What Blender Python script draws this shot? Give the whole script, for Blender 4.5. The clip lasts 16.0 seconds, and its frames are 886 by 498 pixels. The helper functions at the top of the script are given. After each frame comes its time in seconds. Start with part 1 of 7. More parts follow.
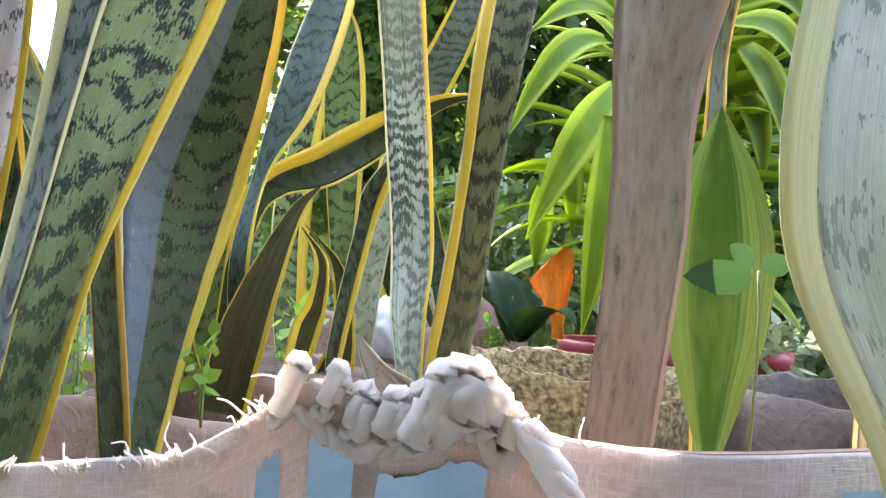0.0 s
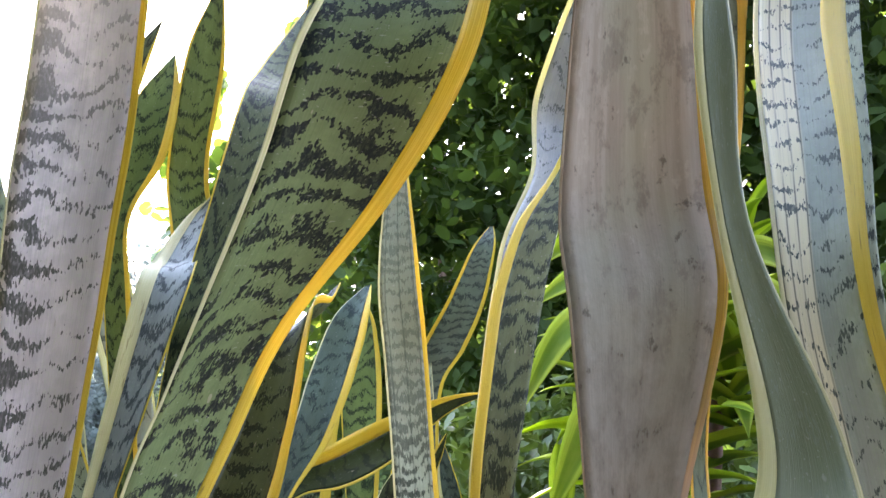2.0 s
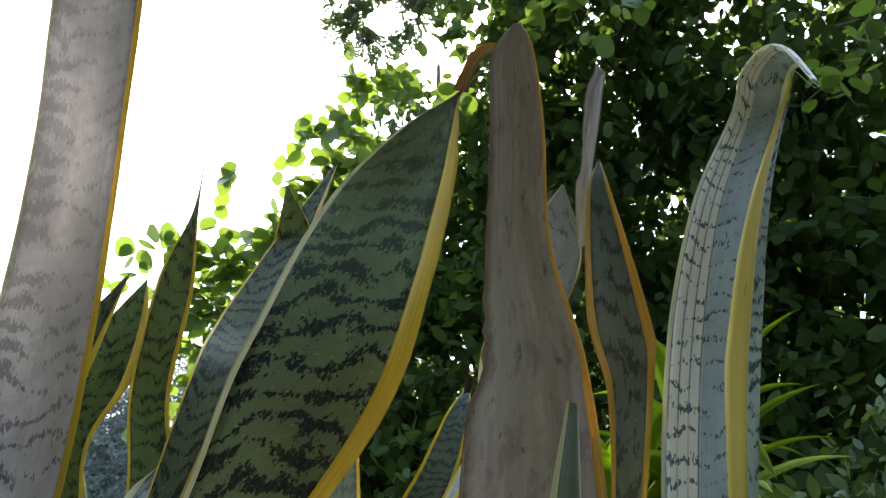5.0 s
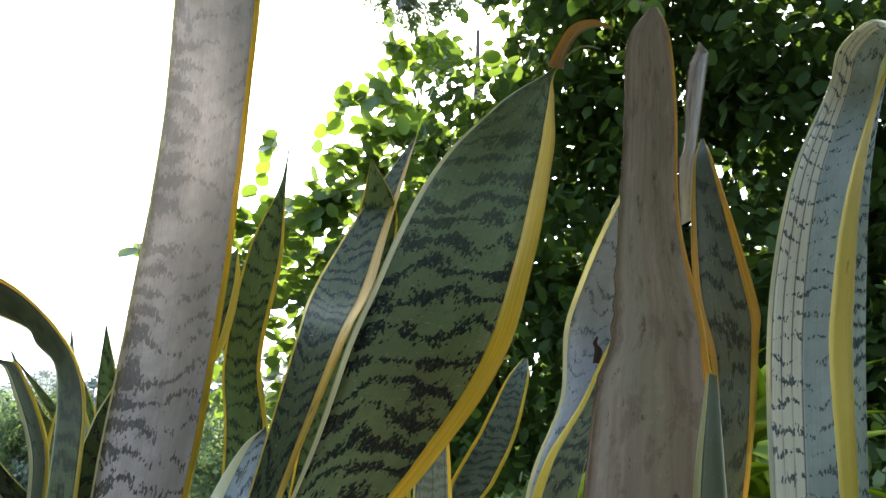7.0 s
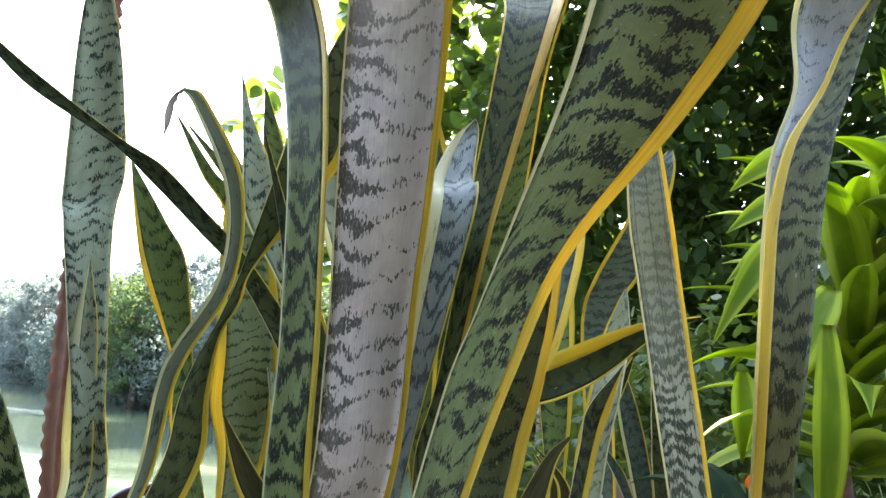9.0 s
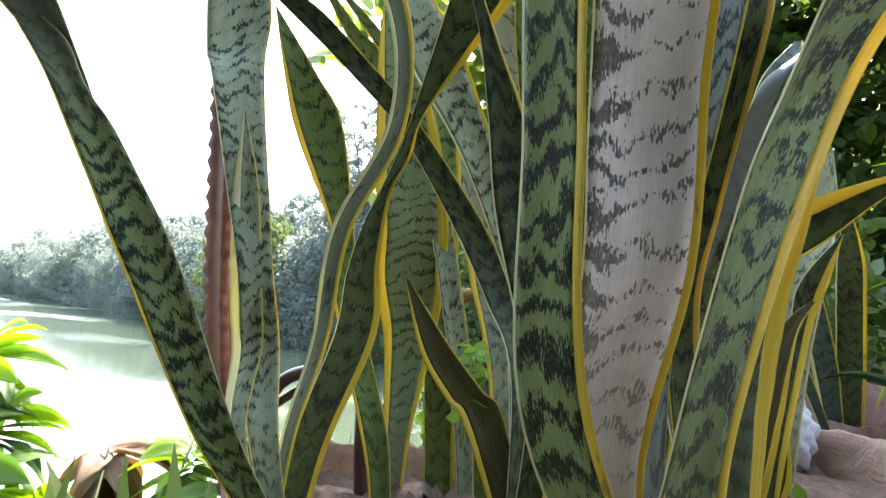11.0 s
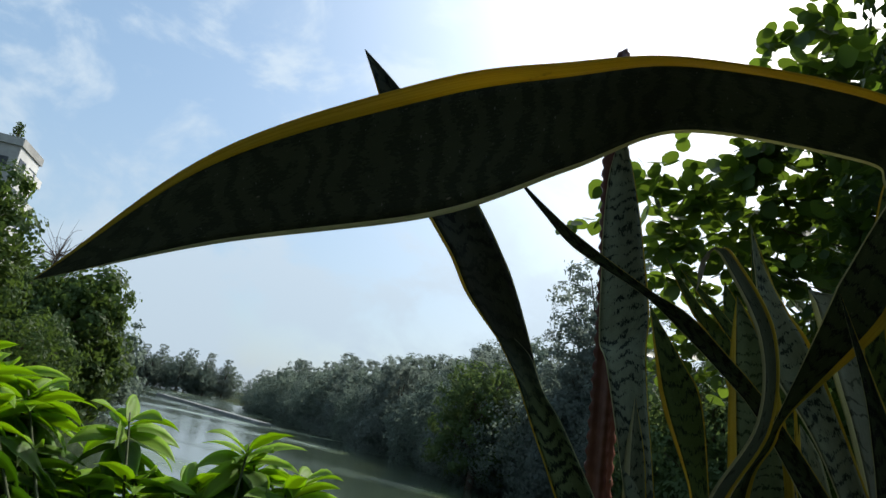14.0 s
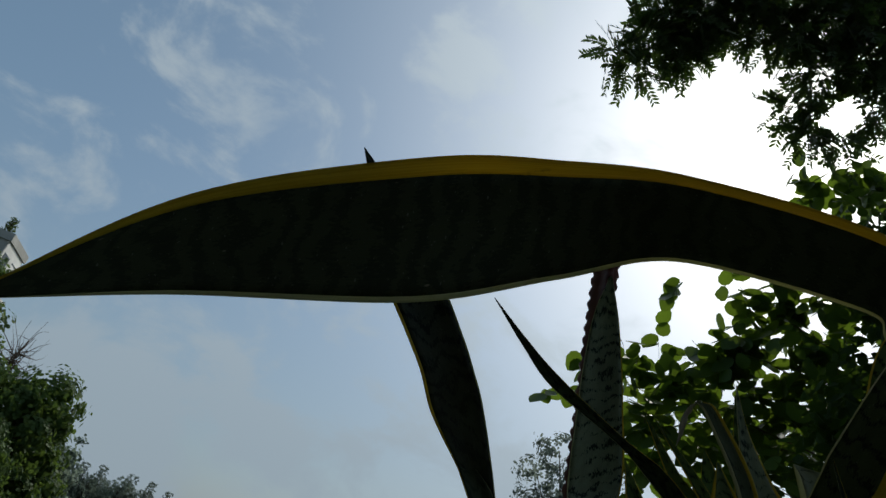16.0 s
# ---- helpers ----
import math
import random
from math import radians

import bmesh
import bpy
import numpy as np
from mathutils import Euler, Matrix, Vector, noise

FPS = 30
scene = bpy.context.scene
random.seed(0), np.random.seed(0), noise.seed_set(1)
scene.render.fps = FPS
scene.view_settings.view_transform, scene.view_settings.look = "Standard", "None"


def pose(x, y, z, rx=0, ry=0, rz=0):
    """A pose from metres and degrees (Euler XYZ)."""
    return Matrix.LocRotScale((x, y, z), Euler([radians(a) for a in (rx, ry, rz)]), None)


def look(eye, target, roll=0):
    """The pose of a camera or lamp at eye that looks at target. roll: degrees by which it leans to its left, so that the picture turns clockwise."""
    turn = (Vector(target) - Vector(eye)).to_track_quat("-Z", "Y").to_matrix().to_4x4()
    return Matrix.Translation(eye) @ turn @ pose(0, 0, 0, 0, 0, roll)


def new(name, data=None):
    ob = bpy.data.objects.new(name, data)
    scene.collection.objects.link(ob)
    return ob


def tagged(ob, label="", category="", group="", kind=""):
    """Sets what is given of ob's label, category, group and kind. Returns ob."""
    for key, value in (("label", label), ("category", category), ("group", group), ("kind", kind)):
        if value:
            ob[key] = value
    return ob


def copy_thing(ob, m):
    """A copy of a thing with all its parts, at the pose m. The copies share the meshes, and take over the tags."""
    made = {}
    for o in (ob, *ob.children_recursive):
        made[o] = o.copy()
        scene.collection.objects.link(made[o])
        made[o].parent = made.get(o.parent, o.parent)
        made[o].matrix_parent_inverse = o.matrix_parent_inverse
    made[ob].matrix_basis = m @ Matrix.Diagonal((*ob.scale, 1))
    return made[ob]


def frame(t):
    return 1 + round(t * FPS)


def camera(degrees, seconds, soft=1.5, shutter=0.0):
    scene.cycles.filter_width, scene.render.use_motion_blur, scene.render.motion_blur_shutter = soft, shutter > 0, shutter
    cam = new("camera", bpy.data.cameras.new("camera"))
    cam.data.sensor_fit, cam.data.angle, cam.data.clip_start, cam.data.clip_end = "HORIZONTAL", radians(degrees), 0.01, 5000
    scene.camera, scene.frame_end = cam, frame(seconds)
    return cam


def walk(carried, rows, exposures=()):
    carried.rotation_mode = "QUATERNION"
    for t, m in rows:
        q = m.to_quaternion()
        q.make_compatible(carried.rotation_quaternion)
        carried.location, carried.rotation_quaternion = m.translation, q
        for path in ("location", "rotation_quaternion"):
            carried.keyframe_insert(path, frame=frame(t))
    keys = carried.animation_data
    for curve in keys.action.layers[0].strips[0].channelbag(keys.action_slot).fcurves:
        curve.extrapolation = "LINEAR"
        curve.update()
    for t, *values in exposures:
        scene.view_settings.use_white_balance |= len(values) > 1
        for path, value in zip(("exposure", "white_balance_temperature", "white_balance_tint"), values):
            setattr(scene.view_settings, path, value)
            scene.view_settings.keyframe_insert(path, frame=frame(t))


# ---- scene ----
cam = camera(64.3, 16.0)
METRES, EYE, TILT, LEAN, TURN = 1.5, 0.40, 1.9, -4.5, 0.0
ROWS = [
    (0.0, 0.0, 0.0, 0.0, 0.0, 0.0, -0.0),
    (0.5, -0.0001, 0.0086, 0.0104, 0.07, 3.99, 1.04),
    (1.0, 0.0031, -0.0024, 0.054, -0.08, 9.53, 3.14),
    (1.5, 0.0116, -0.0174, 0.0788, 0.66, 13.28, 3.89),
    (2.0, 0.0147, -0.0411, 0.096, 2.28, 15.09, 2.57),
    (2.5, 0.0288, -0.0659, 0.1208, 3.97, 17.71, 1.01),
    (3.0, 0.0436, -0.0852, 0.1405, 4.24, 19.23, 0.72),
    (3.5, 0.0616, -0.0943, 0.167, 4.24, 21.39, 1.71),
    (4.0, 0.0605, -0.0942, 0.185, 2.69, 23.26, 1.35),
    (6.5, 0.0529, -0.1059, 0.211, 2.43, 18.66, 0.24),
    (7.0, 0.0204, -0.1114, 0.2015, 4.47, 19.05, -0.59),
    (7.5, -0.0025, -0.0932, 0.1499, 5.97, 15.78, -1.12),
    (8.0, -0.0199, -0.0786, 0.1254, 7.0, 13.05, -1.42),
    (8.5, -0.038, -0.0589, 0.1102, 7.93, 10.15, -0.82),
    (9.0, -0.0724, -0.0569, 0.0939, 11.06, 9.27, 0.04),
    (9.5, -0.0909, -0.0403, 0.0782, 12.75, 6.54, 1.65),
    (9.7, -0.1098, -0.0402, 0.0656, 14.09, 6.37, 1.08),
    (11.8, -0.2024, 0.0275, 0.0498, 21.27, 2.58, -0.78),
    (12.0, -0.2165, -0.0015, 0.0603, 20.42, 6.46, -4.98),
    (12.5, -0.2128, -0.0278, 0.0758, 23.07, 12.43, -5.85),
    (13.0, -0.2111, -0.0807, 0.081, 27.33, 16.74, -7.23),
    (13.5, -0.1975, -0.1263, 0.1099, 31.93, 16.68, -4.55),
    (14.0, -0.1872, -0.1845, 0.116, 36.34, 15.48, -5.45),
    (14.5, -0.1926, -0.2121, 0.1066, 38.27, 15.97, -6.6),
    (15.0, -0.1857, -0.2049, 0.1116, 37.35, 16.67, -6.48),
    (15.5, -0.1822, -0.1721, 0.11, 35.87, 21.94, -7.69),
    (16.0, -0.2035, -0.152, 0.0945, 31.81, 28.77, -12.3),
]
EXPOSURES = [(0, 4.48, 6340, 28), (0.5, 4.38, 6350, 29), (1, 4.38, 6350, 31), (1.5, 4.48, 6350, 32), (2.5, 3.65, 6400, 30), (3, 3.38, 6350, 26), (3.5, 3.3, 6300, 22), (4, 2.63, 6200, 22), (4.2, 2.63, 6200, 22), (6.5, 3.35, 6300, 22), (7, 3.08, 6300, 20), (7.5, 2.98, 6300, 20), (8, 3.83, 6400, 24), (9, 3.75, 6400, 23), (9.5, 3.71, 6530, 24), (11.8, 3.73, 6590, 20), (12, 3.53, 6600, 22), (12.6, 2.2, 6400, 16), (13, 0.37, 6500, 14), (13.5, -0.05, 6500, 9), (14, 0.48, 6350, 8), (14.5, 0.3, 6350, 8), (15.5, 0.18, 6350, 7), (16, -0.45, 6300, 5)]
walk(cam, [(t, pose(0, 0, EYE, TILT, LEAN, TURN) @ pose(METRES * x, METRES * y, METRES * z, 90 + pitch, roll, yaw)) for t, x, y, z, yaw, pitch, roll in ROWS], EXPOSURES)

# ---- sky and sun ----
SUN_AZ, SUN_EL = -7.8, 41.55        # degrees from +y towards +x, and above the horizon


def towards(az, el, r=1.0, base=(0.0, 0.0, 0.4)):
    """The point r metres off in a compass direction."""
    a, e = radians(az), radians(el)
    return Vector(base) + r * Vector((math.sin(a) * math.cos(e), math.cos(a) * math.cos(e), math.sin(e)))


world = bpy.data.worlds.new("sky")
scene.world = world
world.use_nodes = True
wn, wl = world.node_tree.nodes, world.node_tree.links
wn.clear()
w_out = wn.new("ShaderNodeOutputWorld")
w_sky = wn.new("ShaderNodeTexSky")
w_sky.sky_type, w_sky.sun_disc = "NISHITA", False
w_sky.sun_elevation, w_sky.sun_rotation = radians(SUN_EL), radians(SUN_AZ)
w_sky.air_density, w_sky.dust_density, w_sky.ozone_density = 1.0, 1.7, 1.0
w_co = wn.new("ShaderNodeTexCoord")
w_map = wn.new("ShaderNodeMapping")
w_map.inputs["Scale"].default_value = (1.0, 1.0, 1.6)
w_map.inputs["Location"].default_value = (0.35, 0.1, 0.2)
w_noise = wn.new("ShaderNodeTexNoise")
w_noise.inputs["Scale"].default_value, w_noise.inputs["Detail"].default_value = 5.6, 11.0
w_noise.inputs["Roughness"].default_value, w_noise.inputs["Distortion"].default_value = 0.58, 0.35
w_ramp = wn.new("ShaderNodeMapRange")
w_ramp.interpolation_type = "SMOOTHSTEP"
w_ramp.inputs["From Min"].default_value, w_ramp.inputs["From Max"].default_value = 0.46, 0.63
w_ramp.inputs["To Max"].default_value = 0.86
w_cloud = wn.new("ShaderNodeMix")
w_cloud.data_type = "RGBA"
w_dim = wn.new("ShaderNodeMix")
w_dim.data_type, w_dim.blend_type = "RGBA", "MULTIPLY"
w_dim.inputs["Factor"].default_value = 1.0
w_dim.inputs["B"].default_value = (0.60, 0.60, 0.60, 1)
w_grey = wn.new("ShaderNodeMix")
w_grey.data_type, w_grey.blend_type = "RGBA", "LIGHTEN"
w_grey.inputs["Factor"].default_value = 1.0
w_grey.inputs["B"].default_value = (5.7, 5.95, 6.3, 1)
w_back = wn.new("ShaderNodeBackground")
w_back.inputs["Strength"].default_value = 0.10
wl.new(w_co.outputs["Generated"], w_map.inputs["Vector"])
wl.new(w_map.outputs["Vector"], w_noise.inputs["Vector"])
wl.new(w_ramp.outputs["Result"], w_cloud.inputs["Factor"])
wl.new(w_sky.outputs["Color"], w_cloud.inputs["A"])
wl.new(w_sky.outputs["Color"], w_dim.inputs["A"])
wl.new(w_dim.outputs["Result"], w_grey.inputs["A"])
wl.new(w_grey.outputs["Result"], w_cloud.inputs["B"])
w_haze = wn.new("ShaderNodeMix")
w_haze.data_type = "RGBA"
w_haze.inputs["Factor"].default_value = 0.3
w_haze.inputs["B"].default_value = (3.1, 5.1, 6.9, 1)
wl.new(w_cloud.outputs["Result"], w_haze.inputs["A"])
w_sep = wn.new("ShaderNodeSeparateXYZ")
wl.new(w_co.outputs["Generated"], w_sep.inputs[0])
w_near = wn.new("ShaderNodeMapRange")
w_near.interpolation_type = "SMOOTHSTEP"
for w_k, w_v in zip(("From Min", "From Max", "To Min", "To Max"), (0.0, 0.45, 0.55, 0.0)):
    w_near.inputs[w_k].default_value = w_v
wl.new(w_sep.outputs["Z"], w_near.inputs["Value"])
w_bias = wn.new("ShaderNodeMath")        # more cloud towards the horizon
w_bias.operation, w_bias.use_clamp = "MULTIPLY_ADD", True
w_bias.inputs[1].default_value = 0.15
wl.new(w_near.outputs["Result"], w_bias.inputs[0])
wl.new(w_noise.outputs["Fac"], w_bias.inputs[2])
wl.new(w_bias.outputs["Value"], w_ramp.inputs["Value"])
w_low = wn.new("ShaderNodeMix")
w_low.data_type = "RGBA"
w_low.inputs["B"].default_value = (3.3, 4.05, 4.8, 1)
wl.new(w_near.outputs["Result"], w_low.inputs["Factor"])
wl.new(w_haze.outputs["Result"], w_low.inputs["A"])
w_dot = wn.new("ShaderNodeVectorMath")
w_dot.operation = "DOT_PRODUCT"
w_dot.inputs[1].default_value = towards(SUN_AZ, SUN_EL, 1.0, (0, 0, 0))
wl.new(w_co.outputs["Generated"], w_dot.inputs[0])


def w_math(op, a, b):
    x = wn.new("ShaderNodeMath")
    x.operation = op
    for k, q in enumerate((a, b)):
        if isinstance(q, (int, float)):
            x.inputs[k].default_value = q
        else:
            wl.new(q, x.inputs[k])
    return x.outputs[0]


w_cos = w_math("MAXIMUM", w_dot.outputs["Value"], 0.0)
w_glow = w_math("ADD", w_math("MULTIPLY", w_math("POWER", w_cos, 11.0), 8.0), w_math("MULTIPLY", w_math("POWER", w_cos, 500.0), 30.0))
w_glow = w_math("ADD", w_glow, w_math("MULTIPLY", w_math("GREATER_THAN", w_cos, math.cos(radians(0.5))), 200.0))
w_veil = wn.new("ShaderNodeMix")
w_veil.data_type, w_veil.blend_type = "RGBA", "ADD"
w_veil.inputs["Factor"].default_value = 1.0
wl.new(w_low.outputs["Result"], w_veil.inputs["A"])
wl.new(w_glow, w_veil.inputs["B"])
wl.new(w_veil.outputs["Result"], w_back.inputs["Color"])
wl.new(w_back.outputs["Background"], w_out.inputs["Surface"])

sun = new("sun", bpy.data.lights.new("sun", "SUN"))
sun.data.energy, sun.data.angle, sun.data.color = 3.2, radians(0.6), (1.0, 0.94, 0.84)
sun.matrix_world = look(towards(SUN_AZ, SUN_EL, 60), (0, 0, 0.4))

# ---- materials ----
def graph(name):
    m = bpy.data.materials.new(name)
    m.use_nodes = True
    m.node_tree.nodes.clear()
    return m, m.node_tree.nodes, m.node_tree.links


def n_math(n, l, op, a, b=0.0, c=None):
    x = n.new("ShaderNodeMath")
    x.operation = op
    for i, v in enumerate((a, b) if c is None else (a, b, c)):
        if isinstance(v, (int, float)):
            x.inputs[i].default_value = v
        else:
            l.new(v, x.inputs[i])
    return x.outputs[0]


def n_vec(n, l, x, y, z):
    c = n.new("ShaderNodeCombineXYZ")
    for i, v in enumerate((x, y, z)):
        if isinstance(v, (int, float)):
            c.inputs[i].default_value = v
        else:
            l.new(v, c.inputs[i])
    return c.outputs[0]


def n_noise(n, l, vec, scale=1.0, detail=3.0, rough=0.55, distortion=0.0):
    x = n.new("ShaderNodeTexNoise")
    x.inputs["Scale"].default_value, x.inputs["Detail"].default_value = scale, detail
    x.inputs["Roughness"].default_value, x.inputs["Distortion"].default_value = rough, distortion
    if vec is not None:
        l.new(vec, x.inputs["Vector"])
    return x.outputs["Fac"]


def n_range(n, l, v, a, b, c=0.0, d=1.0):
    x = n.new("ShaderNodeMapRange")
    x.interpolation_type = "SMOOTHSTEP"
    for i, k in enumerate((a, b, c, d)):
        x.inputs[i + 1].default_value = k
    l.new(v, x.inputs[0])
    return x.outputs[0]


def n_mix(n, l, f, a, b, blend="MIX"):
    x = n.new("ShaderNodeMix")
    x.data_type, x.blend_type = "RGBA", blend
    for k, v in (("Factor", f), ("A", a), ("B", b)):
        if isinstance(v, tuple):
            x.inputs[k].default_value = (*v[:3], 1)
        elif isinstance(v, (int, float)):
            x.inputs[k].default_value = v
        else:
            l.new(v, x.inputs[k])
    return x.outputs["Result"]


def n_out(n, l, color, rough, bump=None, bump_d=0.001, bump_s=0.4, through_share=0.0, through_color=None, spec=0.5, metal=0.0, coat=0.0):
    p = n.new("ShaderNodeBsdfPrincipled")
    for k, v in (("Base Color", color), ("Roughness", rough)):
        if isinstance(v, tuple):
            p.inputs[k].default_value = (*v[:3], 1)
        elif isinstance(v, (int, float)):
            p.inputs[k].default_value = v
        else:
            l.new(v, p.inputs[k])
    p.inputs["Specular IOR Level"].default_value, p.inputs["Metallic"].default_value = spec, metal
    p.inputs["Coat Weight"].default_value = coat
    if bump is not None:
        b = n.new("ShaderNodeBump")
        b.inputs["Strength"].default_value, b.inputs["Distance"].default_value = bump_s, bump_d
        l.new(bump, b.inputs["Height"])
        l.new(b.outputs["Normal"], p.inputs["Normal"])
    out = n.new("ShaderNodeOutputMaterial")
    if through_share:
        t = n.new("ShaderNodeBsdfTranslucent")
        c = through_color if through_color is not None else color
        if isinstance(c, tuple):
            t.inputs["Color"].default_value = (*c[:3], 1)
        else:
            l.new(c, t.inputs["Color"])
        m = n.new("ShaderNodeMixShader")
        m.inputs[0].default_value = through_share
        l.new(p.outputs[0], m.inputs[1])
        l.new(t.outputs[0], m.inputs[2])
        l.new(m.outputs[0], out.inputs["Surface"])
    else:
        l.new(p.outputs[0], out.inputs["Surface"])
    return p


def leaf_axes(n, l):
    """Across (0 to 1) and along (metres) a blade, and a random number of its own."""
    uv = n.new("ShaderNodeUVMap")
    uv.uv_map = "blade"
    sep = n.new("ShaderNodeSeparateXYZ")
    l.new(uv.outputs[0], sep.inputs[0])
    info = n.new("ShaderNodeObjectInfo")
    return sep.outputs[0], sep.outputs[1], n_math(n, l, "MULTIPLY", info.outputs["Random"], 40.0)


def snake_blade(name, pale, dark, pitch=0.024, low=0.58, patch=1.2, teeth=0.85, side=0.0, arch=0.35, ribs=0.0, gloss=0.44, through_share=0.08, deep=None, cream=None, inner=None, fade=None):
    """Mottled blade with dark comb-edged cross-bands, pitch metres apart. deep: metres along it where the mottling
    darkens, and the tone. inner: share of the width that is a plain channel in the blue-grey of sky sheen, and its
    tone. fade: metres along it over which the marks grow faint, and what is left of them.
    """
    m, n, l = graph(name)
    u, v, r = leaf_axes(n, l)

    def grain(us, vs, detail=2.0, rough=0.55):
        return n_noise(n, l, n_vec(n, l, n_math(n, l, "MULTIPLY", u, us), n_math(n, l, "MULTIPLY", v, vs), r), 1.0, detail, rough)
    column, dash, crumb = grain(20.0, 34.0, 1.5), grain(46.0, 215.0, 1.0, 0.5), grain(80.0, 360.0, 1.0, 0.5)
    wander, patches, fine = grain(2.2, 17.0), grain(3.2, 26.0), grain(60.0, 260.0, 2.0, 0.6)
    middle = n_math(n, l, "SUBTRACT", u, 0.5)
    bow = n_math(n, l, "MULTIPLY", n_math(n, l, "MULTIPLY", middle, middle), 4.0 * arch)
    phase = n_math(n, l, "ADD", n_math(n, l, "MULTIPLY", v, 1.0 / pitch), n_math(n, l, "MULTIPLY", wander, 3.0))
    phase = n_math(n, l, "ADD", n_math(n, l, "SUBTRACT", phase, bow), n_math(n, l, "MULTIPLY", n_math(n, l, "SUBTRACT", column, 0.5), teeth * 0.13))
    saw = n_math(n, l, "MULTIPLY", n_math(n, l, "ABSOLUTE", n_math(n, l, "SUBTRACT", n_math(n, l, "FRACT", phase), 0.5)), 2.0)
    band = n_math(n, l, "ADD", saw, n_math(n, l, "MULTIPLY", n_math(n, l, "SUBTRACT", patches, 0.5), patch * 1.3))
    if side:
        band = n_math(n, l, "ADD", band, n_range(n, l, u, 0.10, 0.46, side, 0.0))
    # the bands break up into short upright dashes
    cover = n_math(n, l, "ADD", band, n_math(n, l, "MULTIPLY", n_math(n, l, "SUBTRACT", dash, 0.5), teeth * 0.88))
    cover = n_math(n, l, "ADD", cover, n_math(n, l, "MULTIPLY", n_math(n, l, "SUBTRACT", crumb, 0.5), teeth * 0.30))
    mask = n_range(n, l, cover, low - 0.02, low + 0.09)
    mask = n_math(n, l, "MULTIPLY", mask, n_range(n, l, fine, 0.32, 0.54, 0.75, 1.0))
    big = grain(1.5, 7.0)
    base = n_mix(n, l, n_range(n, l, big, 0.35, 0.7), tuple(c * 0.82 for c in pale), tuple(min(1, c * 1.14) for c in pale))
    green = n_mix(n, l, n_range(n, l, fine, 0.45, 0.75, 0.0, 0.3), base, (pale[0] * 0.75, pale[1] * 0.95, pale[2] * 0.6))
    green = n_mix(n, l, n_range(n, l, patches, 0.42, 0.66, 0.0, 0.25), green, tuple(p * 0.5 + d * 0.5 for p, d in zip(pale, dark)))
    cells = grain(9.0, 95.0, 3.0, 0.65)
    green = n_mix(n, l, n_range(n, l, cells, 0.38, 0.62, 0.0, 0.3), green, tuple(p * 0.62 + d * 0.2 for p, d in zip(pale, dark)))
    if cream:
        green = n_mix(n, l, n_range(n, l, u, cream - 0.02, cream + 0.02), (0.70, 0.68, 0.46), green)
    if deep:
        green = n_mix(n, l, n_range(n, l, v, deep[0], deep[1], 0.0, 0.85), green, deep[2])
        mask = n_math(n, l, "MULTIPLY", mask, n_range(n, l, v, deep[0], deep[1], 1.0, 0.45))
    # sheen on the channel's inner face, painted as a flat blue-grey
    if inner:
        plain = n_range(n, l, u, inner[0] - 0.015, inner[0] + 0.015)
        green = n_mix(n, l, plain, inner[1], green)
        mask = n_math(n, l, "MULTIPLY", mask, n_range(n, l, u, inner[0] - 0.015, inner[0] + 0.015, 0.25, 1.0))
    mask = n_math(n, l, "MULTIPLY", mask, n_range(n, l, v, 0.10, 0.28, 0.6, 1.0))
    if fade:
        mask = n_math(n, l, "MULTIPLY", mask, n_range(n, l, v, fade[0], fade[1], 1.0, fade[2]))
    col = n_mix(n, l, mask, green, dark)
    streak = grain(90.0, 5.0)
    col = n_mix(n, l, n_range(n, l, streak, 0.5, 0.72, 0.0, 0.25), col, tuple(c * 0.5 for c in pale))
    if cream:
        thin = n_range(n, l, n_math(n, l, "ABSOLUTE", n_math(n, l, "SUBTRACT", n_math(n, l, "FRACT", n_math(n, l, "MULTIPLY", u, 9.0)), 0.5)), 0.0, 0.14, 0.85, 0.0)
        thin = n_math(n, l, "MULTIPLY", thin, n_range(n, l, u, cream, cream + 0.05, 1.0, 0.0))
        thin = n_math(n, l, "MULTIPLY", thin, n_range(n, l, big, 0.35, 0.5))
        col = n_mix(n, l, thin, col, (0.05, 0.07, 0.05))
    if ribs:
        line = n_range(n, l, n_math(n, l, "ABSOLUTE", n_math(n, l, "SUBTRACT", n_math(n, l, "FRACT", n_math(n, l, "MULTIPLY", u, 3.0)), 0.5)), 0.0, 0.09, ribs, 0.0)
        col = n_mix(n, l, line, col, tuple(c * 1.5 for c in dark))
    specks = grain(50.0, 700.0, 1.0)
    col = n_mix(n, l, n_range(n, l, specks, 0.72, 0.78, 0.0, 0.3), col, (0.55, 0.55, 0.5))
    drops = grain(22.0, 420.0, 0.0)
    col = n_mix(n, l, n_range(n, l, drops, 0.80, 0.83, 0.0, 0.25), col, (0.5, 0.52, 0.46))
    scars = grain(14.0, 60.0, 1.0)
    col = n_mix(n, l, n_range(n, l, scars, 0.77, 0.80, 0.0, 0.5), col, (0.42, 0.38, 0.28))
    rough = n_range(n, l, streak, 0.3, 0.7, gloss - 0.08, gloss + 0.14)
    n_out(n, l, col, rough, n_math(n, l, "ADD", streak, n_math(n, l, "MULTIPLY", fine, 0.6)), 0.0008, 0.35, through_share, None, 0.34 if gloss < 0.4 else 0.18)
    return m


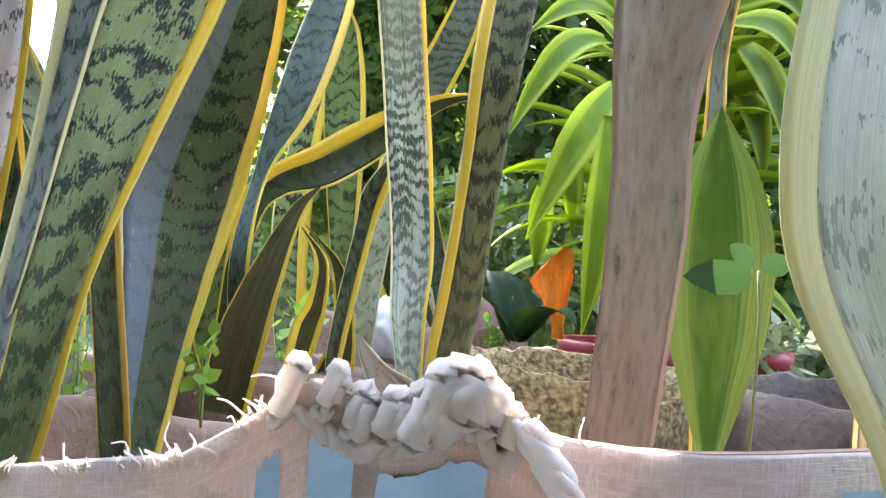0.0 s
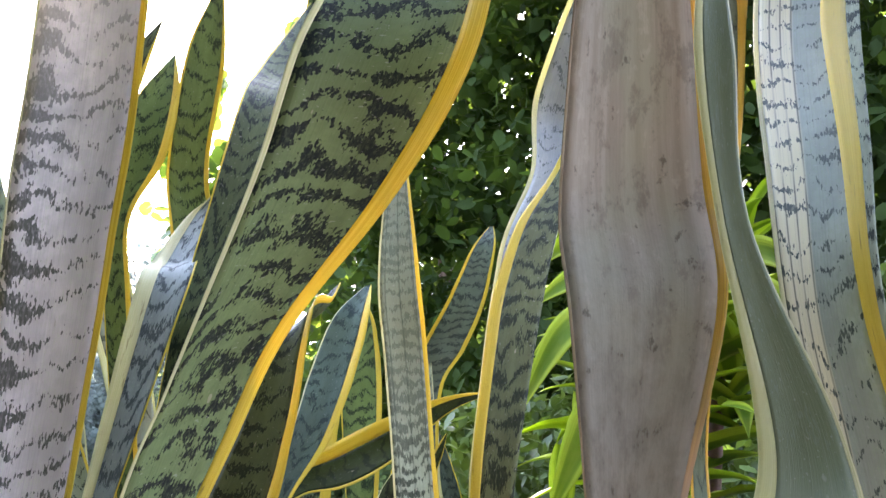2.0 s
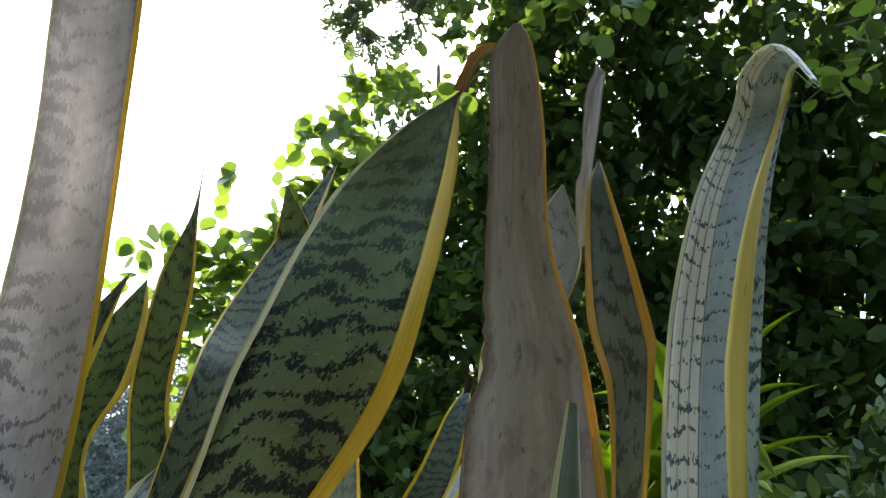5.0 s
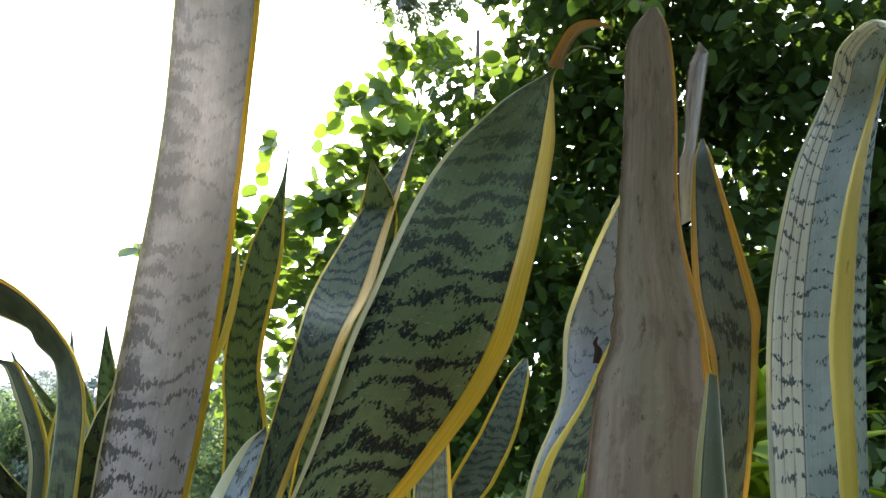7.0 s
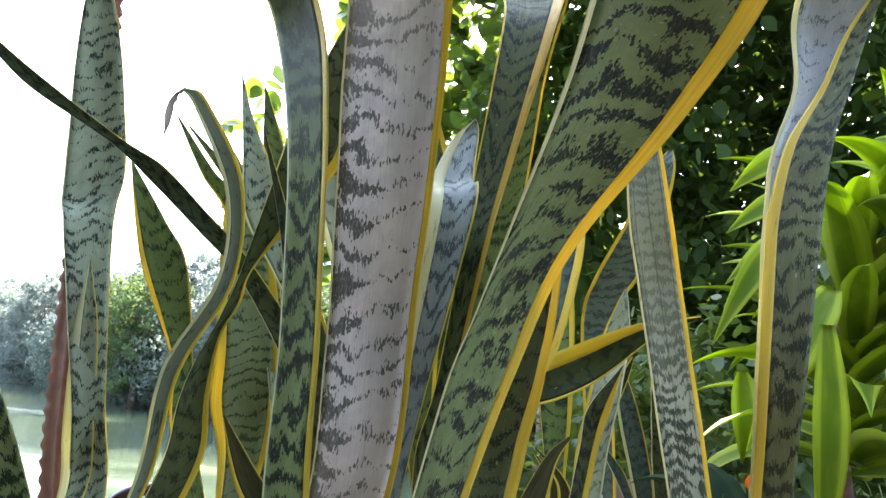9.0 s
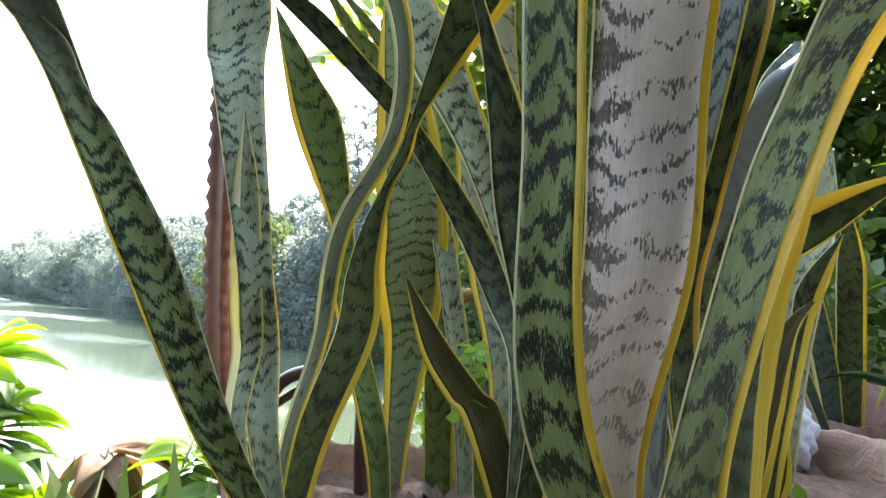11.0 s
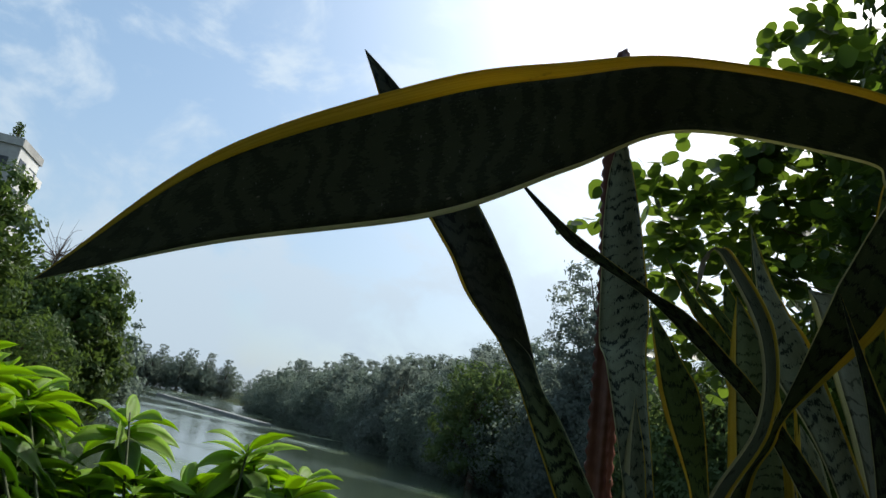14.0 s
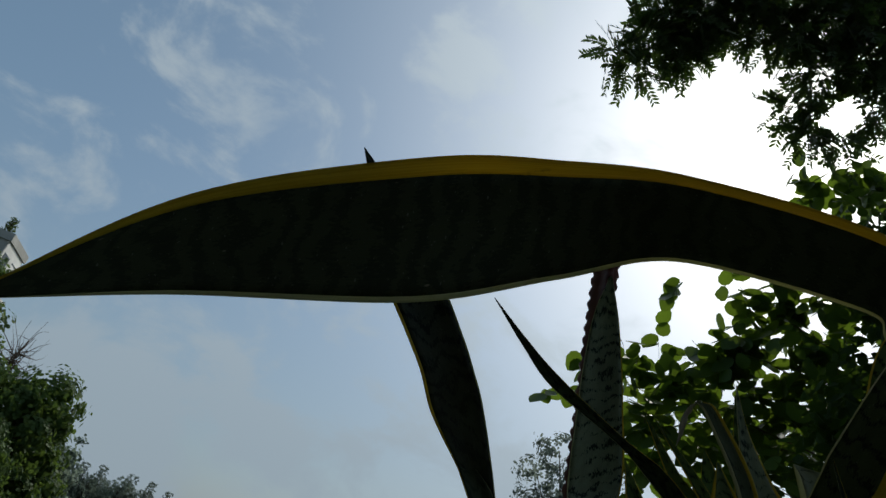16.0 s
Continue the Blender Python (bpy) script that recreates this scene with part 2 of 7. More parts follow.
def margin_mat(name, light, deep, through_share=0.45, root=None):
    """Waxy yellow edge with fine lengthwise streaks."""
    m, n, l = graph(name)
    u, v, r = leaf_axes(n, l)
    streak = n_noise(n, l, n_vec(n, l, n_math(n, l, "MULTIPLY", u, 160.0), n_math(n, l, "MULTIPLY", v, 6.0), r), 1.0, 2.0)
    blotch = n_noise(n, l, n_vec(n, l, n_math(n, l, "MULTIPLY", u, 8.0), n_math(n, l, "MULTIPLY", v, 30.0), r), 1.0, 3.0)
    col = n_mix(n, l, n_range(n, l, streak, 0.35, 0.65), light, deep)
    col = n_mix(n, l, n_range(n, l, blotch, 0.66, 0.74, 0.0, 0.6), col, (0.16, 0.09, 0.03))
    if root:
        col = n_mix(n, l, n_range(n, l, v, root[0], root[1]), root[2], col)
    n_out(n, l, col, 0.42, streak, 0.0006, 0.3, through_share)
    return m


def dry_mat(name, a, b, c, through_share=0.08, live=None):
    """Dead leaf: fibrous, greyed, with dark spots."""
    m, n, l = graph(name)
    u, v, r = leaf_axes(n, l)
    fibre = n_noise(n, l, n_vec(n, l, n_math(n, l, "MULTIPLY", u, 16.0), n_math(n, l, "MULTIPLY", v, 6.0), r), 1.0, 4.0, 0.6)
    spots = n_noise(n, l, n_vec(n, l, n_math(n, l, "MULTIPLY", u, 9.0), n_math(n, l, "MULTIPLY", v, 55.0), r), 1.0, 4.0, 0.65)
    wide = n_noise(n, l, n_vec(n, l, n_math(n, l, "MULTIPLY", u, 2.5), n_math(n, l, "MULTIPLY", v, 10.0), r), 1.0, 2.0)
    col = n_mix(n, l, n_range(n, l, fibre, 0.35, 0.65), a, b)
    col = n_mix(n, l, n_range(n, l, wide, 0.4, 0.65, 0.0, 0.6), col, (a[0] * 0.8, a[1] * 0.92, a[2] * 0.8))
    stain = n_noise(n, l, n_vec(n, l, n_math(n, l, "MULTIPLY", u, 5.0), n_math(n, l, "MULTIPLY", v, 26.0), r), 1.0, 5.0, 0.7)
    col = n_mix(n, l, n_range(n, l, stain, 0.52, 0.62, 0.0, 0.5), col, tuple(x * 0.5 + y * 0.2 for x, y in zip(b, c)))
    col = n_mix(n, l, n_range(n, l, stain, 0.44, 0.36, 0.0, 0.4), col, tuple(min(1.0, x * 1.25) for x in a))
    if live:        # the part near the root that has not yet dried
        foot = n_mix(n, l, n_range(n, l, spots, 0.40, 0.62), live[2], tuple(x * 0.78 for x in live[2]))
        keep = n_math(n, l, "ADD", v, n_math(n, l, "MULTIPLY", wide, 0.12))
        keep = n_math(n, l, "ADD", keep, n_math(n, l, "MULTIPLY", u, 0.08))
        col = n_mix(n, l, n_range(n, l, keep, live[0], live[1]), foot, col)
    col = n_mix(n, l, n_range(n, l, spots, 0.61, 0.70, 0.0, 0.65), col, c)
    n_out(n, l, col, 0.7, n_math(n, l, "ADD", fibre, spots), 0.0012, 0.4, through_share, None, 0.15)
    return m


def plain_mat(name, a, b, scale=30.0, rough=0.6, bump_d=0.002, through_share=0.0, spec=0.3, stretch=(1, 1, 1), metal=0.0, detail=4.0):
    """Two tones mixed by noise in object space, with relief of the same grain."""
    m, n, l = graph(name)
    co = n.new("ShaderNodeTexCoord")
    mp = n.new("ShaderNodeMapping")
    mp.inputs["Scale"].default_value = stretch
    l.new(co.outputs["Object"], mp.inputs["Vector"])
    small = n_noise(n, l, mp.outputs[0], scale, detail, 0.6)
    large = n_noise(n, l, mp.outputs[0], scale * 0.17, 2.0)
    col = n_mix(n, l, n_range(n, l, small, 0.32, 0.68), a, b)
    col = n_mix(n, l, n_range(n, l, large, 0.35, 0.7, 0.0, 0.55), col, tuple(x * 0.62 for x in a))
    n_out(n, l, col, rough, small, bump_d, 0.6, through_share, None, spec, metal)
    return m


def foliage_mat(name, a, b, through_color, through_share=0.35, rough=0.42, scale=6.0, spec=0.4):
    """Leaves of one mesh, each leaf a tone of its own."""
    m, n, l = graph(name)
    g = n.new("ShaderNodeNewGeometry")
    co = n.new("ShaderNodeTexCoord")
    large = n_noise(n, l, co.outputs["Object"], scale, 2.0)
    f = n_math(n, l, "ADD", n_math(n, l, "MULTIPLY", g.outputs["Random Per Island"], 0.7), n_math(n, l, "MULTIPLY", large, 0.3))
    col = n_mix(n, l, f, a, b)
    t = n_mix(n, l, g.outputs["Random Per Island"], through_color, tuple(x * 0.6 for x in through_color))
    n_out(n, l, col, rough, None, 0.001, 0.4, through_share, t, spec)
    return m


def weave_mat(name, a, b, thread=900.0, dirt=(0.25, 0.2, 0.14), rough=0.6, through_share=0.3):
    """Woven tape sacking with dirt."""
    m, n, l = graph(name)
    uv = n.new("ShaderNodeUVMap")
    uv.uv_map = "blade"
    sep = n.new("ShaderNodeSeparateXYZ")
    l.new(uv.outputs[0], sep.inputs[0])
    co = n.new("ShaderNodeTexCoord")
    tu, tv = n_math(n, l, "MULTIPLY", sep.outputs[0], thread), n_math(n, l, "MULTIPLY", sep.outputs[1], thread)
    warp = n_noise(n, l, n_vec(n, l, tu, n_math(n, l, "MULTIPLY", tv, 0.10), 0.0), 0.32, 2.0, 0.6)
    weft = n_noise(n, l, n_vec(n, l, n_math(n, l, "MULTIPLY", tu, 0.10), tv, 5.0), 0.32, 2.0, 0.6)
    grid = n_math(n, l, "MAXIMUM", warp, weft)
    d = n_noise(n, l, co.outputs["Object"], 14.0, 5.0, 0.6)
    d2 = n_noise(n, l, co.outputs["Object"], 60.0, 3.0, 0.6)
    fold = n_noise(n, l, co.outputs["Object"], 26.0, 3.0, 0.5, 1.2)
    col = n_mix(n, l, n_range(n, l, grid, 0.46, 0.66), b, a)
    col = n_mix(n, l, n_range(n, l, d, 0.45, 0.68, 0.0, 0.7), col, dirt)
    col = n_mix(n, l, n_range(n, l, d2, 0.55, 0.7, 0.0, 0.4), col, tuple(x * 0.6 for x in dirt))
    relief = n_math(n, l, "ADD", n_math(n, l, "MULTIPLY", grid, 0.12), n_math(n, l, "ADD", n_math(n, l, "MULTIPLY", d2, 0.15), fold))
    n_out(n, l, col, rough, relief, 0.012, 0.7, through_share, None, 0.15)
    return m


YELLOW = margin_mat("yellow_margin", (0.74, 0.59, 0.07), (0.60, 0.44, 0.03), 0.34)
CREAM = margin_mat("cream_margin", (0.68, 0.66, 0.40), (0.54, 0.55, 0.28), 0.35)
LIME = margin_mat("lime_margin", (0.62, 0.61, 0.28), (0.54, 0.54, 0.22), 0.3)
ORANGE = margin_mat("orange_margin", (0.62, 0.30, 0.03), (0.36, 0.16, 0.03), 0.3)
DRYEDGE = dry_mat("dry_margin", (0.30, 0.22, 0.13), (0.20, 0.14, 0.08), (0.06, 0.04, 0.025))
GOLD = margin_mat("golden_brown_margin", (0.66, 0.45, 0.05), (0.46, 0.28, 0.04), 0.3)
DRYGOLD = margin_mat("half_dead_margin", (0.66, 0.45, 0.05), (0.46, 0.28, 0.04), 0.3, (0.24, 0.38, (0.40, 0.33, 0.28)))
LOOKS = {
    "pale": (snake_blade("pale_pinkish_blade", (0.79, 0.76, 0.735), (0.115, 0.125, 0.105), 0.021, 0.90, 0.9, 2.2, 0.55, through_share=0.24, fade=(0.40, 0.68, 0.3)), CREAM, YELLOW),
    "pale2": (snake_blade("pale_green_blade", (0.36, 0.40, 0.28), (0.06, 0.09, 0.06), 0.024, 0.82, 1.2, 2.2), YELLOW, CREAM),
    # deep tone: shade under the arched-over half, put into the blade colour
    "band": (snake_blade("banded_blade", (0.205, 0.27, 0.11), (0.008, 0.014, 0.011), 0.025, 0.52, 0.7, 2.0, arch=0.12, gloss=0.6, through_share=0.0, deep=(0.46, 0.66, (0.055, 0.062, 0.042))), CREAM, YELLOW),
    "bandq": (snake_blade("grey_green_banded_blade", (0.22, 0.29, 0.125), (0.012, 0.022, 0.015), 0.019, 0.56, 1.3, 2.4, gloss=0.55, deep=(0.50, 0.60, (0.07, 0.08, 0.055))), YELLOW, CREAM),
    "turned": (snake_blade("dark_back_blade", (0.105, 0.12, 0.09), (0.016, 0.022, 0.022), 0.026, 0.66, 1, 2), YELLOW, CREAM),
    "band2": (snake_blade("pale_banded_blade", (0.28, 0.325, 0.21), (0.016, 0.026, 0.018), 0.017, 0.80, 1.6, 2.2, arch=0.1, gloss=0.55), CREAM, YELLOW),
    "dark": (snake_blade("dark_mottled_blade", (0.165, 0.225, 0.095), (0.012, 0.017, 0.016), 0.027, 0.60, 1.5, 2.3, arch=-0.3, gloss=0.45, fade=(0.68, 0.90, 0.55)), CREAM, YELLOW),
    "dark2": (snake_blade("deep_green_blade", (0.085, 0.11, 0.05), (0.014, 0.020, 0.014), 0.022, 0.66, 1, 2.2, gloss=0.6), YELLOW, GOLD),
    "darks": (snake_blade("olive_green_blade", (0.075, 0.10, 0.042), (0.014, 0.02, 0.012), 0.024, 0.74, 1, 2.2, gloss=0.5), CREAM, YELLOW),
    # bluish-white base carries the sky glare on the fold's inner half
    "fold": (snake_blade("sky_glare_inner_blade", (0.40, 0.44, 0.46), (0.12, 0.15, 0.15), 0.024, 0.95, 1.2, 2.0, gloss=0.28), CREAM, CREAM),
    "olive": (snake_blade("olive_outer_blade", (0.125, 0.145, 0.07), (0.02, 0.028, 0.016), 0.021, 0.62, 1.4, 2.2, arch=0.4, gloss=0.5), YELLOW, CREAM),
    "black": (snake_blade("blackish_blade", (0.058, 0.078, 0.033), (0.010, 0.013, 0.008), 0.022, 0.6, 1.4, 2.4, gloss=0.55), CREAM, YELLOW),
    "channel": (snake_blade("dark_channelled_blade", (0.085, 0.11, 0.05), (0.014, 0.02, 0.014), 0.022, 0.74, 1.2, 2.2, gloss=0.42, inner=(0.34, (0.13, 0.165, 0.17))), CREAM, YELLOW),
    "slim": (snake_blade("slim_dark_blade", (0.13, 0.17, 0.13), (0.03, 0.045, 0.04), 0.02, 0.7, 1.2, 2.2, gloss=0.36), YELLOW, YELLOW),
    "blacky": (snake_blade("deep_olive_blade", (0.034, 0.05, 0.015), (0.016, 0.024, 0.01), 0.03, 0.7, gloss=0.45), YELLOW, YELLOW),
    "green": (snake_blade("leaf_green_blade", (0.145, 0.215, 0.07), (0.02, 0.036, 0.018), 0.022, 0.76, 1.2, 2.2), YELLOW, YELLOW),
    "faint": (snake_blade("faintly_banded_blade", (0.215, 0.275, 0.145), (0.045, 0.07, 0.035), 0.016, 0.80, 0.8, 1.6, arch=0.1, gloss=0.55), YELLOW, YELLOW),
    "blue": (snake_blade("bluish_blade", (0.25, 0.29, 0.27), (0.045, 0.06, 0.06), 0.022, 0.70, 1.2, 2.0, gloss=0.52), CREAM, YELLOW),
    "teal": (snake_blade("dark_teal_blade", (0.075, 0.115, 0.09), (0.02, 0.036, 0.032), 0.022, 0.72, 1.2, 2.2, gloss=0.4), CREAM, YELLOW),
    "bluef": (snake_blade("grey_green_blade", (0.15, 0.185, 0.125), (0.05, 0.065, 0.05), 0.03, 0.75, 1.2, 2.0, gloss=0.5), GOLD, GOLD),
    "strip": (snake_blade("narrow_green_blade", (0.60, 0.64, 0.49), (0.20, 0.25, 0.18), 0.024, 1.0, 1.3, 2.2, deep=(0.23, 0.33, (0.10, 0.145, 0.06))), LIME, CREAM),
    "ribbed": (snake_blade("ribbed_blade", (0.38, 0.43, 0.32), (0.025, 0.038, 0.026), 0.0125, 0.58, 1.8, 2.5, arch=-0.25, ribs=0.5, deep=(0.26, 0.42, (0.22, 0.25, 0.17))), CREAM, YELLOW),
    "stripe": (snake_blade("striped_blade", (0.36, 0.42, 0.34), (0.06, 0.085, 0.07), 0.02, 0.93, 1.2, 2, cream=0.40, gloss=0.36), CREAM, CREAM),
    "silver": (snake_blade("silvery_blade", (0.36, 0.40, 0.36), (0.09, 0.11, 0.10), 0.026, 0.85, gloss=0.32), CREAM, CREAM),
    "curl": (snake_blade("rolled_blade", (0.18, 0.215, 0.14), (0.05, 0.065, 0.045), 0.04, 0.95), CREAM, YELLOW),
    "dry": (dry_mat("dead_grey_brown_blade", (0.41, 0.35, 0.26), (0.32, 0.27, 0.195), (0.075, 0.058, 0.04), 0.08, (0.38, 0.56, (0.31, 0.295, 0.24))), DRYEDGE, DRYGOLD),
    "deadleaf": (dry_mat("dead_olive_blade", (0.08, 0.074, 0.03), (0.05, 0.05, 0.022), (0.03, 0.022, 0.015)), YELLOW, YELLOW),
    "drygrey": (dry_mat("dead_grey_tip", (0.60, 0.56, 0.49), (0.42, 0.38, 0.32), (0.16, 0.13, 0.10), 0.25), DRYEDGE, DRYEDGE),
    "drydark": (dry_mat("dead_dark_blade", (0.10, 0.065, 0.05), (0.05, 0.032, 0.028), (0.02, 0.015, 0.012)), DRYEDGE, DRYEDGE),
    "dryyellow": (dry_mat("dead_yellow_blade", (0.45, 0.28, 0.08), (0.30, 0.2, 0.09), (0.1, 0.06, 0.03), 0.3), ORANGE, DRYEDGE),
}
SOIL = plain_mat("soil", (0.08, 0.052, 0.035), (0.15, 0.10, 0.068), 70.0, 0.95, 0.006)
SACK = weave_mat("white_sacking", (0.78, 0.71, 0.65), (0.66, 0.59, 0.53), 5200.0, (0.55, 0.47, 0.40), 0.85, 0.35)
BROWNSACK = weave_mat("brown_sacking", (0.48, 0.34, 0.26), (0.36, 0.24, 0.17), 4200.0, (0.27, 0.18, 0.13))
KHAKI = plain_mat("khaki_weave", (0.42, 0.33, 0.16), (0.10, 0.075, 0.04), 125.0, 0.85, 0.006, detail=1.5)
GREYSACK = weave_mat("grey_sacking", (0.25, 0.21, 0.17), (0.20, 0.165, 0.135), 4600.0, (0.14, 0.11, 0.09))
TERRACOTTA = weave_mat("pinkish_cloth", (0.52, 0.40, 0.35), (0.46, 0.34, 0.30), 4200.0, (0.40, 0.20, 0.17))
REDPOT = plain_mat("red_plastic", (0.38, 0.04, 0.04), (0.30, 0.03, 0.035), 20.0, 0.4, 0.0005)
BLUEPRINT = plain_mat("blue_print", (0.25, 0.42, 0.56), (0.36, 0.52, 0.63), 45.0, 0.6, 0.001)
THREAD = plain_mat("frayed_thread", (0.84, 0.77, 0.68), (0.70, 0.61, 0.51), 80.0, 0.8, 0.001, 0.25)
BARK = plain_mat("bark", (0.12, 0.085, 0.06), (0.06, 0.045, 0.035), 18.0, 0.9, 0.01, stretch=(1, 1, 0.3))
CANE = plain_mat("cane_bark", (0.26, 0.14, 0.12), (0.17, 0.10, 0.08), 30.0, 0.8, 0.003, stretch=(1, 1, 2.5))

# ---- building helpers ----
def mesh_from(name, verts, faces, mat, uv=None, smooth=True):
    me = bpy.data.meshes.new(name)
    me.from_pydata([tuple(v) for v in verts], [], [tuple(f) for f in faces])
    if uv is not None:
        layer = me.uv_layers.new(name="blade")
        idx = np.empty(len(me.loops), dtype=np.int32)
        me.loops.foreach_get("vertex_index", idx)
        layer.data.foreach_set("uv", np.asarray(uv, dtype=np.float32)[idx].ravel())
    me.materials.append(mat)
    if smooth:
        me.polygons.foreach_set("use_smooth", [True] * len(me.polygons))
    me.update()
    return me


def child(name, me, parent, label=""):
    ob = new(name, me)
    ob.parent = parent
    return tagged(ob, label)


def thing(name, at, label, category, group="", kind=""):
    ob = new(name)
    ob.location = at
    ob.empty_display_size = 0.05
    return tagged(ob, label, category, group, kind)


def part(name, bm, mat, parent, label="", smooth=True):
    me = bpy.data.meshes.new(name)
    bm.to_mesh(me)
    bm.free()
    me.materials.append(mat)
    me.polygons.foreach_set("use_smooth", [smooth] * len(me.polygons))
    return child(name, me, parent, label)


def spline(rows, steps):
    """Catmull-Rom through the rows of an array."""
    p = np.asarray(rows, dtype=float)
    p = np.vstack([2 * p[0] - p[1], p, 2 * p[-1] - p[-2]])
    out = []
    for i in range(1, len(p) - 2):
        for k in range(steps):
            t = k / steps
            a, b, c, d = p[i - 1], p[i], p[i + 1], p[i + 2]
            out.append(0.5 * (2 * b + (c - a) * t + (2 * a - 5 * b + 4 * c - d) * t * t + (3 * b - a - 3 * c + d) * t ** 3))
    out.append(p[-2])
    return np.array(out)


def unit(a):
    return a / np.maximum(np.linalg.norm(a, axis=-1, keepdims=True), 1e-9)


def ribbon(name, centre, half, us, mat, thick, cup, along, rng, wave=0.02, torn=None):
    """A closed strip of leaf between the across-shares us (-1 to 1), with rounded thickness and a channelled section. torn: the share of the width lost at the first edge, along it."""
    tang = unit(np.gradient(centre, axis=0))
    nor = unit(np.cross(tang, half))
    wid = np.linalg.norm(half, axis=1, keepdims=True)
    ripple = 1 + wave * np.interp(along, np.linspace(0, along[-1], 24), rng.uniform(-1, 1, 24))
    verts, uv = [], []
    loop = [(u, 1) for u in us] + [(u, -1) for u in reversed(us)]
    for u_0, side in loop:
        u = u_0 if torn is None else (u_0 + torn * (1 - u_0))[:, None]
        edge = max(0.0, 1 - abs(u_0) ** 6) * 0.85 + 0.15
        off = cup * 2 * wid * (u * u - 0.4) + side * thick * 0.5 * edge * np.minimum(1, wid / 0.006)
        verts.append(centre + half * u * ripple[:, None] - nor * off)
        uv.append(np.stack([np.full(len(along), u_0 * 0.5 + 0.5), along], 1))
    verts, uv = np.stack(verts, 1), np.stack(uv, 1)
    m, k = verts.shape[:2]
    faces = [(i * k + j, i * k + (j + 1) % k, (i + 1) * k + (j + 1) % k, (i + 1) * k + j) for i in range(m - 1) for j in range(k)]
    faces.append(tuple(range(k)))
    faces.append(tuple((m - 1) * k + j for j in reversed(range(k))))
    return mesh_from(name, verts.reshape(-1, 3), faces, mat, uv.reshape(-1, 2))


LEAF_NUMBER = [0]
BLADE_LABELS = {
    "pale": "broad pale pinkish-grey blade with jagged dark flecks", "dark": "broad dark mottled blade with a yellow edge", "dry": "dead grey-brown blade with a torn edge",
    "blue": "bluish glossy folded blade", "ribbed": "narrow upright blade with pale ribs and dark bars", "stripe": "striped blade with a cream edge",
    "deadleaf": "dying olive-brown blade", "drydark": "bent dead blackish blade", "dryyellow": "withered yellow blade", "curl": "rolled pale blade curving over",
}


def snake_leaf(plant, look_name, left, right, cup, *rows):
    """One sword leaf: rows of spine x, y, z, width in mm, and the compass and dip in degrees of the line across it."""
    LEAF_NUMBER[0] += 1
    rng = np.random.default_rng(LEAF_NUMBER[0])
    a = np.array(rows, dtype=float)
    if plant.location.z - 0.02 < a[0, 2] < plant.location.z + 0.035:        # the foot goes on into the soil
        foot = a[0] + (a[0] - a[1]) * 0.09 / max(0.09, a[1, 2] - a[0, 2])
        foot[3:] = a[0, 3] * 0.8, a[0, 4], a[0, 5]
        a = np.vstack([foot, a])
    az, dip = np.radians(a[:, 4]), np.radians(a[:, 5])
    across = np.stack([np.cos(az) * np.cos(dip), np.sin(az) * np.cos(dip), np.sin(dip)], 1) * a[:, 3:4] / 2000
    both = spline(np.hstack([a[:, :3], across]), 10)
    centre, half = both[:, :3] - np.array(plant.location), both[:, 3:]
    along = np.concatenate([[0], np.cumsum(np.linalg.norm(np.diff(centre, axis=0), axis=1))])
    blade_mat, left_mat, right_mat = LOOKS[look_name]
    lo, hi = -1 + 2 * left, 1 - 2 * right
    torn = None
    if look_name in TEARS:
        start, end, share = TEARS[look_name]
        nick = np.random.default_rng(5).uniform(0.7, 1.3, len(along))
        torn = np.where(along > start * along[-1], share * nick * np.interp(along / along[-1], [start, end], [1, 0.25]), 0.0)
    for name, u_0, u_1, n_u, mat, thick, owner in (("leaf", lo, hi, 11, blade_mat, 0.0032, plant), ("margin", -1, lo, 4, left_mat, 0.003, None), ("margin", hi, 1, 4, right_mat, 0.003, None)):
        rng = np.random.default_rng(LEAF_NUMBER[0])
        me = ribbon(name, centre, half, list(np.linspace(u_0, u_1, n_u)), mat, thick, cup, along, rng, 0.02, torn)
        if owner:
            ob = child(name, me, owner, BLADE_LABELS.get(look_name, ""))
        else:
            child(name, me, ob)
    if look_name in WINGS:
        wing(ob, centre, half, cup, along, look_name)
    return ob


# torn leaves: where along it the tear begins and ends, and the share of the width that is gone
TEARS = {"dry": (0.735, 1.0, 0.12), "drygrey": (0.35, 1.0, 0.3)}
# share of the width that the near half of a folded leaf covers, from root to tip, and its material
WINGS = {"fold": ((0.98, 0.98, 0.98, 0.98, 0.98, 0.98, 0.80, 0.45, 0.12, 0.05, 0.03), "olive", -0.55), "stripe": ((0.16, 0.16, 0.17, 0.19, 0.24, 0.30, 0.37, 0.32, 0.2, 0.09, 0.04), "band2", 0.3)}


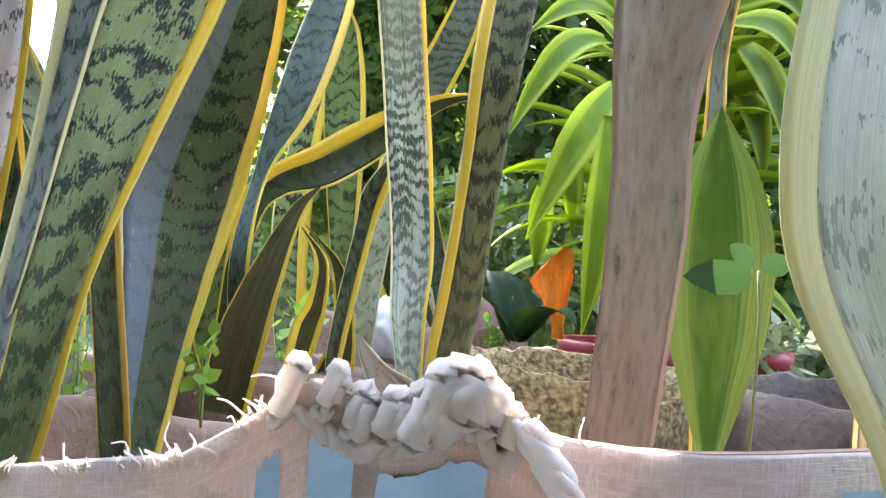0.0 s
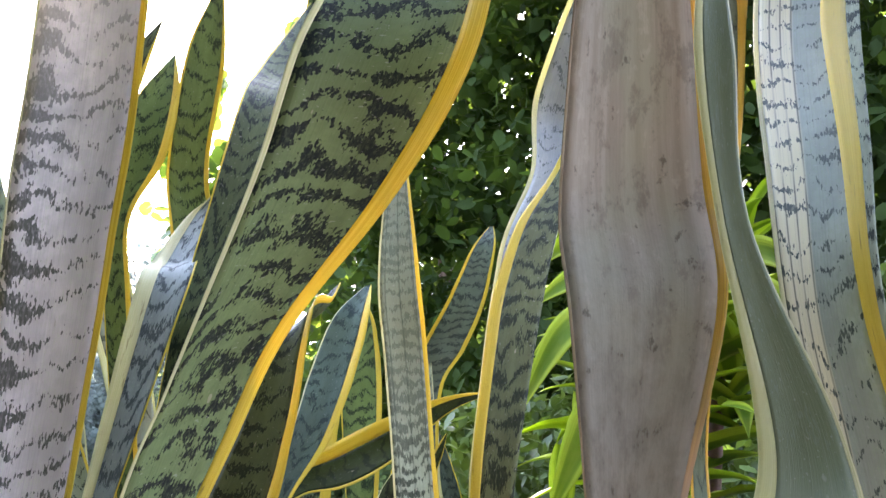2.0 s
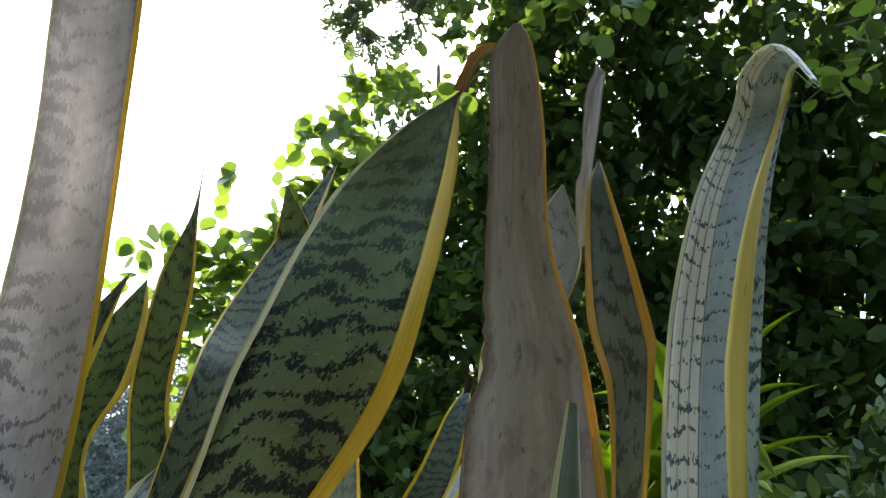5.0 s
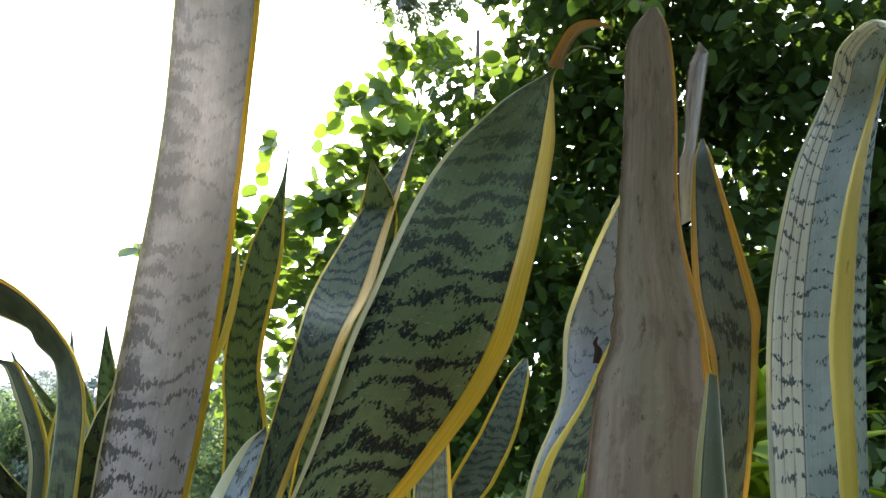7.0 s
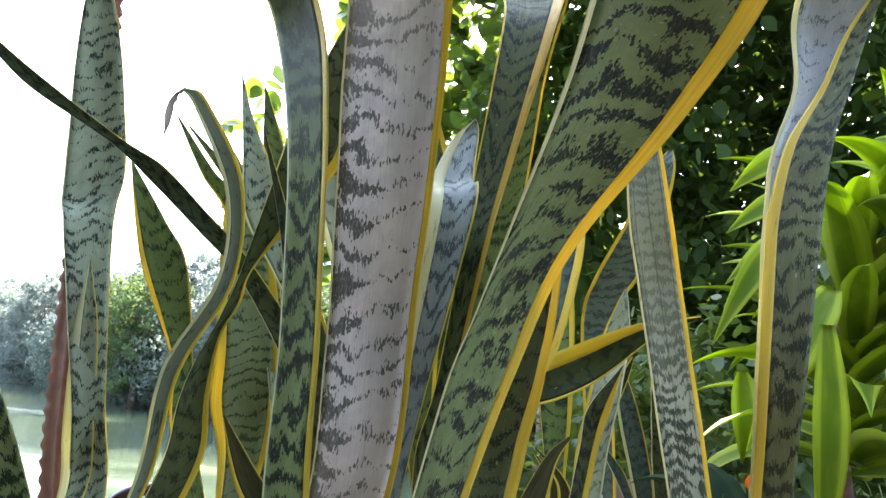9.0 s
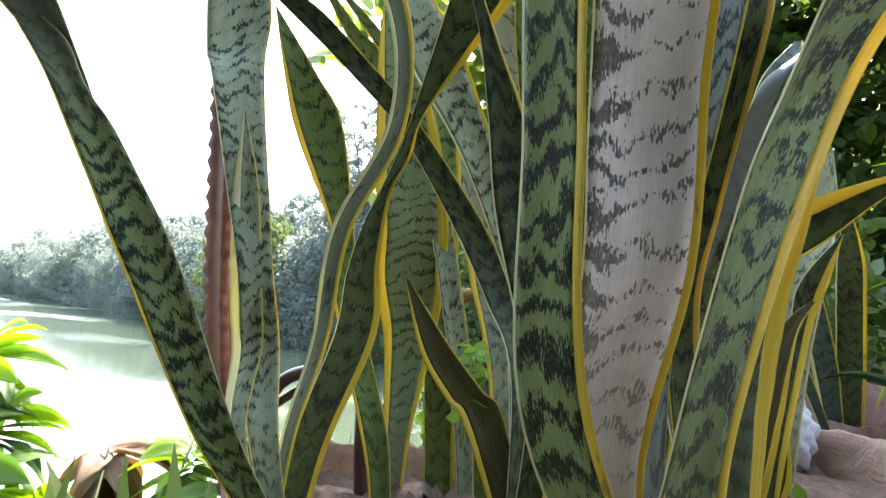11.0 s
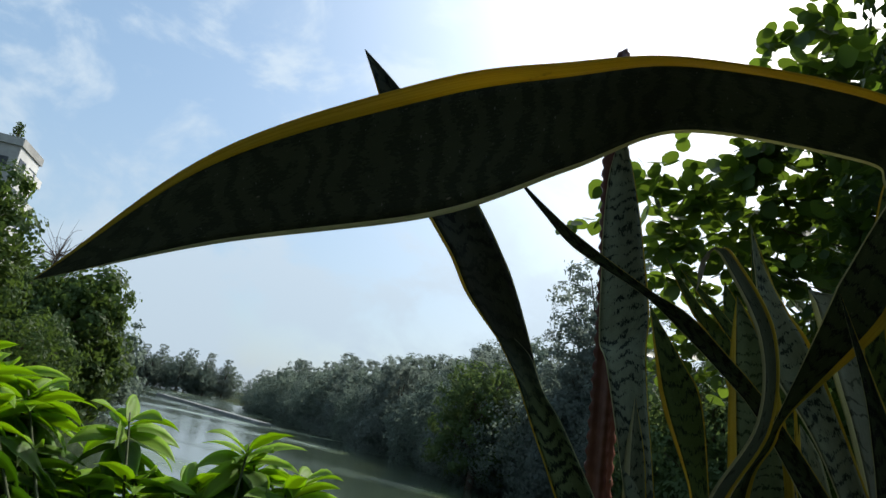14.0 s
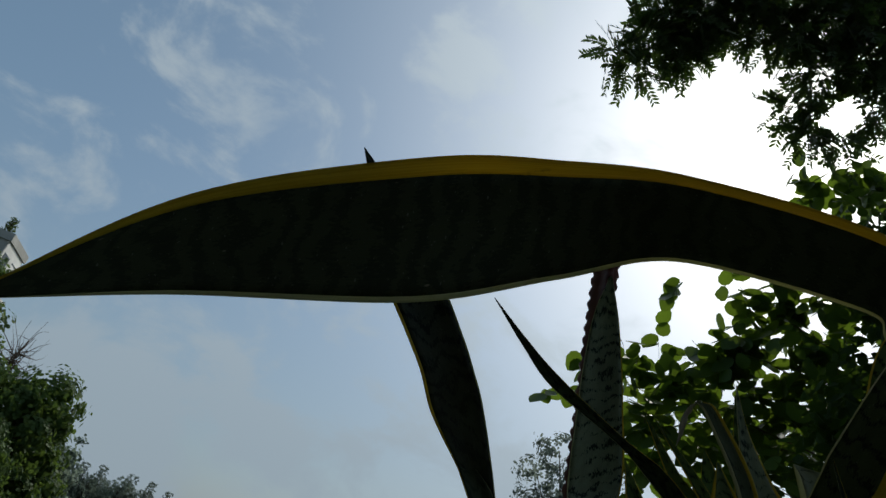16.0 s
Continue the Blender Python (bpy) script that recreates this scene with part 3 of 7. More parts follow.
def wing(ob, centre, half, cup, along, look_name):
    """The near half of a folded leaf: it leaves the fold and comes back over the blade, ending in a yellow edge."""
    shares, mat_name, seam = WINGS[look_name]
    k = np.interp(along / along[-1], np.linspace(0, 1, len(shares)), shares)[:, None]
    nor = unit(np.cross(unit(np.gradient(centre, axis=0)), half))
    wid = np.linalg.norm(half, axis=1, keepdims=True)
    mid = centre + half * (1 - k) - nor * (0.22 * wid + 0.004 * np.minimum(1, wid / 0.01))
    rng = np.random.default_rng(1)
    child("wing", ribbon("wing", mid, half * k, list(np.linspace(seam, 1.0, 9)), LOOKS[mat_name][0], 0.0028, 0.05, along, rng, 0.0), ob, "near half of the folded blade")
    child("margin", ribbon("margin", mid, half * k, list(np.linspace(-1.0, seam, 5)), YELLOW, 0.0028, 0.05, along, rng, 0.0), ob)


def tube(points, radii, sides=8, steps=4):
    """Vertices and faces of a tapered limb."""
    s = spline(np.hstack([np.asarray(points, float), np.asarray(radii, float)[:, None]]), steps)
    c, r = s[:, :3], np.maximum(s[:, 3], 1e-4)
    t = unit(np.gradient(c, axis=0))
    ref = np.where(np.abs(t[:, 2:3]) < 0.9, np.array([[0, 0, 1.0]]), np.array([[1.0, 0, 0]]))
    x = unit(np.cross(t, ref))
    y = np.cross(t, x)
    ang = np.linspace(0, 2 * np.pi, sides, endpoint=False)
    v = c[:, None] + r[:, None, None] * (np.cos(ang)[None, :, None] * x[:, None] + np.sin(ang)[None, :, None] * y[:, None])
    k = sides
    f = [(i * k + j, i * k + (j + 1) % k, (i + 1) * k + (j + 1) % k, (i + 1) * k + j) for i in range(len(c) - 1) for j in range(k)]
    f += [tuple(reversed(range(k))), tuple((len(c) - 1) * k + j for j in range(k))]
    return v.reshape(-1, 3), f


def joined(pieces):
    vs, fs, o = [], [], 0
    for v, f in pieces:
        vs.append(np.asarray(v))
        fs += [tuple(i + o for i in q) for q in f]
        o += len(v)
    return np.vstack(vs), fs


OVAL = ((0.22, 0.82), (0.58, 0.95))
ROUND = ((0.05, 0.5), (0.25, 0.95), (0.55, 1.0), (0.85, 0.52))


def leaf_mesh(name, pts, d, nrm, size, mat, ratio=0.6, fold=0.2, outline=OVAL):
    """Flat-folded leaves: foot, direction and face of each, one outline for all."""
    n, q = len(pts), len(outline)
    side = unit(np.cross(d, nrm))
    up = np.cross(side, d)
    s = np.asarray(size).reshape(-1, 1) * np.ones((n, 1))
    w = s * ratio * 0.5

    def at(k, w_k, drop):
        return pts + d * s * k + side * w * w_k - up * w * drop
    ring = [pts] + [at(k, w_k, 0) for k, w_k in outline] + [at(1.0, 0, fold * 0.6)] + [at(k, -w_k, 0) for k, w_k in reversed(outline)] + [at(0.42, 0.0, fold)]
    v = np.stack(ring, 1).reshape(-1, 3)
    m = 2 * q + 2
    base = (np.arange(n) * (m + 1))[:, None]
    f = np.concatenate([base + np.array([[m, k, (k + 1) % m]]) for k in range(m)])
    me = bpy.data.meshes.new(name)
    me.vertices.add(len(v))
    me.vertices.foreach_set("co", v.astype(np.float32).ravel())
    me.loops.add(f.size)
    me.loops.foreach_set("vertex_index", f.astype(np.int32).ravel())
    me.polygons.add(len(f))
    me.polygons.foreach_set("loop_start", np.arange(0, f.size, 3, dtype=np.int32))
    me.update(calc_edges=True)
    me.materials.append(mat)
    return me


def leaf_cloud(name, pts, size, mat, rng, droop=0.3, ratio=0.6, fold=0.25, spread=0.35, out=None):
    """Many small leaves. out: the way out of the crown at each leaf, which its face follows."""
    n = len(pts)
    d = unit(rng.normal(size=(n, 3)) + np.array([0, 0, -droop * 2]))
    nrm = unit(rng.normal(size=(n, 3)) * 0.7 + np.array([0, 0, 1.0]))
    if out is not None:
        nrm = unit(out + rng.normal(size=(n, 3)) * 0.28)
        d = unit(d - nrm * (d * nrm).sum(1, keepdims=True))
    return leaf_mesh(name, pts, d, nrm, size * rng.uniform(1 - spread, 1 + spread, n), mat, ratio, fold)


def crown_points(rng, lumps, count, tight=0.1):
    """Leaf places on lumpy ellipsoids, and the way out at each: a skin with tufts that stand proud of it."""
    weight = np.array([r[0] * r[1] for c, r in lumps])
    weight = weight / weight.sum()
    pts, out = [], []
    for (c, r), w in zip(lumps, weight):
        k = max(8, int(count * w))
        tufts = max(4, k // 26)
        d = unit(rng.normal(size=(tufts, 3)))
        mid = d * rng.uniform(0.72, 1.08, (tufts, 1))
        pick = rng.integers(0, tufts, k)
        local = rng.normal(size=(k, 3))
        pts.append(np.array(c) + (mid[pick] + local * tight * 1.3) * np.array(r))
        out.append(unit(d[pick] / np.array(r) * np.mean(r) + 0.4 * unit(local)))
    return np.vstack(pts), np.vstack(out)


def sprays(rng, tufts, leaf, droop=0.25):
    """Round leaves set alternately on arching twigs: feet, directions and faces of the leaves, and the twigs."""
    feet, ways, faces, twigs = [], [], [], []
    for c, r, number in tufts:
        c = np.array(c)
        for k in range(max(1, number // 7)):
            d = unit(rng.normal(size=3) * np.array([1, 0.8, 0.8]) + np.array([-0.35, -0.1, -0.05]))
            a, b = c - d * r * rng.uniform(0.5, 1.1), c + d * r * rng.uniform(0.7, 1.15)
            bow = np.array([0, 0, r * rng.uniform(0.05, 0.3)])
            twigs.append(tube([a, (a + b) / 2 + bow, b], [0.0035, 0.0028, 0.0015], 5, 4))
            side = unit(np.cross(d, np.array([0.0, 0.0, 1.0])))
            for j in range(7):
                q = (j + 1) / 7
                p = a + (b - a) * q + bow * math.sin(math.pi * q)
                way = unit(d * 0.5 + side * (1 if j % 2 else -1) * rng.uniform(0.6, 1.1) + np.array([0, 0, -droop + rng.normal() * 0.35]) + rng.normal(size=3) * 0.2)
                feet.append(p + way * leaf * 0.18)
                ways.append(way)
                faces.append(unit(np.array([0, 0, 1.0]) + rng.normal(size=3) * 0.65))
    return np.array(feet), np.array(ways), np.array(faces), twigs


def fronds(rng, lumps, per_area, length, leaflet):
    """Feathery compound leaves: pairs of small leaflets along a stalk."""
    feet, ways, faces, stalks = [], [], [], []
    for c, r in lumps:
        for k in range(max(3, int(per_area * r[0] * r[0]))):
            a = np.array(c) + unit(rng.normal(size=3)) * np.array(r) * rng.uniform(0.2, 0.75)
            d = unit(unit(a - np.array(c)) + rng.normal(size=3) * 0.5 + np.array([0, 0, -0.25]))
            long = length * rng.uniform(0.7, 1.2)
            face = unit(np.cross(d, rng.normal(size=3)))
            side = np.cross(face, d)
            sag = np.array([0, 0, -0.18 * long])
            stalks.append(tube([a, a + d * long * 0.5 + sag * 0.25, a + d * long + sag], [0.003, 0.0022, 0.001], 4, 2))
            for j in range(9):
                q = 0.15 + 0.85 * j / 8
                p = a + d * long * q + sag * q * q
                for s in (1, -1):
                    feet.append(p)
                    ways.append(unit(side * s + d * (0.45 + 0.5 * q) + rng.normal(size=3) * 0.1))
                    faces.append(unit(face + rng.normal(size=3) * 0.15))
    size = leaflet * rng.uniform(0.75, 1.2, len(feet))
    return np.array(feet), np.array(ways), np.array(faces), size, stalks


def blobs(rng, parts, count, shell=0.5, tight=0.13):
    """Points in lumpy ellipsoids (centre, radii), thicker towards the skin, gathered in tufts."""
    weight = np.array([p[1][0] * p[1][1] * p[1][2] for p in parts]) ** 0.8
    weight = weight / weight.sum()
    out = []
    for (c, r), w in zip(parts, weight):
        k = max(4, int(count * w))
        tufts = max(3, k // 22)
        d = unit(rng.normal(size=(tufts, 3))) * (rng.uniform(0, 1, (tufts, 1)) ** shell)
        centre = np.array(c) + d * np.array(r)
        pick = rng.integers(0, tufts, k)
        out.append(centre[pick] + rng.normal(size=(k, 3)) * np.mean(r) * tight)
    return np.vstack(out)


# ---- ground, lake and far banks ----
WATER = -2.0


def terrace(x, y):
    """Height of the ground: garden terrace, steep bank, lake bed, and the far banks."""
    s = -0.85 * x + 0.53 * y
    z = -np.clip((s - 1.15) * 1.6, 0, 2.6)
    far = (x * 0.515 + y * 0.857) - 15.1
    z = np.where(s > 1.15, np.maximum(z, np.clip(far * 0.25 - 2.6, -2.6, -1.2)), z)
    west = -(x * 0.40 + y * 0.92)
    z = np.where((s > 13) & (west > -2), np.maximum(z, np.clip((west + 1.5) * 0.5 - 2.6, -2.6, -1.5)), z)
    return z


GROUND = plain_mat("grassy_earth", (0.025, 0.04, 0.014), (0.045, 0.05, 0.024), 3.0, 1.0, 0.02, spec=0.05)
gx = np.sign(np.linspace(-1, 1, 121)) * np.abs(np.linspace(-1, 1, 121)) ** 3.2 * 900
gy = np.sign(np.linspace(-1, 1, 121)) * np.abs(np.linspace(-1, 1, 121)) ** 3.2 * 900
GX, GY = np.meshgrid(gx, gy, indexing="ij")
GZ = terrace(GX, GY)
gv = np.stack([GX, GY, GZ], 2).reshape(-1, 3)
gf = [(i * 121 + j, (i + 1) * 121 + j, (i + 1) * 121 + j + 1, i * 121 + j + 1) for i in range(120) for j in range(120)]
ground = new("ground", mesh_from("ground", gv, gf, GROUND))
tagged(ground, "dark earth terrace falling to the lake bank", "ground", kind="structure")

wm, wn2, wl2 = graph("lake_water")
w_tc = wn2.new("ShaderNodeTexCoord")
w_mp = wn2.new("ShaderNodeMapping")
w_mp.inputs["Scale"].default_value = (0.8, 2.2, 1)
w_mp.inputs["Rotation"].default_value = (0, 0, radians(35))
wl2.new(w_tc.outputs["Object"], w_mp.inputs["Vector"])
ripple_n = n_noise(wn2, wl2, w_mp.outputs[0], 2.2, 4.0, 0.6)
scum = n_noise(wn2, wl2, w_mp.outputs[0], 0.10, 4.0, 0.6)
w_col = n_mix(wn2, wl2, n_range(wn2, wl2, scum, 0.50, 0.66), (0.052, 0.072, 0.044), (0.09, 0.124, 0.047))
n_out(wn2, wl2, w_col, n_range(wn2, wl2, scum, 0.45, 0.7, 0.08, 0.30), ripple_n, 0.02, 0.25, 0, None, 0.5)
water = new("water", mesh_from("water", [(-900, -900, WATER), (900, -900, WATER), (900, 900, WATER), (-900, 900, WATER)], [(0, 1, 2, 3)], wm))
tagged(water, "green still lake water with faint ripples", "lake", kind="structure")


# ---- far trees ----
# far leaves are paler and greyer: distance haze put into their colour
HAZED_LEAF = foliage_mat("hazed_foliage", (0.19, 0.24, 0.20), (0.215, 0.27, 0.225), (0.205, 0.255, 0.20), 0.75, 0.8, 0.3, 0.05)
HAZED_LEAF_2 = foliage_mat("hazed_feathery_foliage", (0.20, 0.24, 0.21), (0.225, 0.27, 0.235), (0.21, 0.25, 0.21), 0.75, 0.8, 0.3, 0.05)
NEAR_BANK_LEAF = foliage_mat("bank_foliage", (0.045, 0.075, 0.028), (0.085, 0.13, 0.045), (0.17, 0.26, 0.045), 0.36, 0.55, 0.6, 0.1)


MID_LEAF = foliage_mat("mid_green_foliage", (0.075, 0.115, 0.052), (0.11, 0.16, 0.07), (0.14, 0.20, 0.055), 0.5, 0.6, 0.6, 0.05)


def far_tree(seed, height, spread, mat, label, count=24000, leaf=0.18, pointed=False):
    rng = np.random.default_rng(seed)
    t = thing("tree", (0, 0, 0), label, "tree", "trees on the far bank")
    limbs = [tube([(0, 0, -0.6), (0.1, 0.05, height * 0.3), (rng.normal() * 0.3, rng.normal() * 0.3, height * 0.75)], [0.16, 0.12, 0.03])]
    lumps = []
    for k in range(20):
        a, q = k * 2.4 + rng.uniform(-0.4, 0.4), k / 19
        h = height * (0.08 + 0.80 * q)
        wide = spread * (1.05 - 0.75 * q if pointed else math.sin(0.9 + 1.9 * q))
        c = (math.cos(a) * wide * 0.55, math.sin(a) * wide * 0.55, h)
        size = wide * rng.uniform(0.36, 0.56)
        lumps.append((c, (size, size, size * (1.15 if pointed else 0.8))))
        limbs.append(tube([(0, 0, h * 0.6), (c[0] * 0.5, c[1] * 0.5, h * 0.85), c], [0.06, 0.04, 0.01], 5, 2))
    lumps.append(((0, 0, height * 0.93), (spread * 0.28, spread * 0.28, height * 0.09)))
    v, f = joined(limbs)
    child("trunk", mesh_from("trunk", v, f, BARK), t)
    pts, out = crown_points(rng, lumps, count)
    child("crown", leaf_cloud("crown", pts, leaf, mat, rng, 0.1, 0.6, 0.2, 0.35, out), t)
    return t


FAR_KINDS = [far_tree(11, 8.0, 4.2, HAZED_LEAF, "hazy green broadleaf tree on the far bank"), far_tree(12, 9.0, 3.9, HAZED_LEAF_2, "feathery tree on the far bank, leaves greyed for haze", 24000, 0.17, True),
             far_tree(13, 7.0, 4.6, HAZED_LEAF, "low rounded green tree on the far bank"), far_tree(14, 8.5, 3.6, HAZED_LEAF_2, "slender feathery tree on the far bank", 24000, 0.17, True)]
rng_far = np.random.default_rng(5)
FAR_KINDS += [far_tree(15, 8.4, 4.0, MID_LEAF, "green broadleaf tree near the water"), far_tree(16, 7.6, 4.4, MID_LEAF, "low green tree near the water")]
FAR_KINDS += [far_tree(17, 8.0, 4.2, HAZED_LEAF, "hazy green tree far down the lake", 11000, 0.22), far_tree(18, 9.0, 3.9, HAZED_LEAF_2, "hazy feathery tree far down the lake", 11000, 0.2, True), far_tree(19, 7.4, 4.4, HAZED_LEAF, "low hazy tree far down the lake", 11000, 0.22)]
first_used = set()
for k in range(90):
    u = (k / 119) ** 1.25
    x, y = 12 + (-150 - 12) * u, 12.5 + (108.5 - 12.5) * u
    back = rng_far.uniform(0.0, 1.5) + (k % 2) * 2.5
    x, y = x + 0.515 * back, y + 0.857 * back
    kind = 4 + k % 2 if k <= 24 else (int(rng_far.integers(0, 4)) if k < 52 else int(rng_far.integers(6, 9)))
    s = rng_far.uniform(0.84, 0.98) * (1.04 if k % 2 else 0.92) * (1.0 if k < 80 else 0.8)
    m = pose(x, y, -2.1, 0, 0, rng_far.uniform(0, 360)) @ Matrix.Diagonal((s, s, s * rng_far.uniform(0.9, 1.12), 1))
    if kind in first_used:
        c = copy_thing(FAR_KINDS[kind], pose(0, 0, 0))
        c.matrix_basis = m
    else:
        first_used.add(kind)
        FAR_KINDS[kind].matrix_basis = m
for k in range(44):        # the end of the lake
    u = k / 43
    x, y = -148 - 32 * u + rng_far.uniform(-6, 6), 108 - 58 * u
    s = rng_far.uniform(0.8, 1.15)
    c = copy_thing(FAR_KINDS[6 + k % 3], pose(0, 0, 0))
    c.matrix_basis = pose(x, y, -1.6, 0, 0, rng_far.uniform(0, 360)) @ Matrix.Diagonal((s, s, s, 1))
for k in range(12):        # the west bank
    u = k / 11
    x, y = -128 + 68 * u + rng_far.uniform(-2, 2), 66 - 38 * u + rng_far.uniform(-2, 2)
    s = rng_far.uniform(0.72, 0.92)
    c = copy_thing(FAR_KINDS[6 + k % 3], pose(0, 0, 0))
    c.matrix_basis = pose(x, y, -1.6, 0, 0, rng_far.uniform(0, 360)) @ Matrix.Diagonal((s, s, s, 1))


ca, cb = Vector((-92.6, 57.1, 0)), Vector((-50.3, 41.4, 0))
bm = bmesh.new()
bmesh.ops.create_cube(bm, size=1.0)
span = (cb - ca).length
bmesh.ops.transform(bm, matrix=Matrix.Translation((ca + cb) / 2 + Vector((0, 0, -2.2))) @ Matrix.Rotation(math.atan2(cb.y - ca.y, cb.x - ca.x), 4, "Z") @ Matrix.Diagonal((span, 1.2, 1.0, 1)), verts=bm.verts)
bmesh.ops.bevel(bm, geom=list(bm.edges), offset=0.08, segments=2, affect="EDGES")
me = bpy.data.meshes.new("embankment")
bm.to_mesh(me)
bm.free()
me.materials.append(plain_mat("embankment_concrete", (0.26, 0.27, 0.26), (0.19, 0.20, 0.19), 1.0, 0.9, 0.01))
tagged(new("embankment", me), "low grey concrete embankment at the end of the lake", "embankment", kind="structure")


def bank_tree(seed, at, height, spread, count, leaf, label, mat):
    rng = np.random.default_rng(seed)
    t = thing("tree", at, label, "tree")
    limbs = [tube([(0, 0, -0.5), (0.1, 0.0, height * 0.35), (0.2, 0.1, height * 0.8)], [0.2, 0.15, 0.03], 10)]
    lumps = []
    for k in range(30):
        a, h = k * 2.4, height * (0.06 + 0.82 * k / 29)
        wide = spread * (0.8 + 0.25 * rng.uniform()) * math.sin(0.9 + 1.75 * h / height)
        c = (math.cos(a) * wide * 0.68, math.sin(a) * wide * 0.68, h)
        size = spread * rng.uniform(0.26, 0.42)
        lumps.append((c, (size, size, size * 0.85)))
        limbs.append(tube([(0, 0, h * 0.55), (c[0] * 0.5, c[1] * 0.5, h * 0.8), c], [0.08, 0.05, 0.012], 6, 3))
    child("trunk", mesh_from("trunk", *limbs[0], BARK), t)
    for v, f in limbs[1:]:
        child("limb", mesh_from("limb", v, f, BARK), t)
    pts, out = crown_points(rng, lumps, count)
    child("crown", leaf_cloud("crown", pts, leaf, mat, rng, 0.2, 0.6, 0.25, 0.35, out), t)
    return t


for seed, az, away, high, wide, count, leaf, label, mat in (
        (31, -66.7, 34, 6.3, 3.3, 30000, 0.22, "large round dark green tree on the bank", NEAR_BANK_LEAF), (32, -74.8, 24, 7.8, 2.5, 24000, 0.16, "tall bright green tree on the bank", NEAR_BANK_LEAF),
        (33, -80.0, 20, 6.0, 2.6, 15000, 0.15, "tall green tree at the water's edge", NEAR_BANK_LEAF), (36, -69.5, 23, 3.6, 2.2, 20000, 0.10, "low green bush at the water's edge", NEAR_BANK_LEAF),
        (37, -63.5, 40, 4.6, 2.6, 9000, 0.2, "rounded green tree at the water's edge", HAZED_LEAF), (38, -75.0, 16, 2.8, 1.8, 18000, 0.09, "low bright bush at the water's edge", NEAR_BANK_LEAF)):
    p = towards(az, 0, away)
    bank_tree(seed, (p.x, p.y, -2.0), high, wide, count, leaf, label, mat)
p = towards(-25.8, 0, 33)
bank_tree(34, (p.x, p.y, -1.5), 11.8, 3.2, 20000, 0.17, "tall feathery tree on the bank, leaves greyed for haze", HAZED_LEAF_2)
p = towards(-34.5, 0, 36)
bank_tree(35, (p.x, p.y, -1.5), 5.6, 2.6, 16000, 0.16, "green bushy tree on the bank", MID_LEAF)
# bare tree between the crowns
p = towards(-68.0, 0, 40)
bare = thing("bare_tree", (p.x, p.y, -1.6), "leafless grey tree with fine twigs on the bank", "tree")
rng_b = np.random.default_rng(3)
v, f = tube([(0, 0, -0.4), (0.2, 0, 4.4), (0.1, 0, 7.2)], [0.14, 0.09, 0.04])
child("trunk", mesh_from("trunk", v, f, BARK), bare)
for k in range(120):
    up_h = rng_b.uniform(4.6, 7.3)
    d = unit(rng_b.normal(size=3) + np.array([0, 0, 0.6])) * rng_b.uniform(0.7, 2.4)
    q = np.array([0.1, 0, min(up_h, 7.1)])
    v, f = tube([q, q + d * 0.5 + rng_b.normal(size=3) * 0.28, q + d], [0.026, 0.015, 0.005], 4, 2)
    child("twig", mesh_from("twig", v, f, BARK), bare)

# ---- apartment building across the water ----
CONCRETE = plain_mat("weathered_concrete", (0.42, 0.41, 0.38), (0.34, 0.33, 0.31), 1.2, 0.9, 0.01)
WHITEWALL = plain_mat("white_render", (0.75, 0.74, 0.70), (0.66, 0.65, 0.62), 1.5, 0.85, 0.005)
DARKGLASS = plain_mat("dark_window_glass", (0.03, 0.035, 0.04), (0.05, 0.055, 0.06), 2.0, 0.12, 0.0)


def box(bm, x0, x1, y0, y1, z0, z1, bevel=0.0):
    r = bmesh.ops.create_cube(bm, size=1.0)
    bmesh.ops.transform(bm, matrix=Matrix.LocRotScale(((x0 + x1) / 2, (y0 + y1) / 2, (z0 + z1) / 2), None, (x1 - x0, y1 - y0, z1 - z0)), verts=r["verts"])
    if bevel:
        bmesh.ops.bevel(bm, geom=list({e for v in r["verts"] for e in v.link_edges}), offset=bevel, segments=2, affect="EDGES")


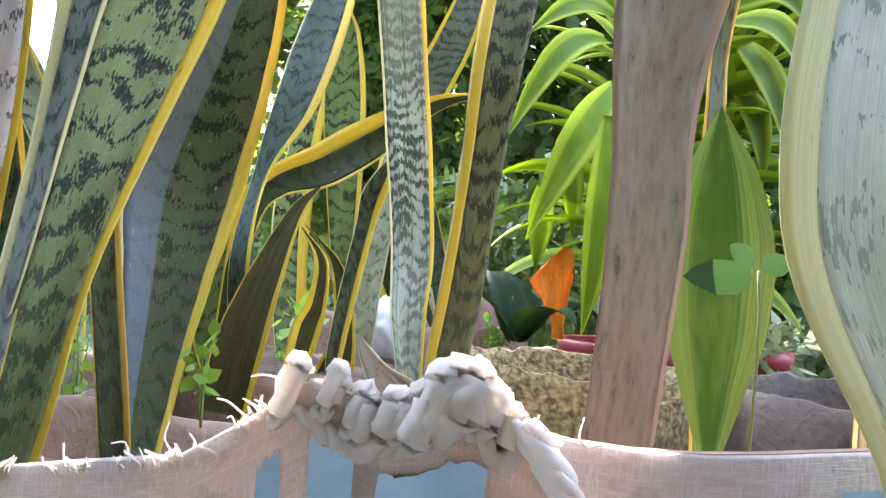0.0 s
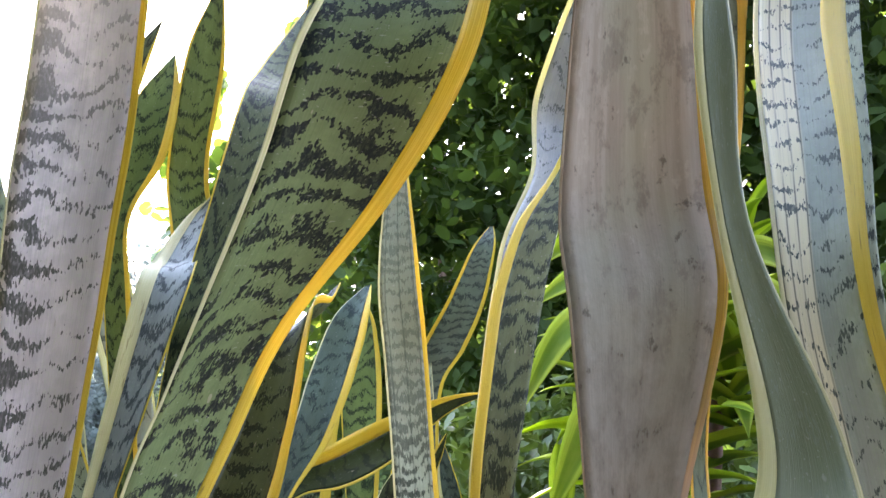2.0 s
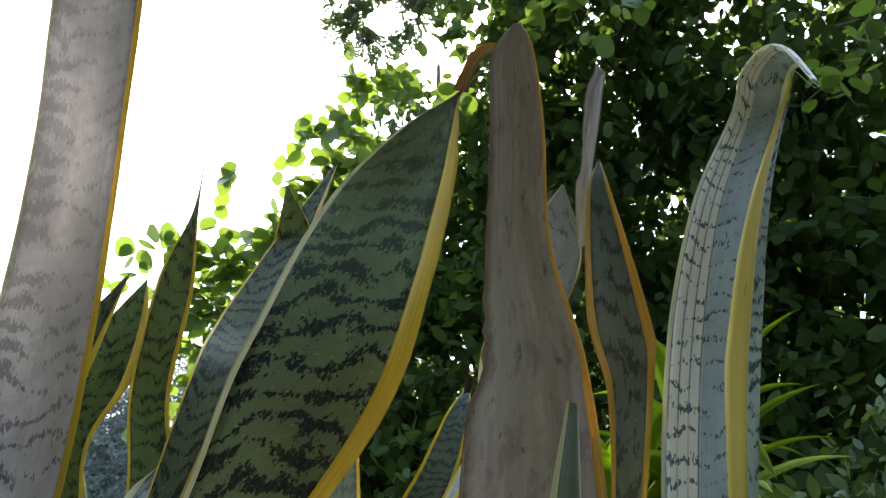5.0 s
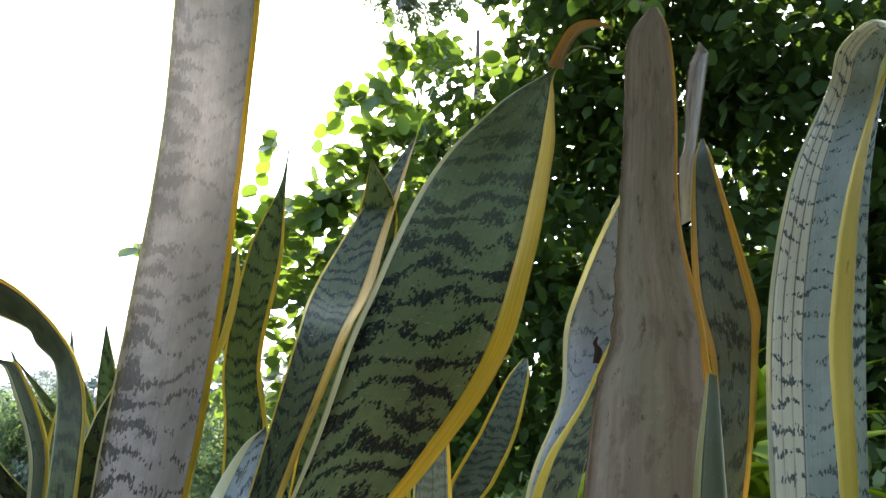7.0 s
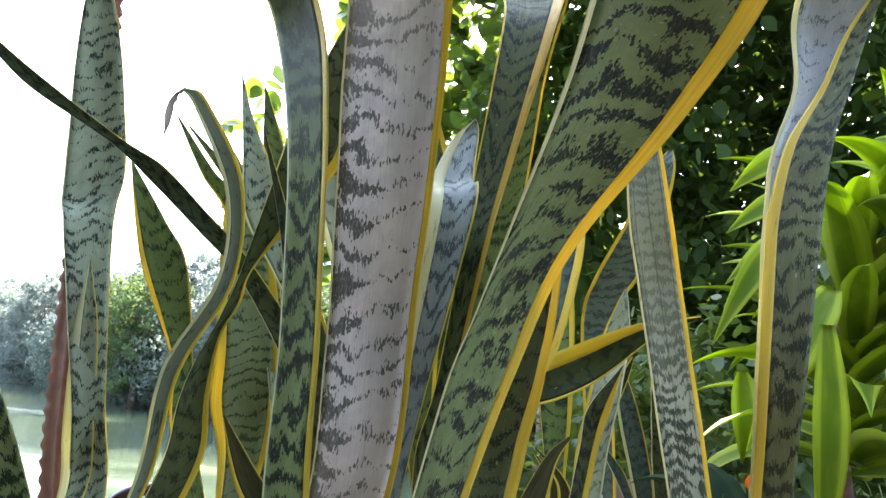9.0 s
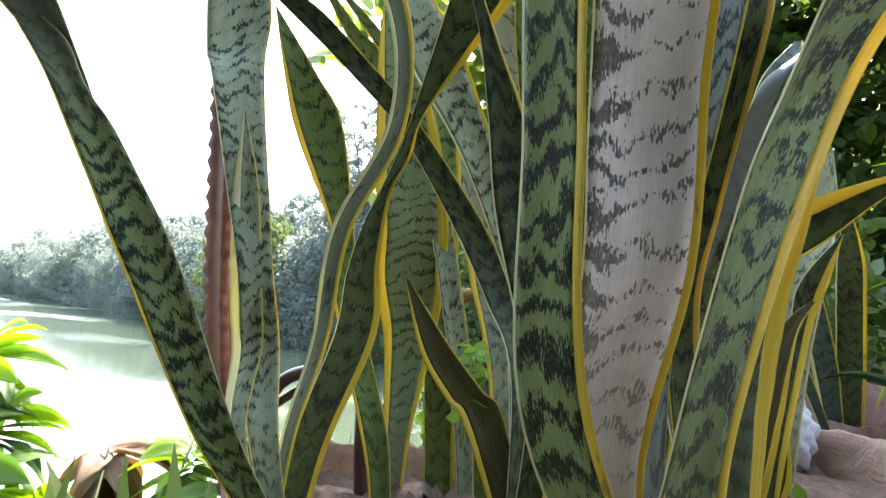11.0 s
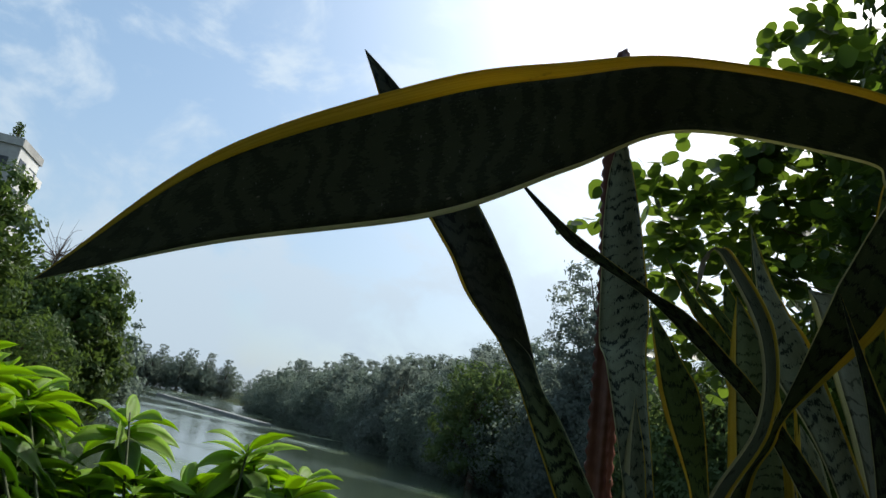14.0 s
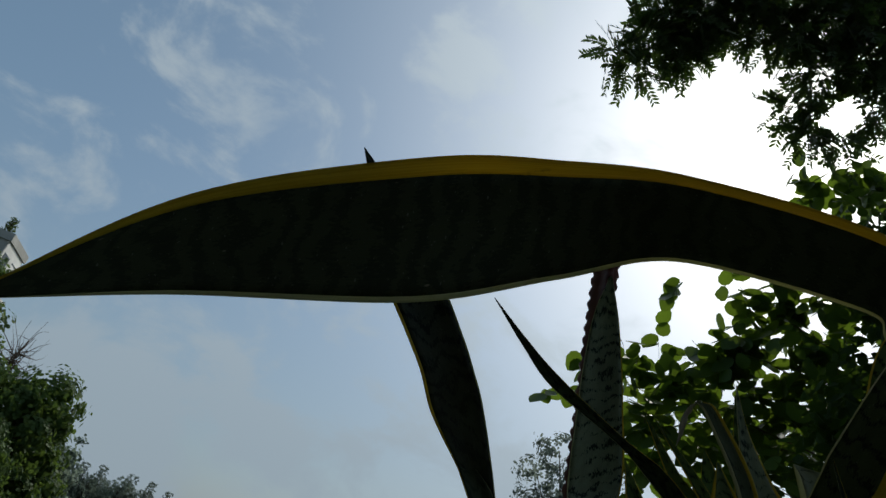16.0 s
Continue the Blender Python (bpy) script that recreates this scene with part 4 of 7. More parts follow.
def flats(at, turn, wide, deep, high, storeys, label):
    b = thing("apartment_building", at, label, "building")
    b.rotation_euler = (0, 0, radians(turn))
    bm = bmesh.new()
    box(bm, 0, wide, 0, deep, -6, high)
    part("wall", bm, CONCRETE, b, "", False)
    bm = bmesh.new()
    box(bm, -0.25, wide + 0.25, -0.25, deep + 0.25, high, high + 0.9)
    part("parapet", bm, CONCRETE, b, "", False)
    bm = bmesh.new()
    box(bm, wide * 0.35, wide * 0.6, deep * 0.3, deep * 0.7, high + 0.9, high + 3.6)
    part("stair_tower", bm, WHITEWALL, b, "", False)
    # sunlit end set off from the shaded front by a whiter wall colour
    bm = bmesh.new()
    box(bm, wide, wide + 0.06, 0.1, deep - 0.1, -6, high - 0.05)
    part("end_wall", bm, WHITEWALL, b, "white end wall, whitened further for its sunlit side", False)
    rise = (high + 1.0) / storeys
    for s in range(storeys):
        z = high - (s + 1) * rise + 0.9
        for k in range(5):
            bm = bmesh.new()
            x = wide * (k + 0.5) / 5
            box(bm, x - 0.8, x + 0.8, -0.06, 0.02, z, z + 0.9)
            part("window", bm, DARKGLASS, b, "", False)
        for k in range(2):
            bm = bmesh.new()
            y = deep * (k + 0.5) / 2
            box(bm, wide + 0.05, wide + 0.10, y - 1.1, y + 1.1, z - 0.3, z + 1.2)
            part("window", bm, DARKGLASS, b, "", False)
            bm = bmesh.new()
            box(bm, wide + 0.06, wide + 1.0, y - 1.4, y + 1.4, z - 0.55, z - 0.40)
            balcony = part("balcony", bm, WHITEWALL, b, "", False)
            bm = bmesh.new()
            box(bm, wide + 0.94, wide + 1.0, y - 1.4, y + 1.4, z - 0.40, z + 0.4)
            part("railing", bm, WHITEWALL, balcony, "", False)
    return b


p = towards(-72.0, 0, 88)
flats((p.x - 9.85, p.y - 12.6, 0), 52, 16, 7, 21.8, 7, "grey concrete apartment block with white end wall")
p = towards(-35.4, 0, 130)
flats((p.x - 5, p.y, 0), -10, 9, 7, 12.4, 5, "pale apartment block behind the far trees")

bank_tree(71, (-91.86, 29.12, 24.23), 2.6, 0.7, 500, 0.22, "small potted tree on the roof of the apartment block", MID_LEAF)
bank_tree(72, (-98.62, 25.52, 25.33), 1.4, 0.9, 500, 0.22, "small potted tree on the roof of the apartment block", MID_LEAF)

# ---- unseen wall, floor and slab, added to shape the light ----
# dark wall added behind the camera to cut sky light on the leaf fronts
SKY_BLOCK = plain_mat("sky_block_dark", (0.055, 0.056, 0.05), (0.04, 0.043, 0.035), 4.0, 0.95, 0.01)
bm = bmesh.new()
box(bm, -9.0, 9.0, -3.3, -3.0, 0, 6.5, 0.02)
me = bpy.data.meshes.new("sky_block_wall")
bm.to_mesh(me)
bm.free()
me.materials.append(SKY_BLOCK)
tagged(new("sky_block_wall", me), "plain dark unseen wall added to block sky light", "wall", kind="structure")

# added reflector: a pale floor out of view that brightens the sack fronts
bm = bmesh.new()
box(bm, -0.35, 5.0, -3.0, 0.12, -0.05, 0.02, 0.006)
me = bpy.data.meshes.new("pavement")
bm.to_mesh(me)
bm.free()
me.materials.append(plain_mat("bounce_slab_pale", (0.29, 0.27, 0.24), (0.22, 0.21, 0.19), 9.0, 0.9, 0.003))
tagged(new("pavement", me), "plain pale unseen slab added to bounce sunlight up", "pavement", kind="structure")

# slab added above and behind the camera to hold back overhead sky light
bm = bmesh.new()
box(bm, -9.0, 9.0, -3.0, -0.45, 2.7, 2.85, 0.01)
me = bpy.data.meshes.new("sky_block_slab")
bm.to_mesh(me)
bm.free()
me.materials.append(SKY_BLOCK)
tagged(new("sky_block_slab", me), "dark unseen slab added to cut overhead sky light", "roof slab", kind="structure")

GRASS = foliage_mat("bank_grass", (0.05, 0.09, 0.02), (0.12, 0.17, 0.05), (0.2, 0.3, 0.05), 0.35, 0.55, 1.5)
rng_g = np.random.default_rng(77)
gp = np.stack([rng_g.uniform(-9, 1.5, 70000), rng_g.uniform(-2.9, 9, 70000)], 1)
gs = -0.85 * gp[:, 0] + 0.53 * gp[:, 1]
gp = gp[(gs > 1.0) & (gs < 2.6)]
gp = np.column_stack([gp, terrace(gp[:, 0], gp[:, 1])])
grass = new("grass", leaf_cloud("grass", gp, 0.22, GRASS, rng_g, -0.9, 0.16, 0.2))
tagged(grass, "rough green grass on the lake bank", "grass", kind="stuff")

# ---- tree with round leaves over the garden ----
ROUND_LEAF = foliage_mat("round_leaf", (0.022, 0.05, 0.014), (0.055, 0.10, 0.022), (0.24, 0.37, 0.03), 0.34, 0.45, 1.2, 0.25)
DENSE_LEAF = foliage_mat("shade_leaf", (0.011, 0.022, 0.009), (0.045, 0.078, 0.022), (0.16, 0.27, 0.028), 0.24, 0.5, 0.8, 0.04)
FINE_LEAF = foliage_mat("feathery_leaf", (0.02, 0.035, 0.014), (0.05, 0.075, 0.025), (0.12, 0.2, 0.03), 0.3, 0.5, 1.0)


def off(az, el, r):
    return tuple(towards(az, el, r, (-0.1, -0.1, 0.6)))


rng_t = np.random.default_rng(21)
vine = thing("tree", (0.6, 9.4, -0.05), "leafy tree with round translucent leaves hanging over the bank", "tree")
here = np.array(vine.location)
tufts = [(off(az, el, r), size, number) for az, el, r, size, number in (
    (-28.2, 20.7, 9.5, 0.30, 8), (-23, 20.8, 9.5, 0.34, 14), (-18.9, 23.2, 9.5, 0.30, 12), (-20.3, 20.2, 9.5, 0.38, 18), (-15.6, 32.2, 9.5, 0.32, 14), (-11.9, 32.8, 9.5, 0.38, 21),
    (-28.8, 18, 9.5, 0.27, 7), (-25.3, 22.5, 9.5, 0.23, 7), (-21.7, 17.5, 9.5, 0.38, 16), (-15.9, 23.9, 9.5, 0.38, 21), (-21.9, 27.9, 9.5, 0.11, 7), (-23.1, 20.9, 9.5, 0.30, 13),
    (-19.9, 20.7, 9.5, 0.38, 17), (-15.6, 24.1, 9.5, 0.53, 39), (-12.6, 27, 9.5, 0.46, 30), (-10.3, 24, 9.5, 0.69, 60), (-13.2, 37, 9.5, 0.17, 7), (-10.5, 37.5, 9.5, 0.27, 8),
    (-7.4, 36.3, 9.5, 0.38, 21), (-11.9, 19.3, 9.5, 0.76, 68), (-15.8, 19, 9.5, 0.53, 39), (-7.5, 22, 9.5, 0.76, 68), (-7, 27.6, 9.5, 0.53, 39), (-8.7, 16.4, 9.5, 0.84, 74),
    (-14.2, 14.9, 9.5, 0.69, 60), (-22.1, 16.5, 9.5, 0.23, 8), (-11.6, 36, 9.5, 0.30, 13), (-21.1, 16.7, 9.5, 0.34, 13), (-10.3, 29.7, 9.5, 0.42, 26), (-6.8, 35.8, 9.5, 0.42, 26),
    (-12.4, 36.5, 9.5, 0.27, 8), (-13.9, 32.3, 9.5, 0.23, 8), (-15.7, 26.7, 9.5, 0.38, 21), (-12.1, 29.6, 9.5, 0.46, 34), (-17.6, 15.6, 9.5, 0.30, 13), (-16.5, 22.2, 9.5, 0.38, 21),
    (-22.3, 17.7, 9.5, 0.42, 17), (-16.6, 22.5, 9.5, 0.46, 26), (-13, 26.8, 9.5, 0.53, 39), (-9, 30.2, 9.5, 0.61, 47), (-11.4, 22.2, 9.5, 0.53, 43), (-21.7, 17.2, 10.4, 0.6, 21),
    (-21.8, 13.6, 10.4, 0.6, 21), (-21.3, 10.9, 10.4, 0.6, 21), (-20.8, 8.4, 10.4, 0.6, 21), (-22.1, 6.6, 10.4, 0.6, 21), (-19.8, 17.8, 10.4, 0.6, 21),
    (-20.3, 13.7, 10.4, 0.6, 21), (-18.3, 11.6, 10.4, 0.6, 21), (-19.3, 9.1, 10.4, 0.6, 21), (-19.1, 6.6, 10.4, 0.6, 21), (-17.5, 16.6, 10.4, 0.6, 21),
    (-16, 13.9, 10.4, 0.6, 21), (-16, 11.6, 10.4, 0.6, 21), (-16.2, 9.8, 10.4, 0.6, 21), (-15.7, 8.3, 10.4, 0.6, 21), (-14.9, 17.2, 10.4, 0.6, 21), (-14.5, 14.4, 10.4, 0.6, 21),
    (-14.9, 13.3, 10.4, 0.6, 21), (-14.7, 9.3, 10.4, 0.6, 21), (-14.7, 8.2, 10.4, 0.6, 21), (-12.5, 17.3, 10.4, 0.6, 21), (-11.7, 16, 10.4, 0.6, 21),
    (-11.3, 12.4, 10.4, 0.6, 21), (-12.2, 11, 10.4, 0.6, 21), (-11.6, 8, 10.4, 0.6, 21), (-10.4, 18.3, 10.4, 0.6, 21), (-9.5, 15.1, 10.4, 0.6, 21), (-9.4, 13.6, 10.4, 0.6, 21),
    (-9.4, 11.5, 10.4, 0.6, 21), (-10.4, 8.9, 10.4, 0.6, 21), (-7.4, 17.7, 10.4, 0.6, 21), (-7.5, 15.4, 10.4, 0.6, 21), (-7.5, 13.6, 10.4, 0.6, 21), (-7.3, 11.9, 10.4, 0.6, 21),
    (-7.7, 9.5, 10.4, 0.6, 21),
    (-24.6, 21.3, 9.9, 0.42, 7), (-24.3, 19.5, 9.9, 0.42, 7), (-24.7, 16.2, 9.9, 0.42, 7), (-22.2, 22.2, 9.9, 0.42, 7), (-21.6, 18.9, 9.9, 0.42, 7), (-21.3, 16.4, 9.9, 0.42, 7),
    (-20, 21.1, 9.9, 0.42, 7), (-18.7, 19.5, 9.9, 0.42, 7), (-18.4, 15.9, 9.9, 0.42, 7), (-17.9, 21.6, 9.9, 0.42, 7), (-16.5, 18.5, 9.9, 0.42, 7), (-16.5, 17.5, 9.9, 0.42, 7),
    (-14.6, 22, 9.9, 0.42, 7), (-14.4, 18.7, 9.9, 0.42, 7), (-14.6, 17.5, 9.9, 0.42, 7), (-12, 21.8, 9.9, 0.42, 7), (-11.1, 19.5, 9.9, 0.42, 7), (-12.2, 16.4, 9.9, 0.42, 7),
    (0.4, 37.3, 4.6, 0.11, 7),
    (10.6, 43.6, 4.6, 0.17, 14), (12.4, 41.1, 4.6, 0.11, 7), (17.9, 43.1, 4.6, 0.17, 7), (7.3, 41.9, 4.6, 0.11, 7), (32.4, 34, 4.6, 0.22, 14), (35.9, 37.6, 4.6, 0.22, 14))]
limbs = [tube([(0, 0, -0.3), (-0.2, -0.05, 1.2), (-0.6, -0.1, 3.6), (-0.9, -0.2, 6.6)], [0.17, 0.15, 0.10, 0.03], 10)]
for c, r, number in [q for q in tufts if q[2] >= 35]:
    e = np.array(c) - here
    limbs.append(tube([(-0.4, -0.1, max(1.0, e[2] * 0.45)), e * np.array([0.45, 0.5, 0.7]) + np.array([0.2, 0.3, 0.5]), e], [0.03, 0.018, 0.006], 6, 5))
child("trunk", mesh_from("trunk", *limbs[0], BARK), vine)
for v, f in limbs[1:]:
    child("limb", mesh_from("limb", v, f, BARK), vine)
for far_off, leaf in ((True, 0.25), (False, 0.12)):
    group = [(np.array(c) - here, r, number) for c, r, number in tufts if (Vector(c).length > 7) == far_off]
    feet, ways, faces, twigs = sprays(rng_t, group, leaf)
    tagged(child("twig", mesh_from("twig", *joined(twigs), BARK), vine), kind="stuff")
    child("crown", leaf_mesh("crown", feet, ways, faces, leaf * rng_t.uniform(0.7, 1.25, len(feet)), ROUND_LEAF, 0.84, 0.14, ROUND), vine)

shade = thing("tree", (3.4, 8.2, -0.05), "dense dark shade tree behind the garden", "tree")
here = np.array(shade.location)
lumps = []
for az, el, r, s in ((-7.5, 5, 7.6, 0.9), (-7, 12, 7.6, 0.9), (-6, 19, 7.8, 0.85), (-3, 8, 7.6, 1.3), (5, 5, 7.0, 1.3), (14, 6, 6.6, 1.3), (24, 8, 6.6, 1.4), (36, 10, 6.4, 1.4), (-2, 20, 7.8, 1.2), (6, 19, 7.2, 1.3), (15, 20, 7.0, 1.4), (26, 21, 7.0, 1.5), (38, 22, 6.6, 1.4),
                     (0, 31, 7.8, 1.15), (9, 32, 7.4, 1.35), (19, 33, 7.2, 1.4), (31, 33, 7.2, 1.5), (6, 43, 7.4, 1.0), (14, 44, 7.2, 1.3), (25, 47, 7.2, 1.05), (37, 45, 7.0, 1.0), (14, 57, 7.2, 1.1), (-4.5, 27, 8.0, 0.7), (50, 25, 6.5, 1.6), (52, 8, 6.5, 1.6)):
    lumps.append((tuple(np.array(off(az, el, r)) - here), (s, s, s * 0.85)))
limbs = [tube([(0, 0, -0.3), (-0.1, -0.1, 2.0), (-0.4, -0.3, 4.2), (-0.5, -0.5, 6.6)], [0.16, 0.13, 0.08, 0.03], 10)]
for c, r in lumps:
    e = np.array(c)
    limbs.append(tube([e * 0.95, e * 0.975 + np.array([0, 0.05, 0.05]), e], [0.006, 0.005, 0.003], 6, 3))
child("trunk", mesh_from("trunk", *limbs[0], BARK), shade)
for v, f in limbs[1:]:
    child("limb", mesh_from("limb", v, f, BARK), shade)
child("crown", leaf_cloud("crown", blobs(rng_t, lumps, 50000, 0.6), 0.155, DENSE_LEAF, rng_t, 0.35, 0.6, 0.2), shade)

feather = thing("tree", (-0.6, 10.5, -0.4), "tall tree with feathery compound leaves against the sun", "tree")
here = np.array(feather.location)
lumps = [(tuple(np.array(off(az, el, r)) - here), (s, s, s * 0.7)) for az, el, r, s in ((-32.6, 44.7, 8.5, 0.20), (-29.5, 46.2, 8.6, 0.30), (-25.7, 45.7, 8.7, 0.26), (-29.9, 43.9, 8.5, 0.14), (-24.8, 47.7, 8.8, 0.30), (-28.5, 48.5, 8.8, 0.30), (-21.2, 48.5, 9.0, 0.30), (-18.3, 47.4, 9.0, 0.22), (-15.3, 47.4, 9.1, 0.30), (-11.6, 47.5, 9.3, 0.36), (-8.4, 45.3, 9.4, 0.36), (-14.5, 42.3, 9.0, 0.20), (-12.3, 40.9, 9.0, 0.26), (-10.1, 39.9, 9.1, 0.22), (-7.5, 42.2, 9.4, 0.30), (-12.3, 44.7, 9.2, 0.30), (-8.1, 48.3, 9.6, 0.40), (-23.9, 49.5, 8.9, 0.40), (-15.7, 49.7, 9.2, 0.40), (-5.1, 45.5, 9.7, 0.50), (-5.2, 50.5, 9.9, 0.60), (-15.1, 52.6, 9.5, 0.60), (-25.7, 52.8, 9.1, 0.50))]
limbs = [tube([(0, 0, -0.4), (0.1, -0.2, 3.0), (-0.1, -0.6, 6.0), (-0.2, -1.6, 8.2)], [0.2, 0.16, 0.1, 0.03], 10)]
for c, r in lumps:
    e = np.array(c)
    limbs.append(tube([e + np.array([0.1, 0.22, 0.1]), e + np.array([0.05, 0.1, 0.05]), e], [0.008, 0.006, 0.003], 5, 3))
child("trunk", mesh_from("trunk", *limbs[0], BARK), feather)
for v, f in limbs[1:]:
    child("limb", mesh_from("limb", v, f, BARK), feather)
feet, ways, faces, size, stalks = fronds(rng_t, lumps, 640, 0.30, 0.085)
line = towards(SUN_AZ, SUN_EL, 1.0, (0, 0, 0))        # crown cleared along the last camera position's line to the sun, to fit that view
rel = feet + here - np.array((-0.315, -0.233, 0.51))
gap = np.linalg.norm(rel - (rel @ np.array(line))[:, None] * np.array(line), axis=1) > 0.2
feet, ways, faces, size = feet[gap], ways[gap], faces[gap], size[gap]
tagged(child("stalk", mesh_from("stalk", *joined(stalks), BARK), feather), kind="stuff")
child("crown", leaf_mesh("crown", feet, ways, faces, size, FINE_LEAF, 0.36, 0.1), feather)

HEDGE_LEAF = foliage_mat("hedge_leaf", (0.03, 0.055, 0.015), (0.09, 0.145, 0.035), (0.16, 0.24, 0.025), 0.35, 0.4, 2.5)
hedge = thing("hedge", (0.6, 3.0, 0.0), "mixed green undergrowth behind the pots", "undergrowth", kind="stuff")
here = np.array(hedge.location)
lumps = [(tuple(np.array((x, y, z)) - here), (0.34, 0.3, s)) for x, y, z, s in ((-0.35, 2.4, 0.22, 0.28), (0.1, 2.7, 0.35, 0.4), (0.6, 2.5, 0.4, 0.45), (1.1, 2.3, 0.5, 0.5), (1.6, 2.0, 0.5, 0.5), (0.9, 2.8, 0.9, 0.4), (1.6, 2.6, 1.0, 0.5), (2.1, 2.2, 0.7, 0.6), (0.3, 3.2, 0.6, 0.5), (-0.1, 3.3, 0.3, 0.35))]
child("foliage", leaf_cloud("foliage", blobs(rng_t, lumps, 7000, 0.7), 0.07, HEDGE_LEAF, rng_t, 0.1, 0.5, 0.2), hedge)


# ---- grow bags ----
def bag_surface(cx, cy, rx, ry, rim, seed, slump=0.02, flare=0.05, tilt=0.0, lifts=()):
    """A function of turn (0 to 1) and height share (0 foot, 1 rim, 1 to 1.4 the lip turned inwards)."""
    rng = np.random.default_rng(seed)
    ph, am = rng.uniform(0, 6.28, 6), rng.uniform(0.3, 1.0, 6)

    def at(u, h):
        a = u * 2 * math.pi
        ruck = sum(am[k] * math.sin((k + 2) * a + ph[k]) for k in range(6)) / 6
        fine = sum(am[k] * math.sin((3 * k + 11) * a + ph[k] * 2) for k in range(6)) / 6
        lift = sum(k * math.exp(-((u - c) / w) ** 2) for c, w, k in lifts)
        dent = noise.noise(Vector((math.cos(a) * 4.5, math.sin(a) * 4.5, h * 2.5 + seed))) + 0.5 * noise.noise(Vector((math.cos(a) * 13, math.sin(a) * 13, h * 5 + seed)))
        ruck += 0.5 * dent
        if h <= 1:
            r = 0.86 + (0.14 + flare * ruck) * h ** 0.6 + 0.03 * ruck * math.sin(3.1 * h) + 0.012 * fine * h
            z = h * (rim + slump * ruck + 0.006 * fine - tilt * math.sin(a) + lift)
        else:
            k = (h - 1) / 0.4
            r = 1.0 + flare * ruck - 0.05 * k + 0.012 * fine
            z = rim + slump * ruck + 0.006 * fine - tilt * math.sin(a) + lift - 0.09 * k * k + 0.006 * math.sin(math.pi * k)
        return (cx + math.cos(a) * rx * r, cy + math.sin(a) * ry * r, z)
    return at


def grow_bag(name, at_xy, radii, rim, soil_z, mat, label, seed, slump=0.02, tilt=0.0, lifts=()):
    cx, cy = at_xy
    b = thing(name, (cx, cy, 0), label, "grow bag", "grow bags")
    surf = bag_surface(0, 0, radii[0], radii[1], rim, seed, slump, 0.05, tilt, lifts)
    n, hs = 120, [0.0, 0.12, 0.3, 0.5, 0.7, 0.85, 0.95, 1.0, 1.03, 1.1, 1.2, 1.4]
    v = [surf(i / n, h) for h in hs for i in range(n)]
    around = 2 * math.pi * (radii[0] + radii[1]) / 2
    uv = [(i / n * around, h * rim) for h in hs for i in range(n)]
    f = [(j * n + i, j * n + (i + 1) % n, (j + 1) * n + (i + 1) % n, (j + 1) * n + i) for j in range(len(hs) - 1) for i in range(n)]
    f.append(tuple(reversed(range(n))))
    sleeve = child("sack", mesh_from("sack", v, f, mat, uv), b)
    if lifts:
        hl = [1.02, 1.08, 1.16, 1.26, 1.42]
        inward = [0.0, 0.004, 0.006, 0.008, 0.012]
        v = []
        for h, gap in zip(hl, inward):
            for i in range(n):
                q = np.array(surf(i / n, h))
                v.append(q - unit(np.array([q[0], q[1], 0.0])) * (gap + 0.002))
        f = [(j * n + i, j * n + (i + 1) % n, (j + 1) * n + (i + 1) % n, (j + 1) * n + i) for j in range(len(hl) - 1) for i in range(n)]
        child("lining", mesh_from("lining", v, f, BROWNSACK, [(i / n * around, h * rim) for h in hl for i in range(n)]), b, "brown cloth lining")
    rng = np.random.default_rng(seed + 100)
    rings, sv = 9, []
    for j in range(rings):
        for i in range(60):
            a, k = i / 60 * 2 * math.pi, j / (rings - 1)
            sv.append((math.cos(a) * radii[0] * 0.97 * k, math.sin(a) * radii[1] * 0.97 * k, soil_z + rng.normal() * 0.006 + 0.015 * (1 - k)))
    sf = [(j * 60 + i, j * 60 + (i + 1) % 60, (j + 1) * 60 + (i + 1) % 60, (j + 1) * 60 + i) for j in range(rings - 1) for i in range(60)]
    child("soil", mesh_from("soil", sv, sf, SOIL), b)
    return b, surf


front_bag, front_surf = grow_bag("grow_bag", (0.02, 0.40), (0.345, 0.215), 0.328, 0.235, SACK, "white woven sack grow bag with a frayed rim and blue print", 7, 0.004, 0.030, ((0.7225, 0.007, 0.017), (0.735, 0.010, 0.007), (0.7455, 0.004, 0.010), (0.635, 0.065, -0.040), (0.85, 0.06, 0.004), (0.25, 0.17, -0.055)))
grow_bag("grow_bag", (-0.48, 0.69), (0.20, 0.185), 0.27, 0.23, BROWNSACK, "brown woven sack grow bag by the bank", 8)
grow_bag("grow_bag", (-0.20, 1.02), (0.26, 0.25), 0.288, 0.24, BROWNSACK, "brown cloth grow bag with a rolled rim", 9, 0.02, -0.022)
grow_bag("grow_bag", (0.17, 0.85), (0.15, 0.14), 0.304, 0.25, KHAKI, "khaki coarsely woven grow bag", 10, 0.012)
grow_bag("grow_bag", (0.52, 0.80), (0.19, 0.16), 0.298, 0.25, GREYSACK, "grey sacking grow bag", 12, 0.012)
grow_bag("grow_bag", (0.06, 1.43), (0.125, 0.10), 0.325, 0.26, TERRACOTTA, "pale pinkish cloth pot with a soft rim", 13, 0.008, -0.028)


